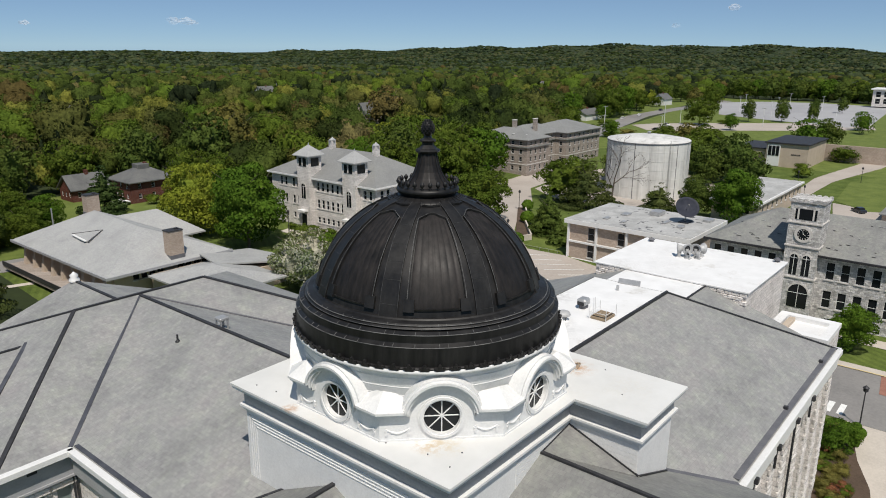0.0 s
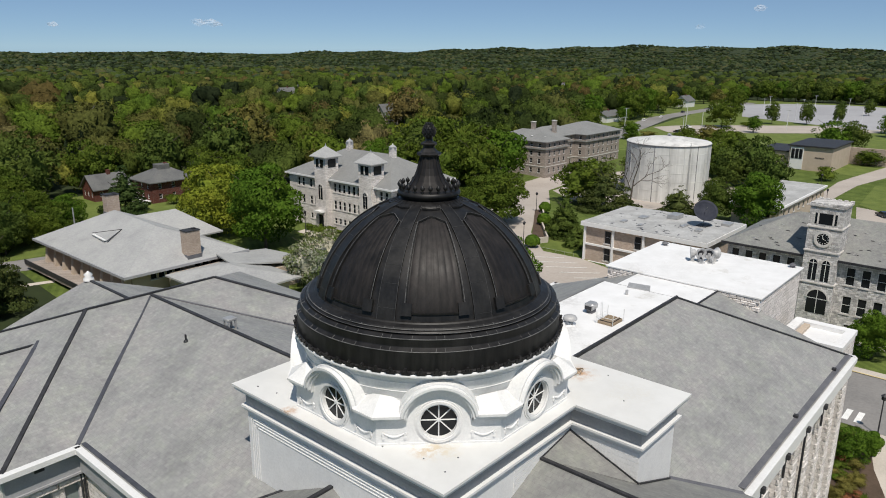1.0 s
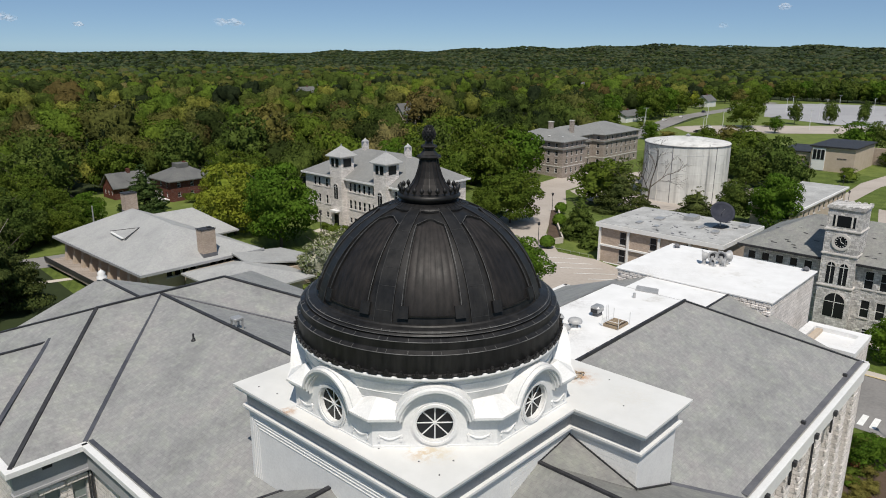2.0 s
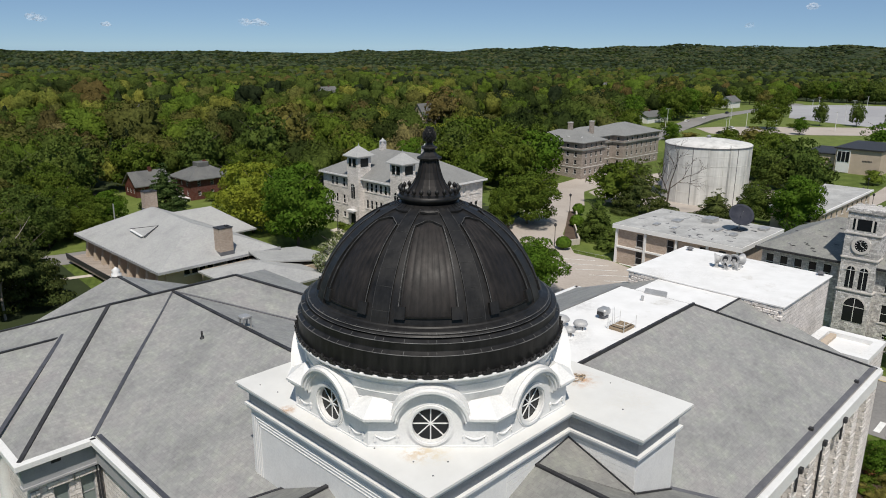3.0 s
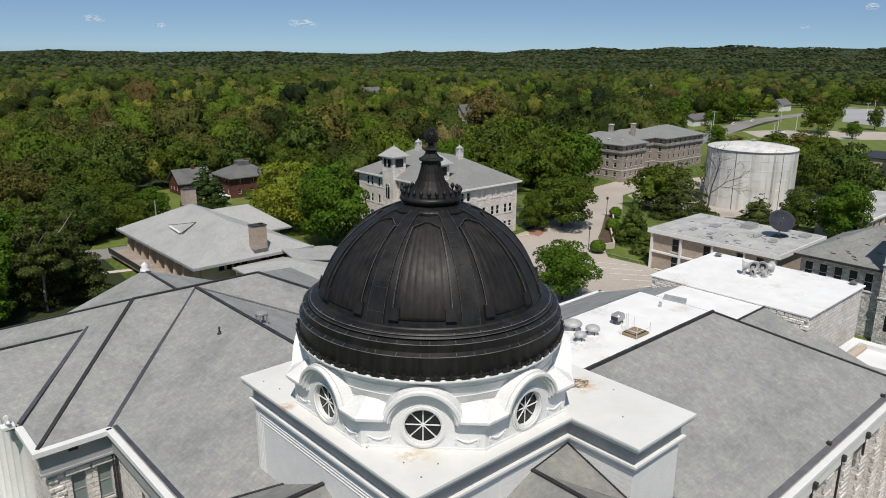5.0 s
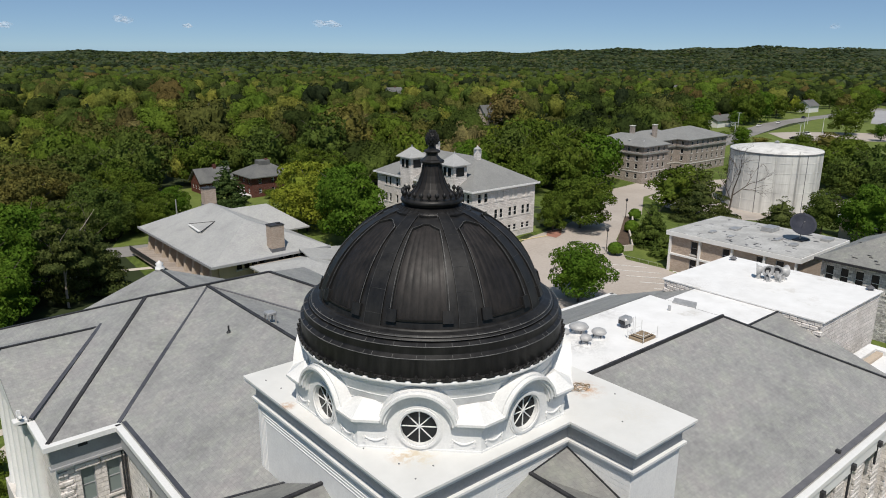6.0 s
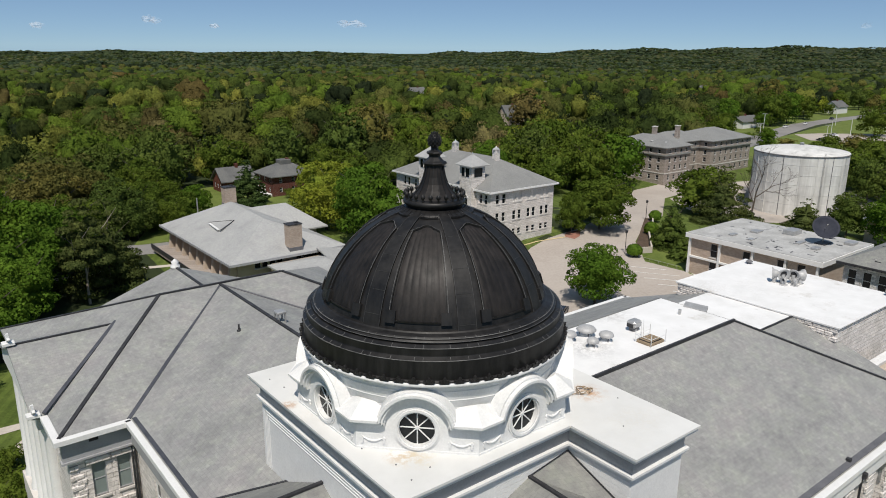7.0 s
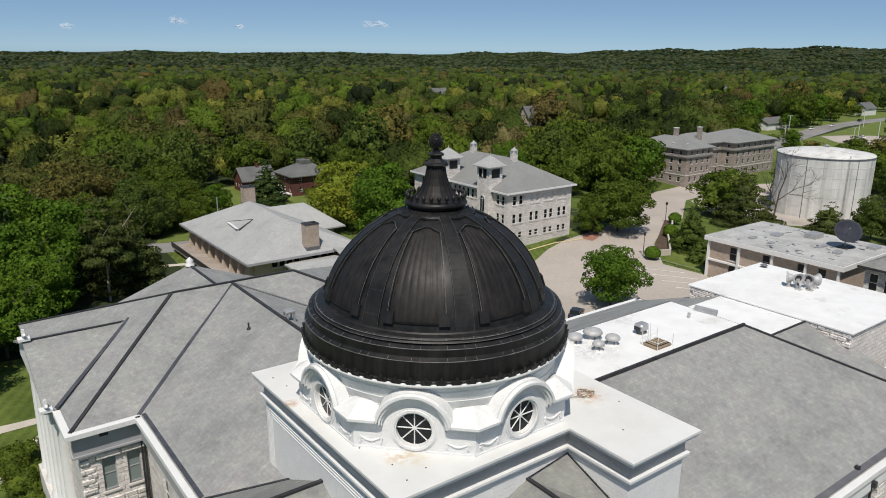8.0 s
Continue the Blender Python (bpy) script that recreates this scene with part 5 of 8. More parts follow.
# rock-faced courses on the walls towards the hall
for row in range(5):
    z = 22.05 + row * 0.38
    for i in range(22):
        w = 0.66
        y = -6.35 + i * 0.68 + (0.34 if row % 2 else 0)
        if y + w > 8.65:
            continue
        part("stone", B(36.12 + 0.05 * random.random(), 36.5, y, y + w, z, z + 0.35, 0.05), M_STONE, annexe)
link = empty_thing("roof_link", (33.5, 1.3, 20), "white membrane link roof with a grey slate side", "roof")
part("flat_roof", B(29.6, 37.0, -2.6, 5.3, 23.2, 23.9), M_MEMBRANE, link)
bm = bmesh.new()
slab(bm, [(29.5, -2.65, 23.88), (37.0, -2.65, 23.88), (37.0, -13.0, 20.4), (35.0, -12.8, 20.5)], 0.3)
part("slate_side", bm, M_SLATE, link)
bm = bmesh.new()
bar(bm, (29.8, -2.62, 23.95), (37.0, -2.62, 23.95), 0.14, 0.1)
part("edge", bm, M_BLACK, link)
bm = bmesh.new()
slab(bm, [(30, 5.3, 23.9), (37, 5.3, 23.9), (37, 14, 20.8), (33, 14, 20.8)], 0.3)
part("slate_side", bm, M_SLATE, link)
part("wall", B(33, 37, -12.6, 13.6, 2, 20.2), M_STONE, link)
porch = empty_thing("stone_porch", (42, -11, 3), "white stone porch with a sunk white roof", "building")
part("wall", B(37.9, 43.2, -12.9, -7.9, 2, 20.3), M_STONE, porch)
bm = bmesh.new()
for x0, x1, y0, y1 in ((37.8, 43.3, -13.0, -12.2), (37.8, 43.3, -8.6, -7.8), (37.8, 38.6, -12.2, -8.6), (42.4, 43.3, -12.2, -8.6)):
    box(bm, x0, x1, y0, y1, 20.3, 20.75)
part("parapet", bm, M_MEMBRANE, porch)
part("roof_deck", B(38.6, 42.4, -12.2, -8.6, 20.2, 20.34), M_MEMBRANE, porch)
bm = bmesh.new()
box(bm, 39.0, 42.2, -9.3, -8.75, 20.34, 20.7, 0.05)
part("curb", bm, M_BUFF, porch)


# ---- campus buildings ----
def facade(parent, face, at, u0, u1, count, z0, z1, wide, mat=None, trim_mat=M_WHITE, cross=True, sill=True):
    for i in range(count):
        c = u0 + (u1 - u0) * (i + 0.5) / count
        wall_window(parent, face, c - wide / 2, c + wide / 2, z0, z1, at, mat=mat, trim_mat=trim_mat, cross=cross, sill=sill)


# stone college building with the clock tower
rng1 = random.Random(9)
col = empty_thing("stone_college_building", (102, -10, 3), "grey rubble-stone college building with a clock tower", "building")
wall_box(col, M_RUBBLE, "", 93.3, 112, -44, 16.2, 2, 14.2)
part("roof", hip_roof(bmesh.new(), 92.5, 112.8, -44.8, 17.0, 14.2, 18.9, 0.3, 9), M_SLATE_OLD, col, "worn patched grey slate hip roof")
for i in range(70):
    y, f = -30 + 44 * rng1.random(), 0.08 + 0.8 * rng1.random() ** 0.7
    x, z = 92.5 + 10.15 * f, 14.2 + 4.7 * f
    if -1.5 < y < 4.7 and x < 97:
        continue
    L = 0.25 + 0.6 * rng1.random()
    part("loose_slate", bar(bmesh.new(), (x, y, z + 0.03), (x + 0.05, y + L, z + 0.05), 0.2, 0.05), M_BLACK if i % 3 else M_SHINGLE, col)
part("gutter", B(92.3, 92.7, -44.9, -0.8, 13.85, 14.2), M_BLACK, col)
part("gutter", B(92.3, 92.7, 4.1, 17.1, 13.85, 14.2), M_BLACK, col)
facade(col, "-x", 93.3, -18.6, -1.6, 8, 10.3, 13.1, 1.25)
facade(col, "-x", 93.3, -18.6, -1.6, 8, 5.7, 8.5, 1.25)
facade(col, "-x", 93.3, -18.6, -1.6, 5, 3.1, 4.0, 1.1)
facade(col, "-x", 93.3, 5.0, 16.0, 5, 10.3, 13.1, 1.25)
tower = part("clock_tower", B(92.0, 96.6, -0.8, 4.0, 2, 22.2), M_RUBBLE, col, "square rubble-stone clock tower")
part("tower_cap", box(B(91.8, 96.8, -1.0, 4.2, 22.2, 22.6), 92.0, 96.6, -0.8, 4.0, 22.6, 22.65), M_RUBBLE, tower)
for i in range(6):
    for x in (91.85, 96.25):
        part("merlon", B(x, x + 0.5, -1.0 + i * 0.88, -0.45 + i * 0.88, 22.6, 22.8, 0.05), M_RUBBLE, tower)
for z in (18.9, 15.1, 10.0):
    part("string_course", B(91.85, 96.7, -0.95, 4.15, z, z + 0.22), M_SMOOTH, tower)


def xframe(x, y):
    """Frame of a wall that looks towards -x."""
    return Matrix(((0, 0, -1, x), (-1, 0, 0, y), (0, 1, 0, 0), (0, 0, 0, 1)))


m = xframe(92.0, 1.6)
# solid dark panel on the wall, coloured as the shade inside the belfry
bm = extruded(bmesh.new(), m, [(-1.55, 19.5), (1.55, 19.5), (1.55, 21.2), (-1.55, 21.2)], -0.3, 0.03)
part("belfry_shade_panel", bm, M_GLASS, tower, "belfry opening, its inner shade a dark panel")
for u in (-1.1, 1.1):
    bm = extruded(bmesh.new(), m, [(u - 0.12, 19.5), (u + 0.12, 19.5), (u + 0.12, 21.2), (u - 0.12, 21.2)], 0.0, 0.1)
    part("belfry_post", bm, M_SMOOTH, tower)
bm = annulus(bmesh.new(), m, 0.9, 1.3, 0.0, 0.18, 17.2, seg=28)
clock = part("clock_surround", bm, M_SMOOTH, tower)
part("clock_face", annulus(bmesh.new(), m, 0.001, 0.9, 0.0, 0.06, 17.2, seg=28), M_GLASS, clock, "dark clock face")
for i in range(12):
    a = 2 * math.pi * i / 12
    bm = bmesh.new()
    bar(bm, m @ Vector((0.62 * math.cos(a), 17.2 + 0.62 * math.sin(a), 0.08)), m @ Vector((0.84 * math.cos(a), 17.2 + 0.84 * math.sin(a), 0.08)), 0.08, 0.05)
    part("hour_mark", bm, M_WHITE, clock)
bm = bmesh.new()
bar(bm, m @ Vector((0, 17.2, 0.1)), m @ Vector((-0.15, 17.8, 0.1)), 0.07, 0.05)
part("clock_hand", bm, M_WHITE, clock)
bm = bmesh.new()
bar(bm, m @ Vector((0, 17.2, 0.1)), m @ Vector((0.4, 17.05, 0.1)), 0.08, 0.05)
part("clock_hand", bm, M_WHITE, clock)


def arched(parent, m, u, z0, z1, wide, name="arched_window"):
    out = [(u - wide / 2, z0), (u + wide / 2, z0)] + [(u + wide / 2 * math.cos(t), z1 - wide / 2 + wide / 2 * math.sin(t)) for t in [math.pi * i / 12 for i in range(13)]]
    w = part(name, annulus(bmesh.new(), m @ Matrix.Translation((u, 0, 0)), wide / 2, wide / 2 + 0.22, 0.0, 0.12, z1 - wide / 2, 0, math.pi, 14), M_SMOOTH, parent)
    part("pane", extruded(bmesh.new(), m, out, -0.1, 0.03), M_GLASS, w)
    part("mullion", extruded(bmesh.new(), m, [(u - 0.04, z0), (u + 0.04, z0), (u + 0.04, z1), (u - 0.04, z1)], 0.0, 0.06), M_WHITE, w)
    part("transom", extruded(bmesh.new(), m, [(u - wide / 2, z1 - wide / 2 - 0.05), (u + wide / 2, z1 - wide / 2 - 0.05), (u + wide / 2, z1 - wide / 2 + 0.03), (u - wide / 2, z1 - wide / 2 + 0.03)], 0.0, 0.06), M_WHITE, w)
    return w


arched(tower, m, -0.85, 10.5, 13.9, 1.15), arched(tower, m, 0.95, 10.5, 13.9, 1.15)
arched(tower, m, 0.35, 5.2, 9.1, 2.9, "arched_doorway")

# three-storey stone school with twin turrets
sch = empty_thing("stone_school", (86, 96, 6), "white stone school with a grey hip roof and twin turrets", "building")
SX0, SX1, SY0, SY1, SE = 76.2, 95.2, 79.6, 113.5, 17.0
wall_box(sch, M_STONE, "", SX0, SX1, SY0, SY1, 2.5, SE - 0.2)
part("roof", hip_roof(bmesh.new(), SX0 - 0.7, SX1 + 0.7, SY0 - 0.7, SY1 + 0.7, SE, 22.4, 0.3, 10.2), M_SLATE_PLAIN, sch, "grey shingle hip roof")
bm = bmesh.new()
for x0, x1, y0, y1 in ((SX0 - 0.8, SX1 + 0.8, SY0 - 0.8, SY0 - 0.5), (SX0 - 0.8, SX0 - 0.5, SY0 - 0.5, SY1 + 0.8), (SX1 + 0.5, SX1 + 0.8, SY0 - 0.5, SY1 + 0.8)):
    box(bm, x0, x1, y0, y1, SE - 0.35, SE + 0.02)
part("gutter", bm, M_WHITE, sch)
for z0, z1 in ((14.1, 16.1), (10.2, 12.2), (6.9, 8.2)):
    for c in (78.3, 80.1, 83.2, 84.8, 87.5, 89.1, 91.6, 93.2):
        lit = z0 > 14 and c > 82
        wall_window(sch, "-y", c - 0.5, c + 0.5, z0, z1, SY0, mat=M_SMOOTH if lit else None, cross=not lit)
    for c in (81.0, 82.6, 89.6, 91.1, 92.7, 94.3, 95.8, 97.3, 104.2, 105.7, 108.4, 110.0):
        wall_window(sch, "-x", c - 0.45, c + 0.45, z0, z1, SX0)
for y in (86.0, 100.6):
    t = part("turret", B(74.8, 78.6, y - 1.9, y + 1.9, 2.5, 21.9), M_STONE, sch, "square stone turret")
    # flush dark panels stand for the shade inside the open turret
    part("turret_shade_panel", B(74.72, 74.84, y - 1.2, y + 1.2, 19.5, 21.3), M_GLASS, t)
    part("turret_shade_panel", B(75.6, 77.8, y - 1.98, y - 1.86, 19.5, 21.3), M_GLASS, t)
    part("turret_post", B(74.66, 74.8, y - 0.15, y + 0.15, 19.5, 21.3), M_STONE, t)
    bm = bmesh.new()
    hip_roof(bm, 74.1, 79.3, y - 2.6, y + 2.6, 21.9, 24.1, 0.2)
    part("turret_roof", bm, M_SHINGLE, t)
    bm = bmesh.new()
    rod(bm, (76.7, y, 24.0), (76.7, y, 24.6), 0.18, 8, 0.02)
    part("turret_finial", bm, M_STEEL, t)
    arched(t, xframe(74.8, y), 0, 12.2, 15.6, 1.3)
    part("door_hood", B(73.6, 74.8, y - 1.1, y + 1.1, 9.3, 9.7), M_WHITE, t)
    part("door", B(74.7, 74.82, y - 0.75, y + 0.75, 5.4, 8.6), M_GLASS, t)
for x, y in ((85.6, 88.4), (85.6, 102.6)):
    bm = B(x - 0.6, x + 0.6, y - 0.6, y + 0.6, 21.6, 24.0)
    c = part("chimney", bm, M_STONE, sch)
    part("chimney_cap", lathe(bmesh.new(), [(1.05, 24.0), (1.05, 24.15), (0.2, 24.6), (0.02, 24.9)], 4, (x, y)), M_STEEL, c)

rng0 = random.Random(5)
# flat-roofed two-storey classroom block with the dish
flat = empty_thing("flat_roof_block", (107, 33, 3), "two-storey tan brick block with white frame and flat grey roof", "building")
FX0, FX1, FY0, FY1 = 99.4, 118.6, 22.2, 47.4
wall_box(flat, M_TANBRICK, "", FX0 + 0.3, FX1 - 0.3, FY0 + 0.3, FY1 - 0.3, 2, 10.7)
part("roof", B(FX0 - 0.5, FX1 + 0.5, FY0 - 0.5, FY1 + 0.5, 10.6, 11.45), M_WHITE, flat, "white fascia")
part("roof_deck", B(FX0 - 0.3, FX1 + 0.3, FY0 - 0.3, FY1 + 0.3, 11.45, 11.55), M_FLATGREY, flat, "grey coated flat roof with dark patches")
for y in (47.1, 40.8, 34.3, 28.2, 22.6):
    part("frame_column", B(FX0 - 0.15, FX0 + 0.35, y - 0.2, y + 0.2, 2, 10.6), M_WHITE, flat)
for z in (6.7, 3.0):
    part("frame_beam", B(FX0 - 0.1, FX0 + 0.32, FY0 + 0.2, FY1 - 0.2, z, z + 0.35), M_WHITE, flat)
for y in (44.0, 37.5, 31.0, 27.4):
    for z in (3.9, 7.5):
        wall_window(flat, "-x", y - 2.6, y - 1.2, z, z + 2.6, FX0 + 0.3, trim_mat=M_ENTAB)
part("frame_column", B(FX1 - 0.4, FX1 + 0.1, FY1 - 0.35, FY1 + 0.1, 2, 10.6), M_WHITE, flat)

for i in range(46):
    x, y = FX0 + 1 + 17 * rng0.random(), FY0 + 1.5 + 22 * rng0.random()
    bm = bmesh.new()
    a, k = rng0.random() * 3.1, 9
    L, w = 0.25 + 0.75 * rng0.random(), 0.1 + 0.22 * rng0.random()
    ring = []
    for j in range(k):
        t = 2 * math.pi * j / k
        u, v = L * math.cos(t) * (0.5 + 0.7 * rng0.random()), w * math.sin(t) * (0.4 + 0.9 * rng0.random())
        ring.append((x + u * math.cos(a) - v * math.sin(a), y + u * math.sin(a) + v * math.cos(a)))
    lo = [bm.verts.new((*q, 11.545)) for q in ring]
    hi = [bm.verts.new((*q, 11.572)) for q in ring]
    bm.faces.new(hi), bm.faces.new(lo[::-1])
    for j in range(k):
        bm.faces.new((lo[j], lo[(j + 1) % k], hi[(j + 1) % k], hi[j]))
    part("tar_patch", bm, M_BLACK if i % 3 == 0 else M_LEAD, flat)
dish = empty_thing("satellite_dish", (111.6, 27.6, 11.55), "large dark satellite dish on a steel post", "satellite dish")
bm = bmesh.new()
dm = Matrix.Translation((111.4, 27.4, 14.6)) @ Vector((-0.6, -0.45, 0.66)).to_track_quat("Z", "Y").to_matrix().to_4x4()
rows = []
for i in range(7):
    r = 2.35 * i / 6
    rows.append([bm.verts.new(dm @ Vector((r * math.cos(2 * math.pi * j / 28), r * math.sin(2 * math.pi * j / 28), 0.13 * r * r - 0.5))) for j in range(28)])
for a, b in zip(rows[1:], rows[2:]):
    for j in range(28):
        bm.faces.new((a[j], a[(j + 1) % 28], b[(j + 1) % 28], b[j]))
bm.faces.new(rows[1])
M_DISH = speckled("dark_dish_mesh", (0.02, 0.023, 0.034), (0.035, 0.038, 0.052), 1.2, 10, 0.7, 0, 0.2)
d_ob = part("reflector", bm, M_DISH, dish, smooth=True)
so = d_ob.modifiers.new("thick", "SOLIDIFY")
so.thickness = 0.06
bm = bmesh.new()
rod(bm, (111.7, 27.7, 11.5), (111.6, 27.6, 14.1), 0.14)
part("post", bm, M_STEEL, dish)
bm = bmesh.new()
rod(bm, dm @ Vector((0, 0, -0.4)), dm @ Vector((0, 0, 1.3)), 0.05, 6)
part("feed_arm", bm, M_STEEL, dish)
bm = B(110.2, 113.2, 26.6, 28.6, 11.55, 11.75, 0.03)
part("ballast_frame", bm, M_BLACK, dish)
for x, y, sx, sy, h in ((114.2, 34.6, 1.6, 1.1, 0.9), (109.8, 39.5, 1.1, 0.8, 0.35), (115.2, 24.2, 1.2, 0.8, 0.5), (106.5, 26.5, 0.8, 0.6, 0.4), (104.0, 41.0, 0.9, 0.5, 0.3), (108.5, 30.2, 1.3, 0.4, 0.3), (103.4, 37.0, 0.6, 0.4, 0.25)):
    bm = B(x - sx, x + sx, y - sy, y + sy, 11.55, 11.55 + h, 0.06)
    u = tagged(part("roof_unit", bm, M_STEEL), "grey metal ventilation unit on a flat roof", "roof unit", "roof units on the block")

# water tank
tank = empty_thing("water_tank", (192, 71.5, 0), "large white cylindrical steel water tank with grey streaks", "water tank")
TR, TZ = 12.8, 17.4
m, n, l, p = material("stained_white_tank", 0.55, 0, 0.35)
_v = position(n, l, (1, 1, 0.05))
_c = ramp(n, l, noise_of(n, l, _v, 0.42, 3, 0.55), [(0.33, (0.46, 0.455, 0.44)), (0.45, (0.63, 0.625, 0.6)), (0.7, (0.69, 0.685, 0.665))])
_c = mixed(n, l, 0.4, _c, ramp(n, l, noise_of(n, l, _v, 2.2, 4, 0.6), [(0.35, (0.84, 0.83, 0.82)), (0.6, (1.04,) * 3)]), "MULTIPLY")
_c = mixed(n, l, 0.6, _c, ramp(n, l, noise_of(n, l, position(n, l), 0.22, 5), [(0.35, (0.72, 0.72, 0.73)), (0.6, (1.05,) * 3)]), "MULTIPLY")
l.new(_c, p.inputs["Base Color"])
M_TANK = m
part("shell", lathe(bmesh.new(), [(TR, -2.0), (TR, TZ)], 96, (192, 71.5)), M_TANK, tank, smooth=True)
part("lid", lathe(bmesh.new(), [(TR + 0.12, TZ - 0.15), (TR + 0.12, TZ), (TR, TZ + 0.1), (8, TZ + 0.9), (3, TZ + 1.5), (0.05, TZ + 1.7)], 96, (192, 71.5)), M_TANK, tank, smooth=True)
part("rim", lathe(bmesh.new(), [(TR + 0.1, TZ - 0.4), (TR + 0.2, TZ - 0.38), (TR + 0.2, TZ - 0.16), (TR + 0.1, TZ - 0.14)], 96, (192, 71.5)), M_LEAD, tank)
for z in (0.6, 3.4, 6.2, 9.0, 11.8, 14.6):
    part("weld_ring", lathe(bmesh.new(), [(TR, z), (TR + 0.05, z + 0.02), (TR + 0.05, z + 0.08), (TR, z + 0.1)], 96, (192, 71.5)), M_TANK, tank)
for i in range(18):
    a = 2 * math.pi * i / 18 + 0.11
    x, y = 192 + (TR + 0.03) * math.cos(a), 71.5 + (TR + 0.03) * math.sin(a)
    bm = bmesh.new()
    rod(bm, (x, y, -1.5), (x, y, TZ - 0.1), 0.09, 6)
    part("stiffener", bm, M_LEAD if i % 3 == 0 else M_TANK, tank)
part("vent", lathe(bmesh.new(), [(0.5, TZ + 1.6), (0.5, TZ + 2.1), (0.8, TZ + 2.15), (0.05, TZ + 2.5)], 12, (192, 71.5)), M_STEEL, tank)
bm = bmesh.new()
for k in (-0.25, 0.25):
    rod(bm, (192 - TR * 0.6 + k, 71.5 - TR * 0.82, -1), (192 - TR * 0.6 + k, 71.5 - TR * 0.82, TZ + 0.8), 0.05, 5)
part("ladder", bm, M_STEEL, tank)

# hip-roofed modern hall beside the side street
mod = empty_thing("hip_roofed_hall", (37, 108, 3), "low buff hall with deep eaves and a wide grey hip roof", "building")
wall_box(mod, M_BUFF, "", 25.2, 45.0, 90.0, 124.0, 2, 8.4)
bm = bmesh.new()
z0, x0, x1, y0, y1 = 8.7, 23.1, 46.6, 88.0, 125.6
slab(bm, [(x0, y1, z0), (x0, y0, z0), (34.6, 98.5, 13.6), (35.2, 116.0, 13.9)], 0.35)
slab(bm, [(x0, y0, z0), (x1, y0, z0), (34.6, 98.5, 13.6)], 0.35)
slab(bm, [(x1, y0, z0), (x1, y1, z0), (35.2, 116.0, 13.9), (34.6, 98.5, 13.6)], 0.35)
slab(bm, [(x1, y1, z0), (x0, y1, z0), (35.2, 116.0, 13.9)], 0.35)
part("roof", bm, M_SHINGLE, mod, "wide pale grey shingle hip roof")
part("fascia", box(B(22.9, 23.15, 87.8, 125.8, 8.3, 8.75), 23.15, 46.8, 87.8, 88.05, 8.3, 8.75), M_ENTAB, mod)
for i in range(9):
    y = 91.0 + i * 3.9
    bm = bmesh.new()
    w = bmesh.ops.create_cube(bm, size=1.0)
    for v in w["verts"]:
        up = v.co.z > 0
        v.co = Vector((24.2 + (v.co.x + 0.5) * 1.1 if up else 23.6 + (v.co.x + 0.5) * 1.6, y + v.co.y * 1.0, 8.4 if up else 4.3))
    part("fin", bm, M_BUFF, mod, "tapered buff concrete fin")
part("terrace", B(20.6, 25.4, 89.0, 124.5, 3.9, 4.4), M_STONE_TAN, mod)
part("terrace_rail", B(20.5, 20.62, 89.0, 124.5, 4.4, 5.3), M_BLACK, mod)
facade(mod, "-y", 90.0, 28.3, 34.2, 4, 6.6, 7.8, 1.2, cross=False)
facade(mod, "-y", 90.0, 36.6, 43.0, 4, 6.6, 7.8, 1.2, cross=False)
for x, y, h, s in ((36.3, 89.8, 14.0, 1.3), (36.3, 119.5, 16.4, 1.25)):
    c = part("chimney", B(x - s, x + s, y - 1.0, y + 1.0, 8, h), M_TANBRICK, mod, "broad tan stone chimney")
    part("chimney_cap", box(B(x - s - 0.1, x + s + 0.1, y - 1.1, y + 1.1, h, h + 0.12), x + s * 0.3, x + s * 0.75, y - 0.35, y + 0.35, h + 0.12, h + 0.32), M_BLACK, c)
    part("chimney_flashing", B(x - s - 0.06, x + s + 0.06, y - 1.06, y + 1.06, 8.0, 9.75 if y < 100 else 13.0), M_LEAD, c)
bm = bmesh.new()
slab(bm, [(28.4, 111.1, 11.25), (31.5, 105.5, 12.35), (27.9, 104.0, 11.15)], 0.25)
dormer = part("roof_dormer", bm, M_SHINGLE, mod, "low triangular roof dormer")
part("skylight", bar(bmesh.new(), (28.3, 110.6, 11.2), (27.85, 104.6, 11.1), 0.55, 0.16), M_WHITE, dormer, "thin white skylight strip")
part("flashing", bar(bar(bmesh.new(), (28.4, 111.2, 11.28), (31.5, 105.5, 12.38), 0.12, 0.08), (31.5, 105.5, 12.38), (27.9, 103.9, 11.18), 0.12, 0.08), M_BLACK, dormer)
part("rear_wall", B(38, 49.6, 105.6, 115.8, 2, 8.5), M_BUFF, mod)
part("rear_roof", hip_roof(bmesh.new(), 29, 51.6, 104.0, 117.4, 8.7, 13.3, 0.3, 6.4), M_SHINGLE, mod, "pale grey shingle hip roof of the rear wing")
wing = empty_thing("low_wing", (38, 73, 3), "low wing with a grey shingle hip roof", "building")
part("wall", B(31, 43, 71, 88.5, 2, 7.6), M_BUFF, wing)
bm = bmesh.new()
hip_roof(bm, 29.8, 45.0, 70.0, 87.6, 7.7, 9.6, 0.3)
part("roof", bm, M_SHINGLE, wing, "grey shingle hip roof")
bm = bmesh.new()
slab(bm, [(38.0, 80.0, 9.4), (53.0, 76.5, 7.4), (53.0, 84.0, 7.4)], 0.25)
slab(bm, [(38.0, 80.0, 9.4), (53.0, 84.0, 7.4), (52.0, 90.0, 7.4), (40, 88, 9.2)], 0.25)
part("roof", bm, M_SHINGLE, wing)
part("wall", B(38, 51.5, 78, 89, 2, 7.3), M_BUFF, wing)

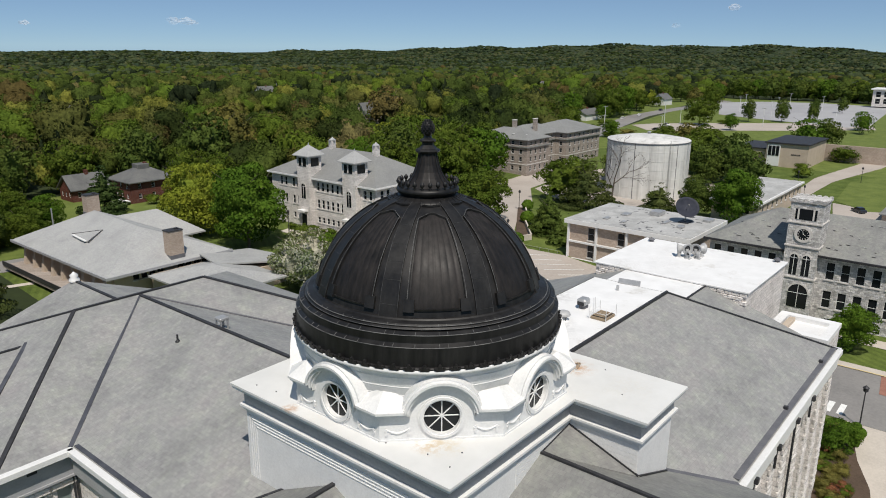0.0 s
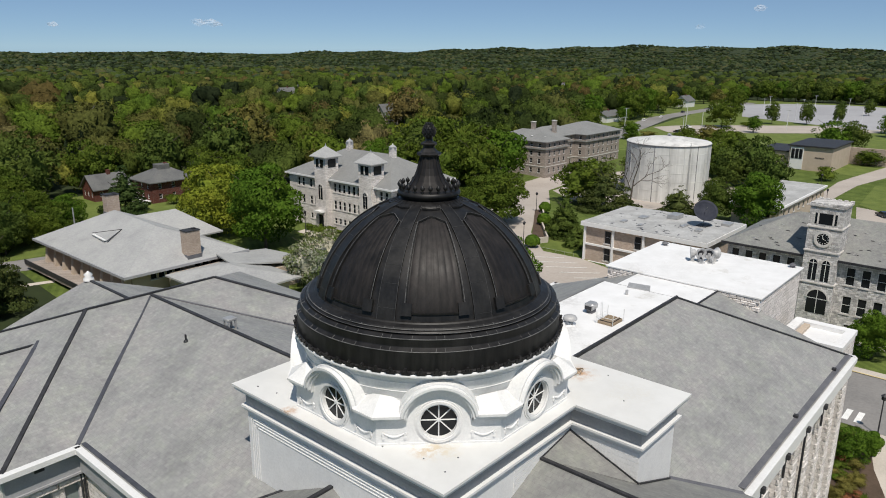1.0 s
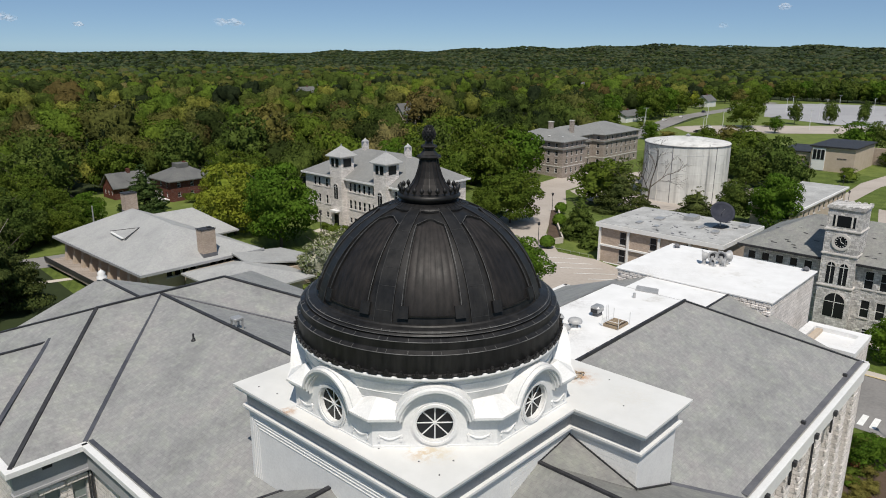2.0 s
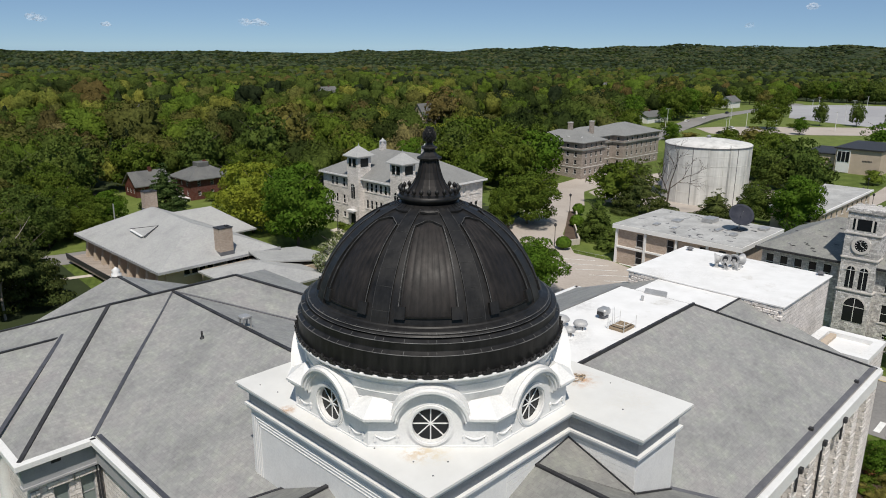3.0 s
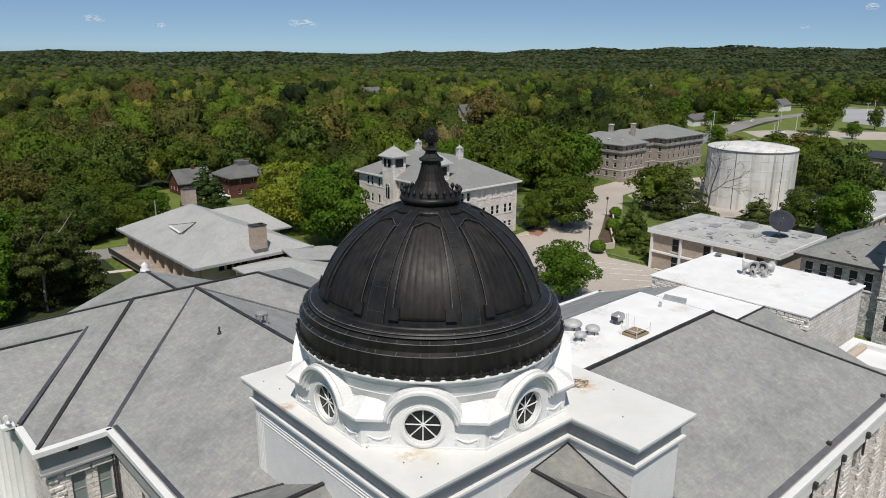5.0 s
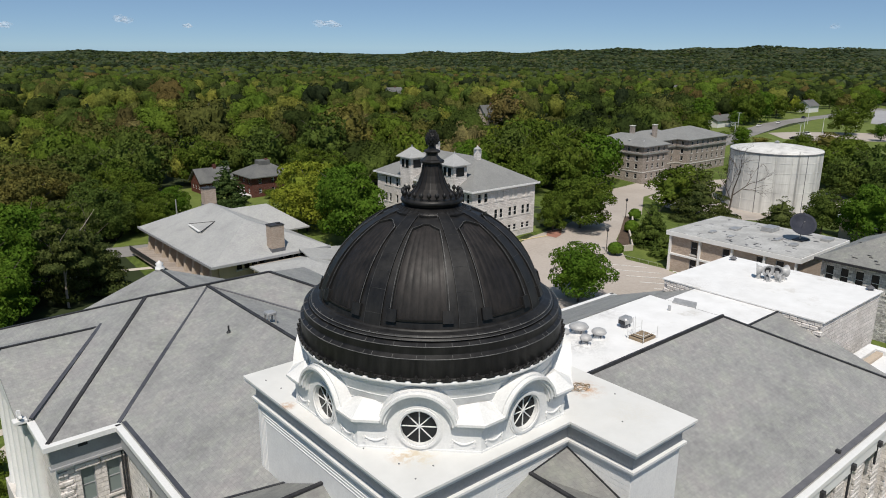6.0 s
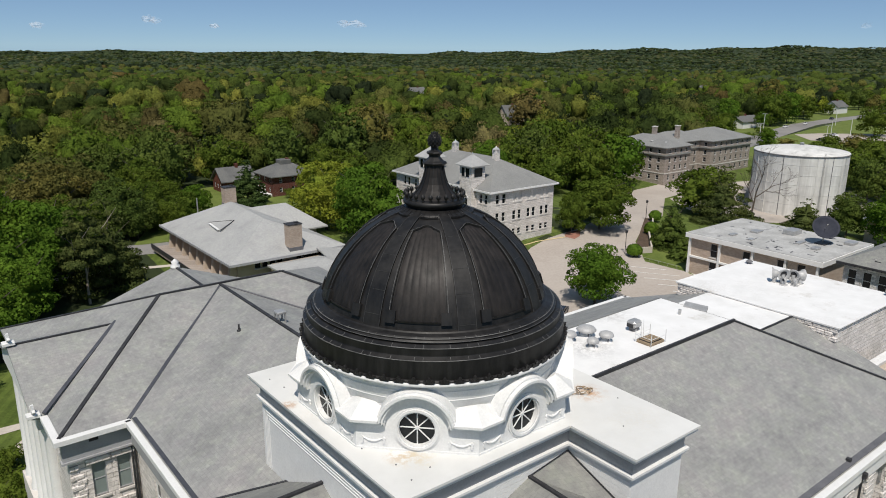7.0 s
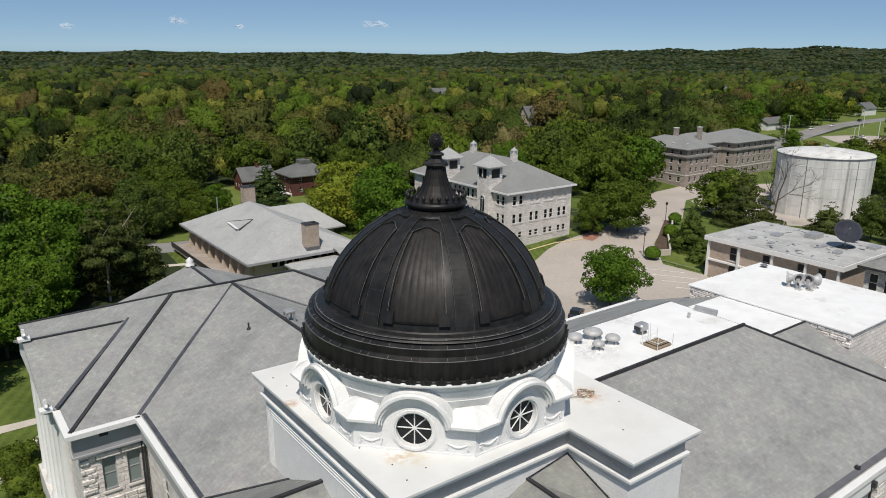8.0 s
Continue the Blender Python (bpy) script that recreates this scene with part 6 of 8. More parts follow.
# stone residence hall
art = empty_thing("stone_residence_hall", (210, 120, 3), "tan stone residence hall with slate hip roofs", "building")
RES = ((182.4, 196.6, 111.0, 133.0), (196.6, 211.8, 117.4, 131.0), (211.8, 238.0, 112.4, 132.0))
for i, (x0, x1, y0, y1) in enumerate(RES):
    wall_box(art, M_STONE_TAN, "", x0, x1, y0, y1, 1, 14.4)
    part("string_course", B(x0 - 0.12, x1 + 0.12, y0 - 0.12, y1, 5.75, 6.05), M_SMOOTH, art)
    part("cornice", B(x0 - 0.5, x1 + 0.5, y0 - 0.5, y1 + 0.5, 11.75, 12.1), M_SLATE_OLD, art, "dark projecting cornice")
    part("eaves", B(x0 - 0.5, x1 + 0.5, y0 - 0.5, y1 + 0.5, 14.3, 14.55), M_ENTAB, art)
    x0, x1 = (x0 - 4, x1 + 4) if i == 1 else (x0, x1)
    part("roof", hip_roof(bmesh.new(), x0 - 0.7, x1 + 0.7, y0 - 0.7, y1 + 0.7, 14.55, 17.6 + 0.3 * (i == 2), 0.25), M_SLATE_PLAIN, art, "dark grey slate hip roof")
for z0, z1 in ((12.5, 13.8), (9.5, 11.1), (6.9, 8.5), (3.6, 5.2)):
    facade(art, "-y", 111.0, 183.4, 195.8, 4, z0, z1, 1.1)
    facade(art, "-x", 182.4, 112.0, 132.0, 6, z0, z1, 1.1)
    facade(art, "-y", 117.4, 197.4, 211.2, 4, z0, z1, 1.1)
    facade(art, "-x", 211.8, 112.6, 117.2, 1, z0, z1, 1.1)
    facade(art, "-y", 112.4, 212.6, 237.4, 7, z0, z1, 1.1)
for x, y in ((191.6, 122.6), (201.0, 119.8)):
    c = part("chimney", B(x - 0.75, x + 0.75, y - 0.65, y + 0.65, 15.0, 19.9, 0.05), M_STONE_TAN, art)
    part("chimney_cap", B(x - 0.87, x + 0.87, y - 0.77, y + 0.77, 19.9, 20.1, 0.04), M_SMOOTH, c)
for x, y, z in ((186.0, 114.0, 15.9), (192.2, 113.4, 15.6), (184.8, 118.5, 15.9)):
    part("skylight", bar(bmesh.new(), (x - 0.5, y, z), (x + 0.5, y, z), 0.6, 0.12), M_WHITE, art, "small pale roof light")

# service block, buff hall and long wall by the drive
svc = empty_thing("service_block", (178, 33, 3), "long low buff service block with a pale flat roof", "building")
wall_box(svc, M_BUFF, "", 157.6, 199, 26.6, 38.0, 2, 7.5)
part("roof", B(157, 199.6, 26.0, 38.6, 7.5, 8.0), M_MEMBRANE, svc)
part("roof_deck", B(157.4, 199.2, 26.4, 38.2, 8.0, 8.06), M_FLATGREY, svc)
facade(svc, "-y", 26.6, 160, 198, 9, 5.0, 6.6, 1.8, cross=False)
facade(svc, "-x", 157.6, 28, 37, 3, 5.0, 6.6, 1.8, cross=False)
buff = empty_thing("buff_hall", (258, 48, 3), "plain buff brick hall with a dark flat roof", "building")
part("wall", B(258.0, 285, 39.0, 53.5, 1, 11.5), M_BUFF, buff)
part("roof", B(257.4, 285.6, 38.4, 54.1, 11.5, 12.0), M_BLACK, buff)
part("glazing", B(257.7, 258.05, 48.6, 53.0, 3.2, 11.2), M_WHITE, buff, "tall white glazed bay")
for i in range(3):
    part("pane", B(257.6, 257.72, 48.9 + i * 1.35, 50.0 + i * 1.35, 7.0, 10.6), M_GLASS, buff)
for k in range(7):
    part("sign_bar", B(257.9, 258.0, 41.6 + k * 0.45, 41.9 + k * 0.45, 7.6, 8.0), M_BLACK, buff)
buff2 = empty_thing("buff_annexe", (232, 58, 3), "plain buff brick annexe with a dark flat roof", "building")
part("wall", B(262, 284, 54.2, 66, 1, 8.6), M_BUFF, buff2)
part("roof", B(261.6, 284.4, 54.2, 66.4, 8.6, 9.0), M_BLACK, buff2)
lw = empty_thing("retaining_wall", (300, 34, 3), "long brown concrete retaining wall", "wall")
part("wall_panel", B(287, 288.2, 2, 39.6, 2, 9.4), M_TANBRICK, lw)
big = empty_thing("buff_tower_block", (325, 12, 3), "tall plain buff block at the end of a wall", "building")
part("wall", B(312, 340, -12, 21.5, 2, 18.5), M_BUFF, big)
part("roof", B(311.6, 340.4, -12.4, 21.9, 18.5, 19.0), M_WALK, big)
bs = empty_thing("campus_house", (205, -10, 3), "small dark-roofed building at the edge of a lawn", "building")
part("wall", B(178, 190, -14, 2.5, 2, 5.6), M_TANBRICK, bs)
part("roof", hip_roof(bmesh.new(), 177.3, 190.7, -14.7, 3.2, 5.6, 7.6, 0.25), M_SLATE_OLD, bs)
lib = empty_thing("glazed_stone_hall", (640, 68, 3), "pale stone hall with tall dark glazing", "building")
wall_box(lib, M_STONE, "", 640, 662, 46, 82, 2, 15)
part("roof", B(638.5, 663, 44.5, 83.5, 15, 16), M_WHITE, lib)
for z0, z1 in ((4.2, 8.2), (9.4, 13.6)):
    facade(lib, "-x", 640, 47, 81, 6, z0, z1, 3.4, sill=False)

# houses among the trees
HOUSES = [(63, 182, 10, 7.6, 3.6, 3.6, 0), (74, 169.5, 13, 11, 6.0, 3.4, 1), (250, 256, 12, 9, 7.5, 6.0, 2), (342, 466, 14, 10, 7, 5, 3), (572, 545, 14, 10, 7, 5, 4),
          (480, 246, 14, 10, 5, 4, 3), (536, 212, 16, 10, 5, 4, 3), (168, 434, 10, 8, 4, 3, 3), (374, 192, 20, 11, 4, 2.6, 3),
          (-4, 184, 14, 8, 3.2, 1.6, 3), (430, 560, 13, 9, 6, 4, 5), (690, 420, 14, 10, 6, 4, 3)]
LOOKS = [("red brick cottage with a grey gable roof", M_BRICK), ("dark red brick house with a low hip roof", M_BRICK), ("cream house with a steep grey roof", M_BUFF), ("white clapboard house with a grey roof", M_WHITE), ("white house with a pale blue gable", M_WHITE), ("pale house with a grey roof", M_SMOOTH)]
for x, y, w, d, h, rh, look_i in HOUSES:
    text, wall_mat = LOOKS[look_i]
    g0 = terrain(x, y)
    ho = empty_thing("house", (x, y, g0), text, "house", "houses among the trees")
    wall_box(ho, wall_mat, "", x - w / 2, x + w / 2, y - d / 2, y + d / 2, g0 - 1, g0 + h)
    bm = bmesh.new()
    if look_i == 1:
        hip_roof(bm, x - w / 2 - 0.9, x + w / 2 + 0.9, y - d / 2 - 0.9, y + d / 2 + 0.9, g0 + h, g0 + h + rh, 0.25)
        part("roof", bm, M_HOUSE_ROOF, ho)
        part("dormer", B(x - 2, x + 1.5, y - 1.5, y + 1.5, g0 + h + 1, g0 + h + rh + 0.6, 0.1), M_HOUSE_ROOF, ho)
        part("porch", B(x - w / 2 - 2.2, x - w / 2, y - d / 2 + 1, y + d / 2 - 1, g0, g0 + 0.8), M_WHITE, ho)
        for k in range(4):
            part("porch_post", B(x - w / 2 - 2.1, x - w / 2 - 1.8, y - d / 2 + 1.2 + k * 2.3, y - d / 2 + 1.5 + k * 2.3, g0 + 0.8, g0 + 3.2), M_WHITE, ho)
    else:
        ov = 0.6
        a = [(x - w / 2 - ov, y - d / 2 - ov, g0 + h - 0.2), (x + w / 2 + ov, y - d / 2 - ov, g0 + h - 0.2), (x + w / 2 + ov, y, g0 + h + rh), (x - w / 2 - ov, y, g0 + h + rh)]
        b = [(q[0], 2 * y - q[1], q[2]) for q in a][::-1]
        slab(bm, a, 0.25), slab(bm, b, 0.25)
        part("roof", bm, M_HOUSE_ROOF, ho)
        for gx in (x - w / 2 + 0.02, x + w / 2 - 0.3):
            gb = bmesh.new()
            vs = [gb.verts.new(q) for q in ((gx, y - d / 2, g0 + h - 0.3), (gx, y + d / 2, g0 + h - 0.3), (gx, y, g0 + h + rh - 0.25))]
            ws = [gb.verts.new((v.co.x + 0.28, v.co.y, v.co.z)) for v in vs]
            gb.faces.new(vs), gb.faces.new(ws[::-1])
            for i in range(3):
                gb.faces.new((vs[i], ws[i], ws[(i + 1) % 3], vs[(i + 1) % 3]))
            part("gable", gb, wall_mat, ho)
    if math.hypot(x, y) < 350:
        for z in (g0 + 1.2, g0 + 4.0):
            if z + 1.5 < g0 + h:
                facade(ho, "-x", x - w / 2, y - d / 2 + 0.5, y + d / 2 - 0.5, 3, z, z + 1.4, 0.95, sill=False)
                facade(ho, "-y", y - d / 2, x - w / 2 + 0.5, x + w / 2 - 0.5, 3, z, z + 1.4, 0.95, sill=False)
    part("chimney", B(x + 0.5, x + 1.4, y - 0.5, y + 0.4, g0 + h, g0 + h + rh + 0.9), M_BRICK, ho)
build_walls()
# ---- trees ----
rng = np.random.default_rng(7)


def leaf_cloud(n, blobs, size, jitter=0.75, four=True, drop=0.42, fold=0.25):
    """n leaf clumps scattered over the shells of ellipsoid blobs (x, y, z, rx, ry, rz): verts and faces."""
    bl = np.array(blobs)
    area = bl[:, 3] * bl[:, 4]
    pick = rng.choice(len(bl), n, p=area / area.sum())
    out = bl[pick, :3] - np.array((0.0, 0.0, 0.42))
    out /= np.linalg.norm(out, axis=1)[:, None] + 1e-6
    d = rng.normal(size=(n, 3))
    d /= np.linalg.norm(d, axis=1)[:, None]
    d += 0.5 * out
    d[:, 2] += 0.35
    d /= np.linalg.norm(d, axis=1)[:, None]
    depth = 1 - drop * rng.random(n) ** 1.5
    c = bl[pick, :3] + d * bl[pick, 3:] * depth[:, None]
    nrm = d + rng.normal(size=(n, 3)) * jitter * 0.42
    nrm /= np.linalg.norm(nrm, axis=1)[:, None]
    ref = rng.normal(size=(n, 3))
    u = np.cross(nrm, ref)
    u /= np.linalg.norm(u, axis=1)[:, None]
    v = np.cross(nrm, u)
    s = size * (0.55 + 0.9 * rng.random(n))[:, None]
    e = (0.55 + 0.6 * rng.random(n))[:, None]
    corners = ((-1, -0.4), (0.1, -1), (1, 0.3), (-0.2, 1)) if four else ((-1, -0.6), (1, -0.5), (0.05, 1.1))
    k = len(corners)
    vs = np.empty((n, k, 3))
    for i, (a, b) in enumerate(corners):
        vs[:, i] = c + u * s * a + v * s * b * e + nrm * s * fold * (1 if i % 2 else -1)
    return vs.reshape(-1, 3), k


def core_of(blobs, sub, shrink, seed, rough=0.24):
    """The leafy mass of a crown: the outline of its lobes seen from within, roughened; verts and triangles."""
    bm = bmesh.new()
    bmesh.ops.create_icosphere(bm, subdivisions=sub, radius=1.0)
    bmesh.ops.delete(bm, geom=[f for f in bm.faces if f.calc_center_median().z < -0.62], context="FACES")
    d = np.array([v.co[:] for v in bm.verts])
    d /= np.linalg.norm(d, axis=1)[:, None]
    bm.verts.index_update()
    tri = np.array([[v.index for v in f.verts] for f in bm.faces], dtype=np.int32)
    bm.free()
    bl = np.array(blobs)
    mid = np.array((0.0, 0.0, 0.5))
    c = (bl[:, :3] - mid) / bl[:, 3:]
    q = d[:, None, :] / bl[None, :, 3:]
    a, b, k = (q * q).sum(2), (q * c[None]).sum(2), (c * c).sum(1)[None] - 1
    disc = b * b - a * k
    hit = np.where(disc > 0, (b + np.sqrt(np.maximum(disc, 0))) / a, 0)
    r = np.maximum(hit.max(1), 0.12)
    n = np.array([noise.noise(Vector(v * 3.6) + Vector((seed, 0, 0))) + 0.8 * noise.noise(Vector(v * 9.3) + Vector((0, seed, 0))) for v in d])
    return d * (r * shrink * (1 + rough * n))[:, None] + mid, tri


def tri_mesh(name, verts, tri, mat):
    me = bpy.data.meshes.new(name)
    n = len(tri)
    me.vertices.add(len(verts))
    me.vertices.foreach_set("co", verts.astype(np.float32).ravel())
    me.loops.add(n * 3)
    me.loops.foreach_set("vertex_index", tri.astype(np.int32).ravel())
    me.polygons.add(n)
    me.polygons.foreach_set("loop_start", np.arange(n, dtype=np.int32) * 3)
    me.polygons.foreach_set("use_smooth", np.ones(n, dtype=bool))
    me.update(calc_edges=True)
    me.materials.append(mat)
    return me


def crown_parts(n, blobs, size, jitter, sub, seed, shrink=0.84, drop=0.32):
    """Leafy mass and loose outer leaves of one crown as verts and triangles."""
    v, t = core_of(blobs, sub, shrink, seed)
    if n == 0:
        return v, t
    w = leaf_cloud(n, blobs, size, jitter, False, drop, 0.15)[0]
    w = w[np.repeat((w.reshape(-1, 3, 3).mean(1)[:, 2] > 0.04), 3)]
    return np.concatenate((v, w)), np.concatenate((t, len(v) + np.arange(len(w), dtype=np.int32).reshape(-1, 3)))


def lobed(count, seed, spread, low, lobe, heart):
    """Leafy lobes set unevenly over an egg-shaped crown of unit height that stands on z = 0, with dark gaps between them."""
    r = np.random.default_rng(seed)
    out = [(0, 0, 0.5, heart * spread, heart * spread, heart)]
    for i in range(count):
        z = min(0.98, 1 - (1 - low) * (i + r.random()) / count)
        a = i * 2.39996 + 1.5 * r.random()
        q = math.sqrt(max(0.0, 1 - z * z))
        k = 0.62 + 0.4 * r.random()
        s = lobe * (0.6 + 0.8 * r.random())
        out.append((0.37 * spread * k * q * math.cos(a), 0.37 * spread * k * q * math.sin(a), 0.5 + 0.42 * k * z, s * 1.15, s * 1.15, s * 0.74))
    return out


def broad_blobs(count, seed, spread=1.0):
    """A broad crown seen from near by: many small lobes."""
    return lobed(count, seed, spread, -0.85, 0.84 / math.sqrt(count), 0.23)


def lump_blobs(seed, spread=1.1):
    """A woodland crown seen from afar: fewer, larger lobes."""
    return lobed(15, seed, spread, -0.45, 0.185, 0.22)


def cone_blobs(seed, levels=11, wide=0.3):
    r = np.random.default_rng(seed)
    out = []
    for i in range(levels):
        z = 0.1 + 0.86 * i / (levels - 1)
        rad = wide * (1 - 0.9 * (z - 0.1) / 0.9) + 0.02
        for j in range(max(3, int(7 * rad / wide))):
            a = 2 * math.pi * j / max(3, int(7 * rad / wide)) + r.random() * 0.9 + i
            q = rad * (0.55 + 0.4 * r.random())
            out.append((q * math.cos(a), q * math.sin(a), z - 0.03 * r.random(), rad * 0.48 + 0.015, rad * 0.48 + 0.015, 0.045))
    return out


def trunk_mesh(name, h, r, limbs, seed, mat=M_BARK, lean=0.05):
    q = np.random.default_rng(seed)
    bm = bmesh.new()
    p = Vector((0, 0, -0.03 * h))
    pts = [p]
    for i in range(1, 6):
        pts.append(Vector((q.normal() * lean * 0.1 * h, q.normal() * lean * 0.1 * h, h * 0.7 * i / 5)))
    for i in range(5):
        rod(bm, pts[i], pts[i + 1], r * (1 - 0.16 * i), 7, r * (1 - 0.16 * (i + 1)))
    for i in range(limbs):
        a = 2 * math.pi * (i + q.random()) / limbs
        z0 = h * (0.25 + 0.4 * q.random())
        L = h * (0.22 + 0.16 * q.random())
        a0 = Vector((0, 0, z0))
        a1 = a0 + Vector((math.cos(a) * L * 0.7, math.sin(a) * L * 0.7, L * 0.55))
        a2 = a1 + Vector((math.cos(a + 0.5) * L * 0.5, math.sin(a + 0.5) * L * 0.5, L * 0.35))
        rod(bm, a0, a1, r * 0.45, 5, r * 0.25), rod(bm, a1, a2, r * 0.25, 5, r * 0.08)
    return mesh_of(name, bm, mat)


KINDS = {}


def tree_kind(key, label, mat, blobs, n, size, limbs=7, thick=0.02, category="tree", jitter=1.0, shrink=0.62, bark=M_BARK):
    """Meshes of one kind of tree at unit height, one for near and one for far; copies are scaled to size."""
    near = tri_mesh("crown", *crown_parts(n, blobs, size, jitter, 4 if category == "tree" else 3, n % 17, shrink), mat)
    far = tri_mesh("crown", *crown_parts(n // 4, blobs, size * 1.6, jitter, 4, n % 17, shrink), mat) if category == "tree" else near
    KINDS[key] = (label, category, near, far, trunk_mesh("trunk", 1.0, thick, limbs, n, bark))


tree_kind("maple", "full round green tree in spring leaf", M_LEAF_BRIGHT, broad_blobs(34, 1), 9000, 0.0163)
tree_kind("oak", "broad deep-green tree in full leaf", M_LEAF, broad_blobs(36, 2, spread=1.1), 9000, 0.0163)
tree_kind("dark", "dense dark green leafy tree", M_LEAF_DARK, broad_blobs(34, 3), 8000, 0.0175)
tree_kind("yellow", "yellow-green tree in young leaf", M_LEAF_YELLOW, broad_blobs(34, 4, 1.15), 8500, 0.0163)
tree_kind("bronze", "bronze-brown tree just coming into leaf", M_LEAF_BROWN, broad_blobs(34, 5), 6500, 0.0163)
tree_kind("olive", "broad olive-brown tree coming into leaf", M_LEAF_OLIVE, broad_blobs(34, 5), 6500, 0.0175)
tree_kind("blossom", "tree covered in white blossom", M_LEAF_BLOSSOM, broad_blobs(34, 6, spread=1.25), 8500, 0.0169, shrink=0.7)
tree_kind("open", "light open tree with visible limbs", M_LEAF_BRIGHT, broad_blobs(26, 8, spread=1.15), 5200, 0.0189, 10, shrink=0.45)
tree_kind("conifer", "dark green conifer with drooping tiers", M_LEAF_CONIFER, cone_blobs(9), 8000, 0.015, 3, shrink=0.6)
tree_kind("pine", "broad ragged pine with dark tiers", M_LEAF_PINE, cone_blobs(10, 9, 0.46), 9000, 0.0145, 4, 0.016, shrink=0.4)
tree_kind("bare_pine", "tall ragged pine with a bare pale trunk", M_LEAF_PINE, [b for b in cone_blobs(10, 11, 0.42) if b[2] > 0.36], 6500, 0.0145, 5, 0.016, shrink=0.4, bark=M_BARK_PALE)
tree_kind("pointed_evergreen", "loose pointed yellow-green evergreen", M_LEAF_PINE, cone_blobs(16, 7, 0.6), 5000, 0.019, 3, 0.02, shrink=0.6)
tree_kind("bush", "clipped rounded green bush", M_LEAF_BRIGHT, [(0, 0, 0.48, 0.5, 0.5, 0.48)], 1300, 0.035, 2, 0.04, "bush", 0.5, 0.92)
tree_kind("shrub", "loose leafy green garden shrub", M_LEAF, broad_blobs(16, 12, spread=1.5), 1000, 0.036, 4, 0.02, "shrub", shrink=0.7)
tree_kind("olive_shrub", "loose olive-green garden shrub", M_LEAF_OLIVE, broad_blobs(16, 15, spread=1.5), 1000, 0.036, 4, 0.02, "shrub", shrink=0.7)
tree_kind("red_shrub", "low garden shrub with reddish leaves", M_LEAF_RED, broad_blobs(16, 13, spread=1.5), 1000, 0.036, 4, 0.02, "shrub", shrink=0.7)
tree_kind("cone_shrub", "tall conical dark evergreen", M_LEAF_DARK, cone_blobs(14, 10, 0.4), 5000, 0.018, 2, 0.02, shrink=0.75)


def tree(key, x, y, h, wide=1.0, turn=None, group="campus trees"):
    label, category, near, far, trunk = KINDS[key]
    crown = far if math.hypot(x + 25, y + 27) > 205 else near
    name = "bush" if category == "bush" else "shrub" if category == "shrub" else "tree"
    ob = empty_thing(name, (x, y, terrain(x, y)), label, category, group if name == "tree" else "garden shrubs")
    ob.rotation_euler = (0, 0, turn if turn is not None else rng.random() * 6.28)
    ob.scale = (h * wide, h * wide, h)
    for part_name, me in (("trunk", trunk), ("crown", crown)):
        o = new(part_name, me)
        o.parent = ob
    return ob


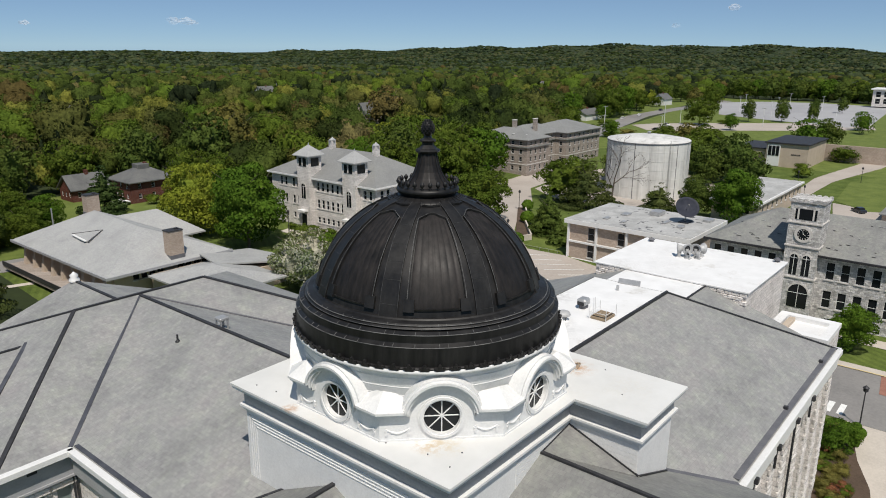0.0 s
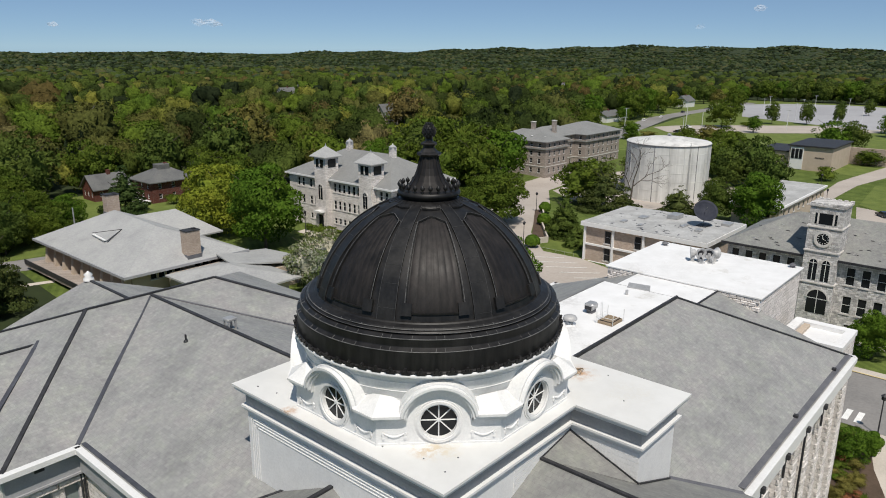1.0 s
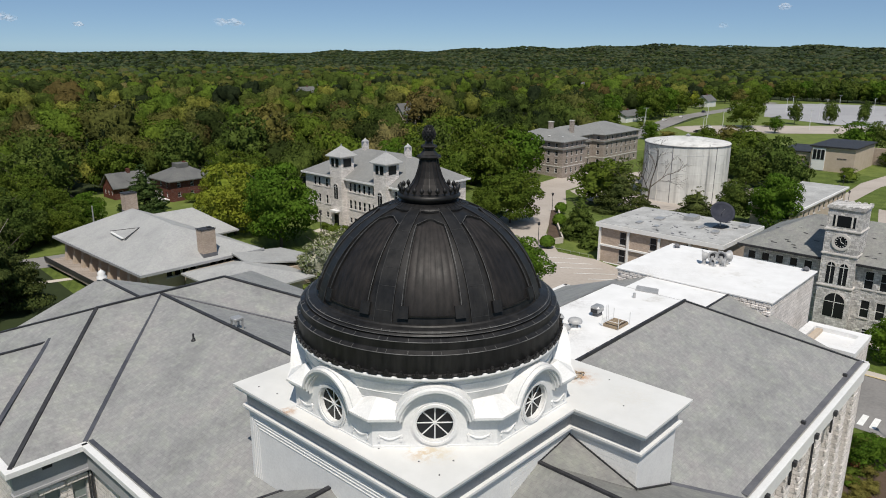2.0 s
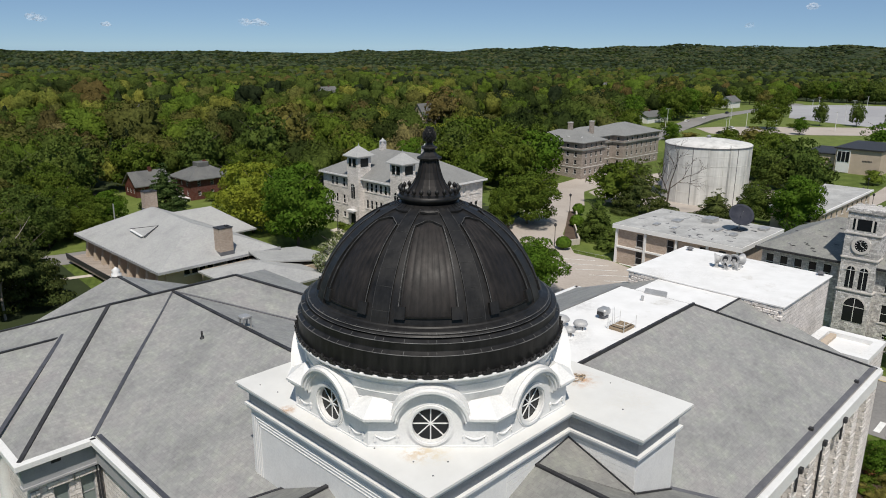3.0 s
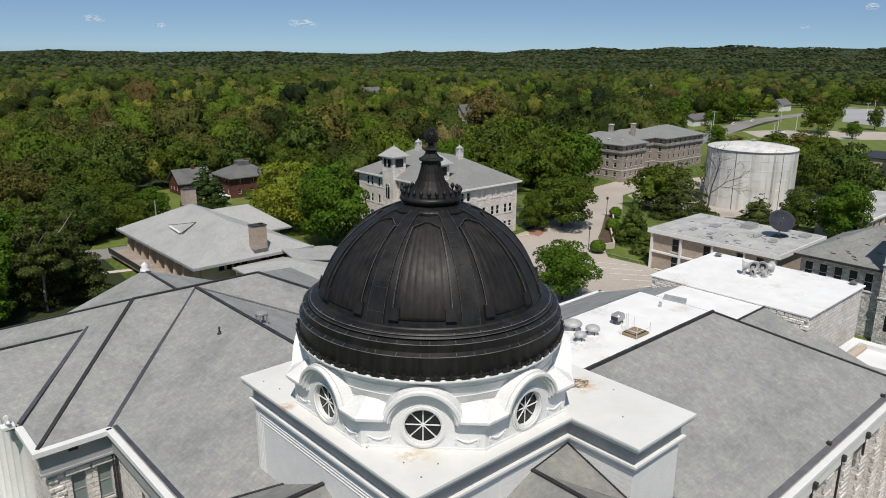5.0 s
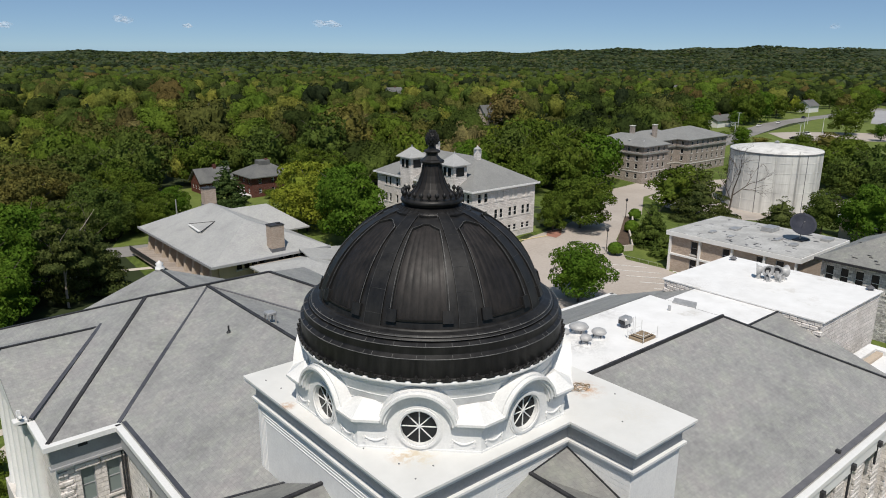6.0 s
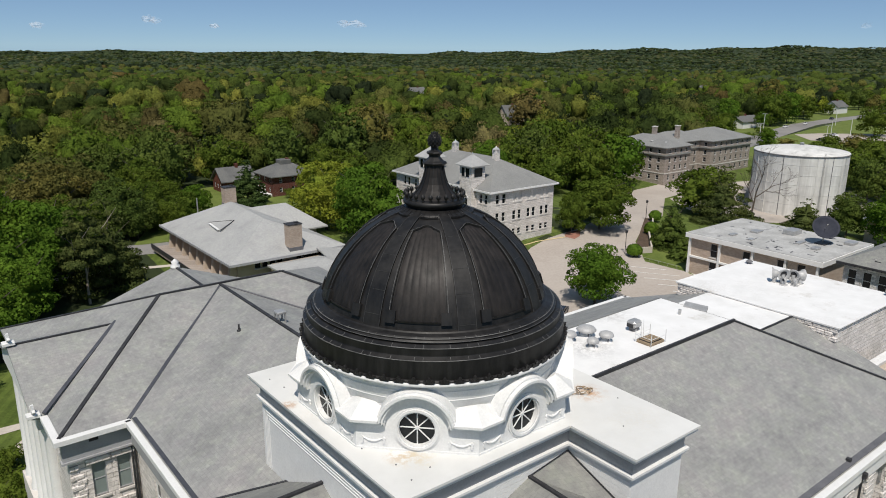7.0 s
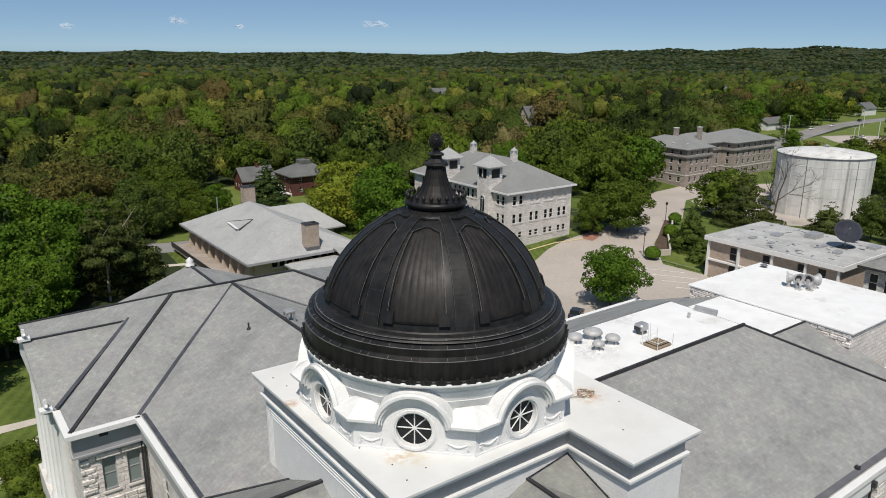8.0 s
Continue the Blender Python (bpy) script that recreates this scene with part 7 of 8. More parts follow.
TREES = [("maple", 58.6, 99.5, 19, 0.9), ("yellow", 58.8, 117.5, 17, 1.0), ("yellow", 64, 128, 15, 0.9), ("dark", 46, 190, 18, 0.9), ("oak", 64, 190, 17, 0.9), ("dark", 82, 184, 19, 0.9), ("dark", 36, 178, 18, 0.9), ("oak", 30, 160, 16, 0.9), ("maple", 40, 152, 9, 1.0), ("dark", 24, 172, 18, 0.9), ("oak", 90, 172, 14, 0.9), ("blossom", 49.5, 71, 11.5, 0.95), ("open", 57, 74, 9, 0.9),
         ("maple", 70.8, 46.4, 11, 1.1), ("oak", 108, 76.5, 13.5, 1.2), ("oak", 99.5, 77.5, 10, 0.7), ("oak", 155, 124, 22, 0.85), ("maple", 163, 115, 18, 1.05), ("oak", 170, 122, 19, 1.0), ("oak", 152, 128, 20, 0.8), ("oak", 146, 121, 17, 0.85), ("dark", 136, 128, 19, 0.8), ("oak", 124, 126, 17, 0.9), ("maple", 113, 122, 16, 0.8),
         ("oak", 152, 77, 14.5, 1.2), ("pine", 147, 68.5, 15, 1.05), ("oak", 158, 80, 12, 1.2), ("cone_shrub", 110.6, 58.5, 10.2, 0.9), ("cone_shrub", 116, 62.5, 8, 1.0), ("cone_shrub", 105.5, 53, 5, 1.0),
         ("bush", 98.5, 59.2, 3.0, 1.15), ("bush", 116, 67.8, 3.4, 1.0), ("bush", 129, 76, 3.2, 1.0), ("pointed_evergreen", 160, 53, 8.2, 0.95), ("shrub", 174, 60, 5, 1.0),
         ("maple", 157, 31.5, 14, 1.0), ("dark", 160, 43, 11, 0.95), ("dark", 207, 45, 15, 0.95), ("dark", 221, 54, 17, 1.05), ("dark", 214, 60, 14, 1.0), ("oak", 226, 72, 15, 1.2), ("oak", 203, 86, 13, 1.0), ("maple", 84, -8.5, 7.2, 1.0),
         ("bare_pine", 2.4, 98.9, 18.5, 0.8), ("pine", 7.5, 105, 16.5, 0.8), ("conifer", 11, 110, 9, 1.0), ("maple", -9, 100, 16.5, 1.0), ("maple", -23.5, 71.5, 17, 0.75), ("oak", -29.5, 57, 15, 0.9), ("oak", -33, 66, 17, 1.0), ("maple", -29, 74, 13, 0.9), ("oak", -25, 87, 12, 0.9), ("maple", -15, 82, 12.5, 1.05), ("maple", -22, 96, 16, 1.0), ("oak", -34, 96, 17, 1.0), ("maple", -44, 88, 15, 1.0), ("dark", -36, 76, 12, 1.0), ("oak", -32, 110, 18, 1.0), ("olive", -20, 112, 18, 1.0), ("maple", -9, 118, 19, 0.95), ("oak", 5, 121, 16, 0.95), ("olive", 7.5, 150, 18.5, 1.1), ("yellow", -8, 140, 15, 1.0), ("dark", 18.5, 141, 14, 0.9), ("oak", 26, 147, 13, 0.9), ("oak", 33, 155, 12, 0.9), ("oak", 8, 134, 9, 1.0), ("oak", 30, 141, 9, 1.0), ("dark", 22, 139, 11, 0.9), ("oak", 36, 149, 8, 1.0), ("maple", -2, 112, 17, 1.0), ("oak", -26, 84, 13, 1.0), ("maple", -9, 91, 12.5, 1.0), ("conifer", -12, 109, 20, 1.0),
         ("olive", 112, 186, 25, 0.9), ("dark", 100, 178, 22, 0.9), ("olive", 124, 200, 22, 0.9), ("bronze", 244, 238, 24, 0.95), ("yellow", 172, 168, 15, 0.8), ("oak", 140, 136, 18, 0.9), ("oak", 146, 112, 17, 0.9), ("oak", 132, 116, 15, 0.9), ("conifer", 57.5, 159, 12.5, 1.3), ("shrub", 71, 159.5, 3.4, 0.9), ("oak", 92, 160, 13, 0.9), ("yellow", 206, 178, 15, 0.8),
         ("maple", 372, 104, 9.5, 0.9), ("oak", 388, 127, 16.5, 1.1), ("oak", 473, 150, 19.5, 0.75), ("olive", 531, 184, 15, 1.0), ("maple", 417, 188, 20, 0.9), ("oak", 394, 186, 22, 0.9), ("oak", 335, 178, 8.6, 0.85), ("olive", 303, 100, 9.5, 1.7), ("shrub", 300, 161, 4, 2.0), ("shrub", 312, 166, 4, 1.9), ("shrub", 300, 139, 3.2, 2.0), ("olive_shrub", 314, 136, 3.2, 2.2), ("shrub", 322, 160, 3.4, 2.0), ("shrub", 404, 118, 3, 2.2), ("shrub", 352, 168, 3.4, 2), ("oak", 258, 76, 13, 1.2), ("olive", 474, 230, 25, 1.0), ("oak", 318, 118, 7, 1.2), ("dark", 428, 112, 14, 0.66), ("dark", 440, 96, 14, 0.7), ("dark", 462, 84, 11, 0.7), ("dark", 520, 96, 11, 0.7), ("dark", 545, 84, 12, 0.7), ("open", 325, 55, 14, 1.2), ("dark", 332, 48, 13, 1.0), ("open", 420, 50, 11, 1.1), ("open", 400, 46, 10, 1.0), ("oak", 286, 32, 6.5, 1.7), ("dark", 293, 29, 5, 1.5),
         ("oak", 262, 150, 12, 1.0), ("oak", 285, 160, 11, 1.0), ("maple", 300, 138, 9, 1.0), ("oak", 452, 195, 17, 0.95), ("oak", 470, 205, 15, 0.95), ("maple", 352, 190, 18, 0.95), ("oak", 372, 205, 16, 0.9), ("oak", 408, 190, 12, 0.9), ("maple", 374, 181, 10, 0.9), ("dark", 446, 228, 16, 0.9), ("oak", 470, 234, 17, 0.9), ("dark", 520, 238, 17, 0.9), ("oak", 507, 204, 9, 1.0), ("oak", 318, 172, 13, 1.0), ("maple", 290, 168, 12, 1.0), ("dark", 410, 216, 17, 0.9), ("oak", 436, 218, 15, 1.0), ("dark", 330, 188, 17, 0.9), ("oak", 305, 182, 18, 0.9), ("dark", 498, 226, 16, 1.0), ("yellow", 515, 214, 13, 0.9), ("oak", 560, 222, 16, 1.0), ("dark", 590, 218, 17, 1.0), ("oak", 620, 226, 16, 1.0), ("oak", 255, 92, 12, 1.3), ("oak", 280, 84, 12, 1.3), ("shrub", 240, 36, 4, 1.3), ("shrub", 255.5, 40, 3.0, 1.4),
         ("dark", 690, 206, 18, 1.0), ("oak", 684, 196, 20, 0.95), ("maple", 694, 184, 19, 1.0), ("dark", 690, 172, 21, 1.0), ("oak", 702, 162, 20, 1.05), ("dark", 694, 150, 22, 0.95), ("oak", 704, 138, 19, 1.0), ("maple", 698, 126, 21, 1.0), ("dark", 694, 114, 18, 1.05), ("oak", 700, 102, 21, 1.0), ("dark", 690, 92, 18, 1.0), ("oak", 682, 78, 19, 1.0), ("dark", 676, 64, 17, 1.0), ("oak", 662, 212, 17, 1.0), ("maple", 640, 204, 16, 0.95), ("oak", 616, 200, 15, 1.0)]
for key, x, y, h, wd in TREES:
    tree(key, x, y, h, wd)
# garden shrubs in the bed by the hall
for i in range(64):
    t = rng.random()
    x = 36 + 23 * t
    lo, hi = -18.2 + 6.0 * t, -13.8 + 3.2 * t
    y = lo + (hi - lo) * rng.random()
    key = "red_shrub" if rng.random() < 0.16 else "olive_shrub" if rng.random() < 0.5 else "shrub" if rng.random() < 0.7 else "bush"
    tree(key, x, y, 0.6 + 0.8 * rng.random(), 0.95 + 0.35 * rng.random())
tree("open", 52.5, -13.0, 4.2, 1.1)
for i in range(14):
    tree("bush", 55 + 4.5 * rng.random(), -14.4 + 1.9 * rng.random(), 0.9 + 0.5 * rng.random(), 1.1)
for x, y, h in ((74.6, 97.2, 1.7), (74.4, 94.6, 1.4), (74.7, 91.8, 1.9), (74.3, 89.6, 1.5), (73.4, 103.4, 1.6), (70.2, 96.0, 3.4)):
    tree("shrub", x, y, h, 1.05)
for i in range(12):
    tree("shrub", -18.6 + 2.4 * rng.random(), 36 + 17 * rng.random(), 1.6 + 1.4 * rng.random(), 1.0)

# bare half-dead tree beside the tank
bm = bmesh.new()
def twig(p, d, L, r, n):
    e = p + d * L
    rod(bm, p, e, r, 5, r * 0.6)
    if n:
        for k in range(3):
            nd = (d + Vector(rng.normal(size=3)) * 0.42 + Vector((0, 0, 0.08))).normalized()
            twig(p + d * L * (0.55 + 0.22 * k), nd, L * 0.68, r * 0.55, n - 1)
twig(Vector((160, 67.6, 1.5)), Vector((0.1, -0.05, 1)), 8.0, 0.3, 5)
bare = tagged(part("bare_tree", bm, M_BARK), "bare leafless tree beside a white tank", "tree")

# ---- woods ----
CAM0 = np.array((-25.0, -27.0))


def wooded(x, y):
    """Where the woods stand: past the campus, the streets and the house plots."""
    if x < 18 and y > 78:
        ok = y > 148 - 0.1 * x
    elif x < 95:
        ok = y > 184
    elif x < 112:
        ok = y > 150
    elif x < 260:
        ok = y > 138 + 0.02 * (x - 112)
    elif x < 690:
        ok = y > 172 + 0.16 * (x - 260)
    else:
        ok = True
    if not ok:
        return False
    for hx, hy, w, d, h, rh, i in HOUSES:
        dx, dy = x - hx, y - hy
        L = math.hypot(hx - CAM0[0], hy - CAM0[1])
        ux, uy = (CAM0[0] - hx) / L, (CAM0[1] - hy) / L
        along, side = dx * ux + dy * uy, abs(dx * uy - dy * ux)
        if side < w * 0.5 + 1.5 and -9 < along < (22 if L < 300 else 12) + 0.02 * L:
            return False
    return True


def woods(name, d0, d1, gap, n, size, sub, core, hmin, hmax, mix, flat=1.0, jitter=1.4):
    stock = [crown_parts(n, lump_blobs(40 + i), size, jitter, sub, i, core, 0.3) for i in range(6)]
    stock.append(crown_parts(n, cone_blobs(60, 8, 0.33), size, jitter, sub, 6, core, 0.3))
    groups = [[] for _ in mix]
    r = d0
    while r < d1:
        step = gap * (1 + 0.25 * (r - d0) / (d1 - d0))
        count = int(r * radians(88) / step)
        for i in range(count):
            a = radians(2 + 88 * (i + rng.random()) / count)
            q = r + step * (rng.random() - 0.5)
            x, y = CAM0[0] + q * math.cos(a), CAM0[1] + q * math.sin(a)
            if not wooded(x, y):
                continue
            big = noise.noise(Vector((x * 0.02, y * 0.02, 8.5)))
            h = (hmin + (hmax - hmin) * rng.random() ** 1.5) * (1 + 0.3 * big)
            for hx, hy, w, d, hh, rh, k in HOUSES:
                L = math.hypot(hx - CAM0[0], hy - CAM0[1])
                if L > 230:
                    dx, dy, ux, uy = x - hx, y - hy, (CAM0[0] - hx) / L, (CAM0[1] - hy) / L
                    if 0 < dx * ux + dy * uy < 0.13 * L and abs(dx * uy - dy * ux) < w * 0.65:
                        h = min(h, 6.5)
            h *= 1.2 if rng.random() < 0.1 and 230 < q < 720 else 1.0
            wd = h * (0.6 + 0.5 * rng.random()) * flat
            kind = 6 if rng.random() < 0.05 else int(rng.integers(0, 6))
            t = rng.random() * 6.28
            c, s = math.cos(t), math.sin(t)
            v, tri = stock[kind]
            o = np.empty_like(v)
            o[:, 0], o[:, 1], o[:, 2] = (v[:, 0] * c - v[:, 1] * s) * wd + x, (v[:, 0] * s + v[:, 1] * c) * wd + y, v[:, 2] * h + terrain(x, y) - (0.08 + 0.2 * (flat - 1)) * h
            z = noise.noise(Vector((x * 0.011, y * 0.011, 0.5)))
            u = rng.random() + 0.55 * z + (0.07 if x < 160 and y > 150 and q < 520 else 0)
            pick = 6 if kind == 6 else 6 if u < 0.05 else 0 if u < 0.22 else 1 if u < 0.46 else 2 if u < 0.66 else 3 if u < 0.86 else 4 if u < 1.02 else 5 if u < 1.14 else 7
            groups[pick % len(mix)].append((o, tri))
        r += step * 0.9
    for g, mat in zip(groups, mix):
        if g:
            base, tris = 0, []
            for v, t in g:
                tris.append(t + base)
                base += len(v)
            ob = new(name, tri_mesh(name, np.concatenate([v for v, t in g]), np.concatenate(tris), mat))
            tagged(ob, "dense mixed spring woodland rolling to the hills", "woodland", kind="stuff")


MIX = [M_WOODS_DARK, M_WOODS_MID, M_WOODS_GREEN, M_WOODS, M_WOODS_LIGHT, M_WOODS_BROWN, M_WOODS_DEEP, M_WOODS_TAN]
MID_MIX = [M_WOODS_DARK, M_WOODS_MID, M_WOODS_MID, M_WOODS, M_WOODS_GREEN, M_WOODS_BROWN, M_WOODS_DEEP, M_WOODS_TAN]
# hazed far tones come in from about 1 km and take over beyond 1.6 km
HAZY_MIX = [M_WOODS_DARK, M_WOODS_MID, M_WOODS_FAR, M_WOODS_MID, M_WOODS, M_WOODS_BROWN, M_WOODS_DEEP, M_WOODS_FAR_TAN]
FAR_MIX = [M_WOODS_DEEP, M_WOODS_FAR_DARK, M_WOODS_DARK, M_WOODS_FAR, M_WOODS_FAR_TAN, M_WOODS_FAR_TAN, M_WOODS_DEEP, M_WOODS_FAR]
woods("woodland", 118, 215, 11.5, 2300, 0.021, 4, 0.76, 11, 20, MIX)
woods("woodland", 215, 320, 11.5, 1300, 0.024, 3, 0.78, 9, 20, MIX)
woods("woodland", 320, 470, 12, 720, 0.022, 3, 0.8, 8, 20, MIX, 1.0, 0.9)
woods("woodland", 470, 720, 12.5, 260, 0.028, 3, 0.86, 8, 20, MIX, 1.0, 0.8)
woods("woodland", 720, 1050, 13, 48, 0.042, 2, 0.94, 8, 17, MID_MIX, 1.0, 0.7)
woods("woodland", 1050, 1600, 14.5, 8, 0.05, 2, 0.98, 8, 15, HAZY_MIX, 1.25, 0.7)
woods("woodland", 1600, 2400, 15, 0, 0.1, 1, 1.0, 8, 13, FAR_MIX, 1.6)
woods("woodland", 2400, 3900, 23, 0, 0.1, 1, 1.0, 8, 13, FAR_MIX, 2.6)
# ---- small things on the roofs ----
for u, f, z, a in ((-1.2, 0.3, 0.95, 165), (-0.5, 0.1, 1.0, 285), (0.5, 0.1, 1.0, 245), (1.2, 0.3, 0.95, 15), (-0.5, -0.6, 0.5, 200), (0.55, -0.6, 0.5, 330)):
    u, f, z = u * 0.95, f * 0.95, z * 0.9
    cx, cy = 44.0 + 0.64 * u + 0.77 * f, 1.8 - 0.77 * u + 0.64 * f
    fan = empty_thing("exhaust_fan", (cx, cy, 24.12), "grey mushroom-shaped exhaust fan on a white roof", "exhaust fan", "exhaust fans")
    part("base", B(cx - 0.3, cx + 0.3, cy - 0.3, cy + 0.3, 24.1, 24.2, 0.03), M_ALU, fan)
    part("neck", rod(bmesh.new(), (cx, cy, 24.15), (cx, cy, 24.1 + z), 0.2, 10), M_ALU, fan)
    turn = Matrix.Translation((cx, cy, 24.12 + z)) @ Matrix.Rotation(radians(a - 50), 4, "Z") @ Matrix.Rotation(radians(96), 4, "Y") @ Matrix.Scale(0.95 if z > 0.6 else 0.6, 4)
    bm = lathe(bmesh.new(), [(0.01, -0.42), (0.2, -0.38), (0.36, -0.24), (0.4, -0.05), (0.44, 0.08), (0.62, 0.2), (0.64, 0.27), (0.56, 0.27), (0.34, 0.12)], 22)
    bm.transform(turn)
    part("cowl", bm, M_ALU, fan, smooth=True)
    # black disc closes the mouth, coloured as the shade within
    bm = lathe(bmesh.new(), [(0.35, 0.11), (0.01, 0.1), (0.01, 0.06), (0.35, 0.07)], 18)
    bm.transform(turn)
    part("fan_mouth", bm, M_BLACK, fan)
for x, y in ((47.4, 7.6), (48.1, -5.6)):
    v = empty_thing("roof_vent_cap", (x, y, 24.12), "small grey vent cap on a white roof", "roof vent", "vent caps")
    part("cap", lathe(bmesh.new(), [(0.25, 24.1), (0.25, 24.3), (0.4, 24.34), (0.04, 24.6)], 12, (x, y)), M_LEAD, v)

hatch = empty_thing("roof_hatch", (17.6, -1.55, 26), "slatted wooden roof hatch inside a thin guard rail", "roof hatch")
part("curb", B(16.85, 18.4, -2.15, -0.95, 26.0, 26.22, 0.03), M_WOOD, hatch)
part("lid", B(16.95, 18.3, -2.05, -1.05, 26.22, 26.26, 0.01), M_BLACK, hatch)
for k in range(6):
    part("slat", B(16.98 + k * 0.225, 17.12 + k * 0.225, -2.03, -1.07, 26.26, 26.3, 0.01), M_WOOD, hatch)
for x in (16.8, 18.45):
    for y in (-2.2, -0.9):
        part("rail_post", rod(bmesh.new(), (x, y, 26), (x, y, 26.95), 0.022, 6), M_WHITE, hatch)
for a, b in (((16.8, -2.2), (16.8, -0.9)), ((16.8, -0.9), (18.45, -0.9)), ((16.8, -2.2), (18.45, -2.2))):
    part("rail", rod(bmesh.new(), (*a, 26.55), (*b, 26.55), 0.018, 6), M_WHITE, hatch)
for k in (-0.12, 0.12):
    part("ladder_rail", rod(bmesh.new(), (17.6 + k, -0.88, 26.1), (17.6 + k, -0.82, 27.4), 0.02, 6), M_WHITE, hatch)

hv = empty_thing("roof_ventilator", (18.5, 0.5, 26), "grey hooded ventilator on a white roof", "roof vent")
part("foot", B(18.2, 18.8, 0.25, 0.75, 26.0, 26.25, 0.03), M_LEAD, hv)
bm = B(18.05, 18.95, 0.15, 0.9, 26.25, 26.8, 0.12)
part("hood", bm, M_STEEL, hv)
part("louvre", B(18.02, 18.07, 0.25, 0.8, 26.32, 26.6), M_BLACK, hv)

for x, y, s in ((13.2, 2.0, 0.6), (14.9, 1.9, 0.75), (13.6, 0.2, 0.46), (15.2, 0.35, 0.56)):
    t = empty_thing("turbine_vent", (x, y, 26), "low galvanised roof ventilator with rounded hood", "roof vent", "low roof ventilators")
    part("base", lathe(bmesh.new(), [(s * 0.75, 26.0), (s * 0.6, 26.12), (s * 0.45, 26.3)], 16, (x, y)), M_MEMBRANE, t, smooth=True)
    bm = bmesh.new()
    lathe(bm, [(s * 0.9, 26.42), (s * 0.95, 26.5), (s * 0.8, 26.66), (s * 0.4, 26.76), (0.01, 26.78)], 18, (x, y))
    part("hood", bm, M_ALU, t, smooth=True)
    for k in range(3):
        a = 2.1 * k
        bm = rod(bmesh.new(), (x + s * 0.6 * math.cos(a), y + s * 0.6 * math.sin(a), 26.1), (x + s * 0.7 * math.cos(a), y + s * 0.7 * math.sin(a), 26.46), 0.04, 5)
        part("leg", bm, M_LEAD, t)

p = empty_thing("vent_pipe", (24.0, 0.4, 26), "short grey vent pipe on a flat roof", "vent pipe")
part("pipe", rod(bmesh.new(), (24.0, 0.4, 26), (24.0, 0.4, 26.4), 0.12, 10), M_STEEL, p)
f = empty_thing("roof_flashing_ridge", (27.2, 1.5, 25.5), "bent grey flashing over a roof joint", "flashing")
bm = bmesh.new()
slab(bm, [(25.7, 1.2, 26.12), (26.2, 1.35, 26.32), (26.6, -0.4, 26.3), (26.0, -0.6, 26.06)], 0.25)
part("flashing", bm, M_STEEL, f)

v = empty_thing("roof_ventilator", (0.95, 21.6, 24.6), "grey box ventilator straddling a slate ridge", "roof vent")
part("hood", B(0.5, 1.3, 21.2, 22.0, 24.95, 25.2, 0.06), M_STEEL, v)
for x, y in ((0.6, 21.3), (1.2, 21.3), (0.6, 21.9), (1.2, 21.9)):
    part("leg", B(x - 0.06, x + 0.06, y - 0.06, y + 0.06, 24.2, 25.0), M_STEEL, v)
v = empty_thing("vent_pipe", (-1.95, 23.2, 23.6), "black vent pipe on a slate roof", "vent pipe")
part("pipe", rod(bmesh.new(), (-1.95, 23.2, 23.4), (-1.95, 23.2, 24.2), 0.075, 10), M_BLACK, v)
part("boot", lathe(bmesh.new(), [(0.2, 23.64), (0.09, 23.8)], 10, (-1.95, 23.2)), M_BLACK, v)

# coil of old cable on the deck
cable = bpy.data.curves.new("cable_coil", "CURVE")
cable.dimensions, cable.bevel_depth = "3D", 0.022
sp = cable.splines.new("POLY")
N = 60
sp.points.add(N - 1)
for i in range(N):
    a = i * 0.36
    r = 0.42 + 0.12 * math.sin(i * 0.9)
    x = 5.9 + r * math.cos(a) + (max(0, 14 - i)) * -0.1
    y = -5.6 + r * 0.8 * math.sin(a) + (max(0, 14 - i)) * 0.06
    sp.points[i].co = (x, y, 27.44 + 0.16 * abs(math.sin(i * 0.35)), 1)
cable.materials.append(M_WOOD)
tagged(new("cable_coil", cable), "rusty coil of old cable on a white deck", "cable")
# lag bolts and drain plate on the deck
for i, (x, y) in enumerate(((-5.3, -6.3), (-6.4, -5.2), (-6.55, -6.6), (-6.9, -3.1), (-6.9, 4.9), (-7.1, 6.3), (4.6, -9.3), (6.8, -7.2))):
    part("bolt", lathe(bmesh.new(), [(0.04, 27.4), (0.04, 27.43), (0.01, 27.44)], 8, (x, y)), M_LEAD, base)

# ---- street furniture ----
def street_lamp(x, y, h, mat, label, name="street_lamp"):
    g0 = terrain(x, y)
    o = empty_thing(name, (x, y, g0), label, "street lamp", "street lamps")
    part("post", rod(bmesh.new(), (x, y, g0 - 0.2), (x, y, g0 + h), 0.09, 8, 0.06), mat, o)
    part("lamp_head", lathe(bmesh.new(), [(0.08, g0 + h), (0.26, g0 + h + 0.12), (0.3, g0 + h + 0.5), (0.38, g0 + h + 0.55), (0.05, g0 + h + 0.85)], 8, (x, y)), mat, o)
    return o


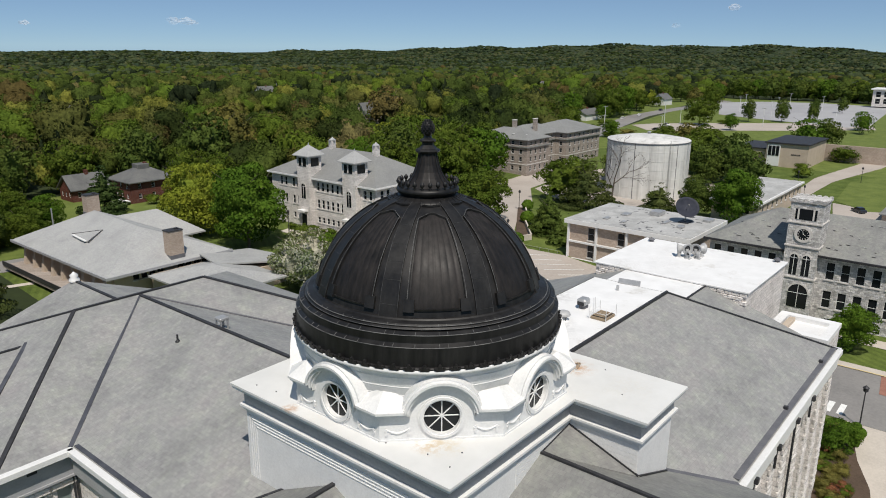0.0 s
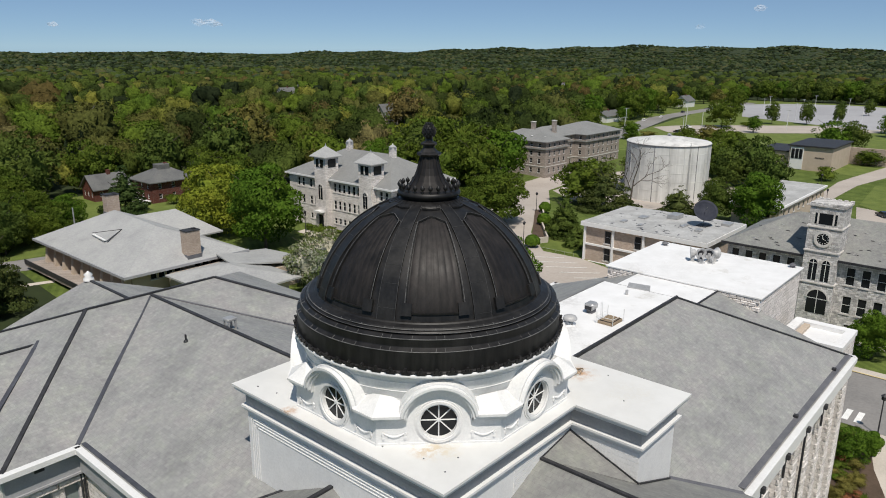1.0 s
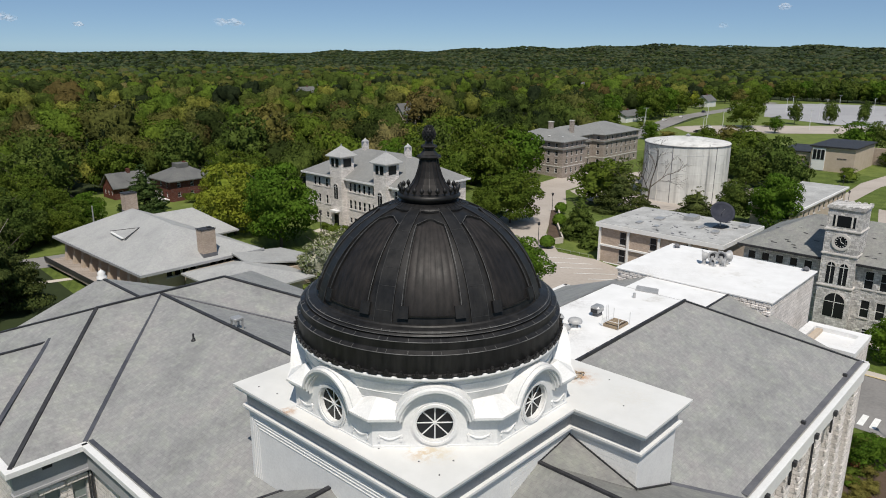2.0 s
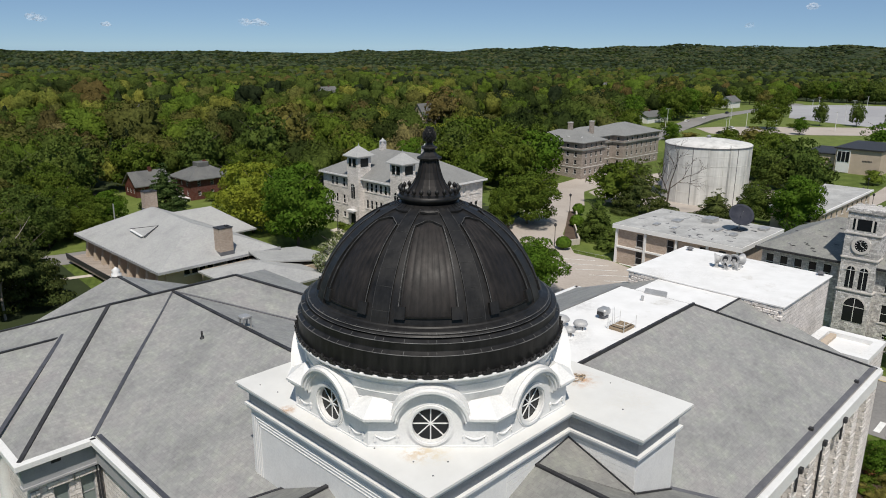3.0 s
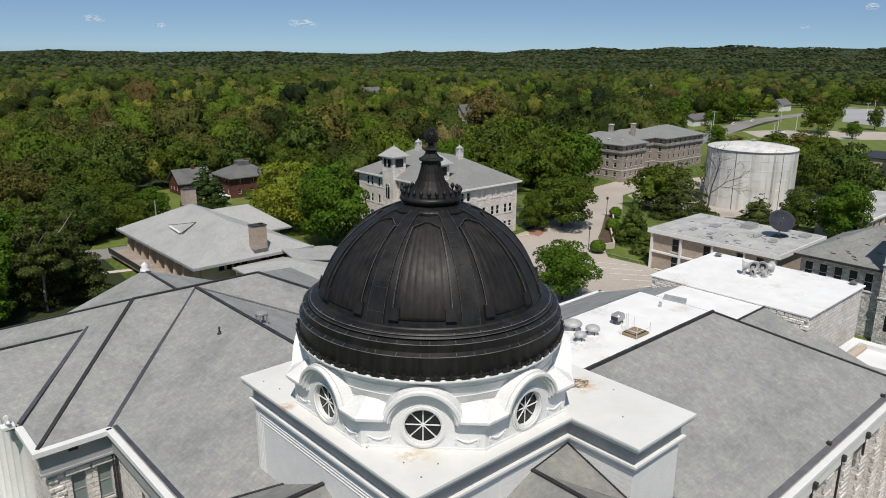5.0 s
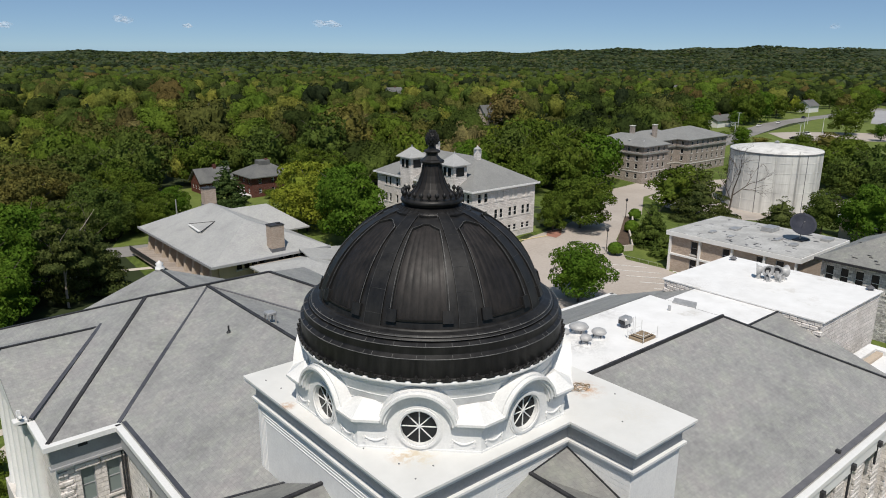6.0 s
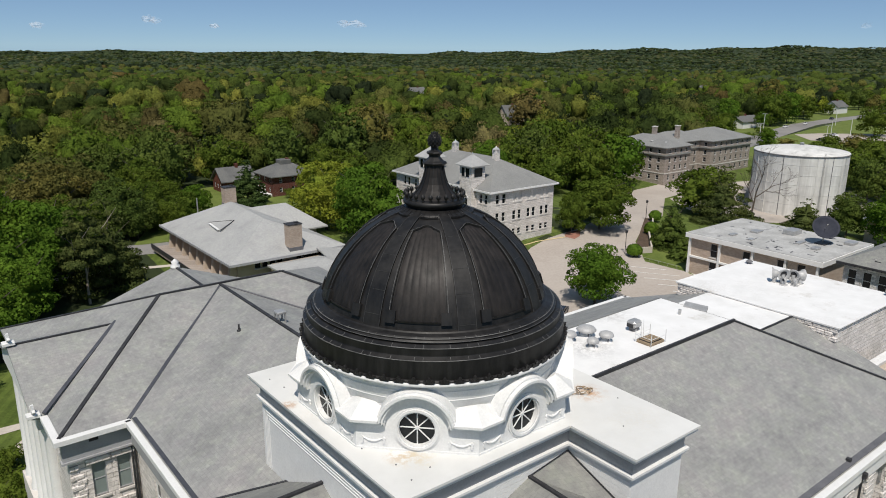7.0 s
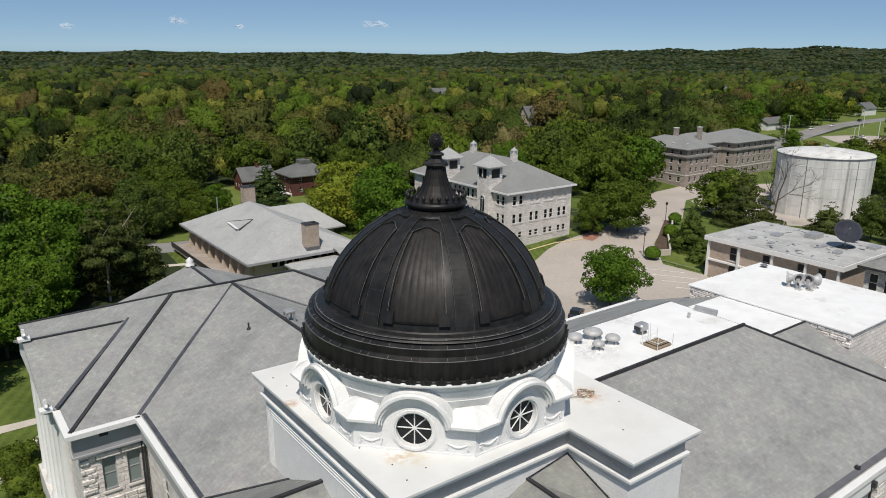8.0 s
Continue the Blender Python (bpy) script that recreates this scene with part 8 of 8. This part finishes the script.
street_lamp(60.4, -13.9, 4.4, M_BLACK, "black post-top street lamp beside a path")
for x, y in ((205, 30), (222, 33), (196, 25), (240, 18), (128, 78), (98.5, 61.5), (70.6, 101.2)):
    street_lamp(x, y, 4.5, M_BLACK, "black post-top street lamp by the drive")
for x, y in ((300, 142), (318, 120), (352, 168), (345, 130), (362, 128), (410, 130), (402, 96), (468, 110), (500, 140), (520, 120), (545, 150), (455, 70), (560, 100), (590, 130), (430, 165), (262, 138)):
    g0 = terrain(x, y)
    o = empty_thing("light_pole", (x, y, g0), "tall pale light pole by a car park", "light pole", "car park light poles")
    part("pole", rod(bmesh.new(), (x, y, g0 - 0.3), (x, y, g0 + 10.5), 0.16, 6, 0.1), M_WHITE, o)
    part("arm", bar(bmesh.new(), (x - 0.9, y + 0.9, g0 + 10.4), (x + 0.9, y - 0.9, g0 + 10.4), 0.3, 0.2), M_STEEL, o)
o = empty_thing("utility_pole", (34, 133, 3), "grey utility pole beside a street", "utility pole")
part("pole", rod(bmesh.new(), (34, 133, 2.5), (34, 133, 12), 0.2, 8, 0.14), M_STEEL, o)


def car(x, y, turn, paint, label):
    """A parked car: shaped body, glazed cabin, four wheels."""
    g0 = terrain(x, y) + 0.1
    o = empty_thing("car", (x, y, g0), label, "car", "parked cars")
    m = Matrix.Translation((x, y, g0)) @ Matrix.Rotation(radians(turn), 4, "Z")
    body = bmesh.new()
    extruded(body, m @ Matrix(((1, 0, 0, 0), (0, 0, 1, 0), (0, 1, 0, 0), (0, 0, 0, 1))), [(-2.3, 0.3), (2.3, 0.3), (2.35, 0.7), (1.2, 0.9), (-1.9, 0.95), (-2.3, 0.85)], -0.88, 0.88)
    part("body", body, paint, o)
    cab = bmesh.new()
    extruded(cab, m @ Matrix(((1, 0, 0, 0), (0, 0, 1, 0), (0, 1, 0, 0), (0, 0, 0, 1))), [(-1.75, 0.93), (1.15, 0.9), (0.4, 1.4), (-1.2, 1.42)], -0.78, 0.78)
    part("cabin", cab, M_GLASS, o)
    rf = bmesh.new()
    extruded(rf, m @ Matrix(((1, 0, 0, 0), (0, 0, 1, 0), (0, 1, 0, 0), (0, 0, 0, 1))), [(-1.25, 1.41), (0.42, 1.39), (0.35, 1.47), (-1.1, 1.49)], -0.74, 0.74)
    part("roof", rf, paint, o)
    for wx in (-1.4, 1.45):
        for wy in (-0.82, 0.82):
            a, b = m @ Vector((wx, wy - 0.1, 0.32)), m @ Vector((wx, wy + 0.1, 0.32))
            w = part("wheel", rod(bmesh.new(), a, b, 0.33, 14), M_BLACK, o)
            part("rim", rod(bmesh.new(), a + (a - b) * 0.05, b + (b - a) * 0.05, 0.19, 10), M_STEEL, w)
    return o


P_DARK = speckled("dark_car_paint", (0.015, 0.018, 0.028), (0.025, 0.028, 0.04), 1, 8, 0.25, 0, 0.6, relief=0)
P_WHITE = speckled("white_car_paint", (0.7, 0.7, 0.7), (0.78, 0.78, 0.78), 1, 8, 0.25, 0, 0.6, relief=0)
car(62.5, 46.5, 30, P_DARK, "dark blue car parked under a tree")
car(190, 9.6, 40, P_DARK, "dark car parked beside a lawn")
for x, y, t in ((330, 56, 20), (356, 120, 70), (344, 134, 60), (372, 140, 60), (392, 176, 10), (420, 178, 15), (468, 184, 8), (268, 140, 20), (276, 142, 20), (284, 144, 20)):
    car(x, y, t, P_DARK if (x + t) % 3 else P_WHITE, "parked car far across the campus")

# planter wall, railings and steps beside the drive
wall = empty_thing("planter_wall", (110, 64, 3), "low stepped concrete planter wall beside a drive", "wall")
pts = [(99.5, 61.0), (104.5, 59.2), (110.0, 63.6), (116.2, 68.6), (124.5, 73.4), (131.5, 78.6)]
for (x0, y0), (x1, y1) in zip(pts, pts[1:]):
    z = max(terrain(x0, y0), terrain(x1, y1))
    bm = bmesh.new()
    bar(bm, (x0, y0, z + 0.35), (x1, y1, z + 0.35), 0.35, 1.7)
    part("wall_panel", bm, M_WALK, wall)
sheet("planting_bed", [(100.4, 60.8), (104.5, 59.6), (116.2, 68.9), (131, 78.6), (129.6, 79.4), (114.6, 69.8)], M_MULCH, 0.3, "brown mulch in a raised planter", "planting bed", 4)
sheet("lawn", [(100.6, 48.6), (119, 49), (119, 66), (116.6, 68.4), (104.8, 58.8), (99.6, 57.6)], M_GRASS, 0.12, "sloping lawn beside the brick block", "lawn", 4)
rail = empty_thing("handrail", (101, 55, 3), "pale metal handrail beside a car park", "handrail")
for i in range(5):
    x, y = 99.2 + 0.12 * i, 58.0 - 2.1 * i
    part("rail_post", rod(bmesh.new(), (x, y, 3), (x, y, 4.1), 0.03, 6), M_STEEL, rail)
part("rail", rod(bmesh.new(), (99.2, 58.0, 4.1), (99.68, 49.6, 4.1), 0.03, 6), M_STEEL, rail)

# thin fair-weather clouds low over the hills
m, n, l, p = material("thin_cloud", 1.0, 0, 0)
p.inputs["Base Color"].default_value = (0.97, 0.97, 0.98, 1)
M_CLOUD = m
cl_t = n.new("ShaderNodeBsdfTransparent")
cl_m = n.new("ShaderNodeMixShader")
cl_f = ramp(n, l, noise_of(n, l, position(n, l), 0.011, 1), [(0.3, (0, 0, 0)), (0.8, (0.32,) * 3)])
l.new(cl_f, cl_m.inputs[0]), l.new(cl_t.outputs[0], cl_m.inputs[1]), l.new(p.outputs[0], cl_m.inputs[2])
l.new(cl_m.outputs[0], n["Material Output"].inputs["Surface"])
for az, el, w in ((59.1, 1.7, 75), (58.2, 1.7, 80), (57.7, 1.62, 45), (68.45, 1.42, 48), (72.9, 1.82, 75), (72.4, 1.7, 60), (79.9, 1.27, 60), (18.35, 2.9, 65), (22.2, 1.67, 50)):
    c = Vector((math.cos(radians(az)), math.sin(radians(az)), math.tan(radians(el)))) * 4400 + Vector((-25, -27, 45))
    bm = bmesh.new()
    r = bmesh.ops.create_icosphere(bm, subdivisions=4, radius=1.0)
    for v in r["verts"]:
        q = 1 + 0.7 * noise.noise(v.co * 1.7 + Vector((az, 0, 0))) + 0.15 * noise.noise(v.co * 4 + Vector((0, az, 0)))
        v.co = c + Vector((v.co.x * w * 0.45 * q, v.co.y * w * 0.45 * q, v.co.z * w * 0.22 * q))
    tagged(part("cloud", bm, M_CLOUD, smooth=True), "small thin white fair-weather cloud", "cloud", "clouds", "structure")
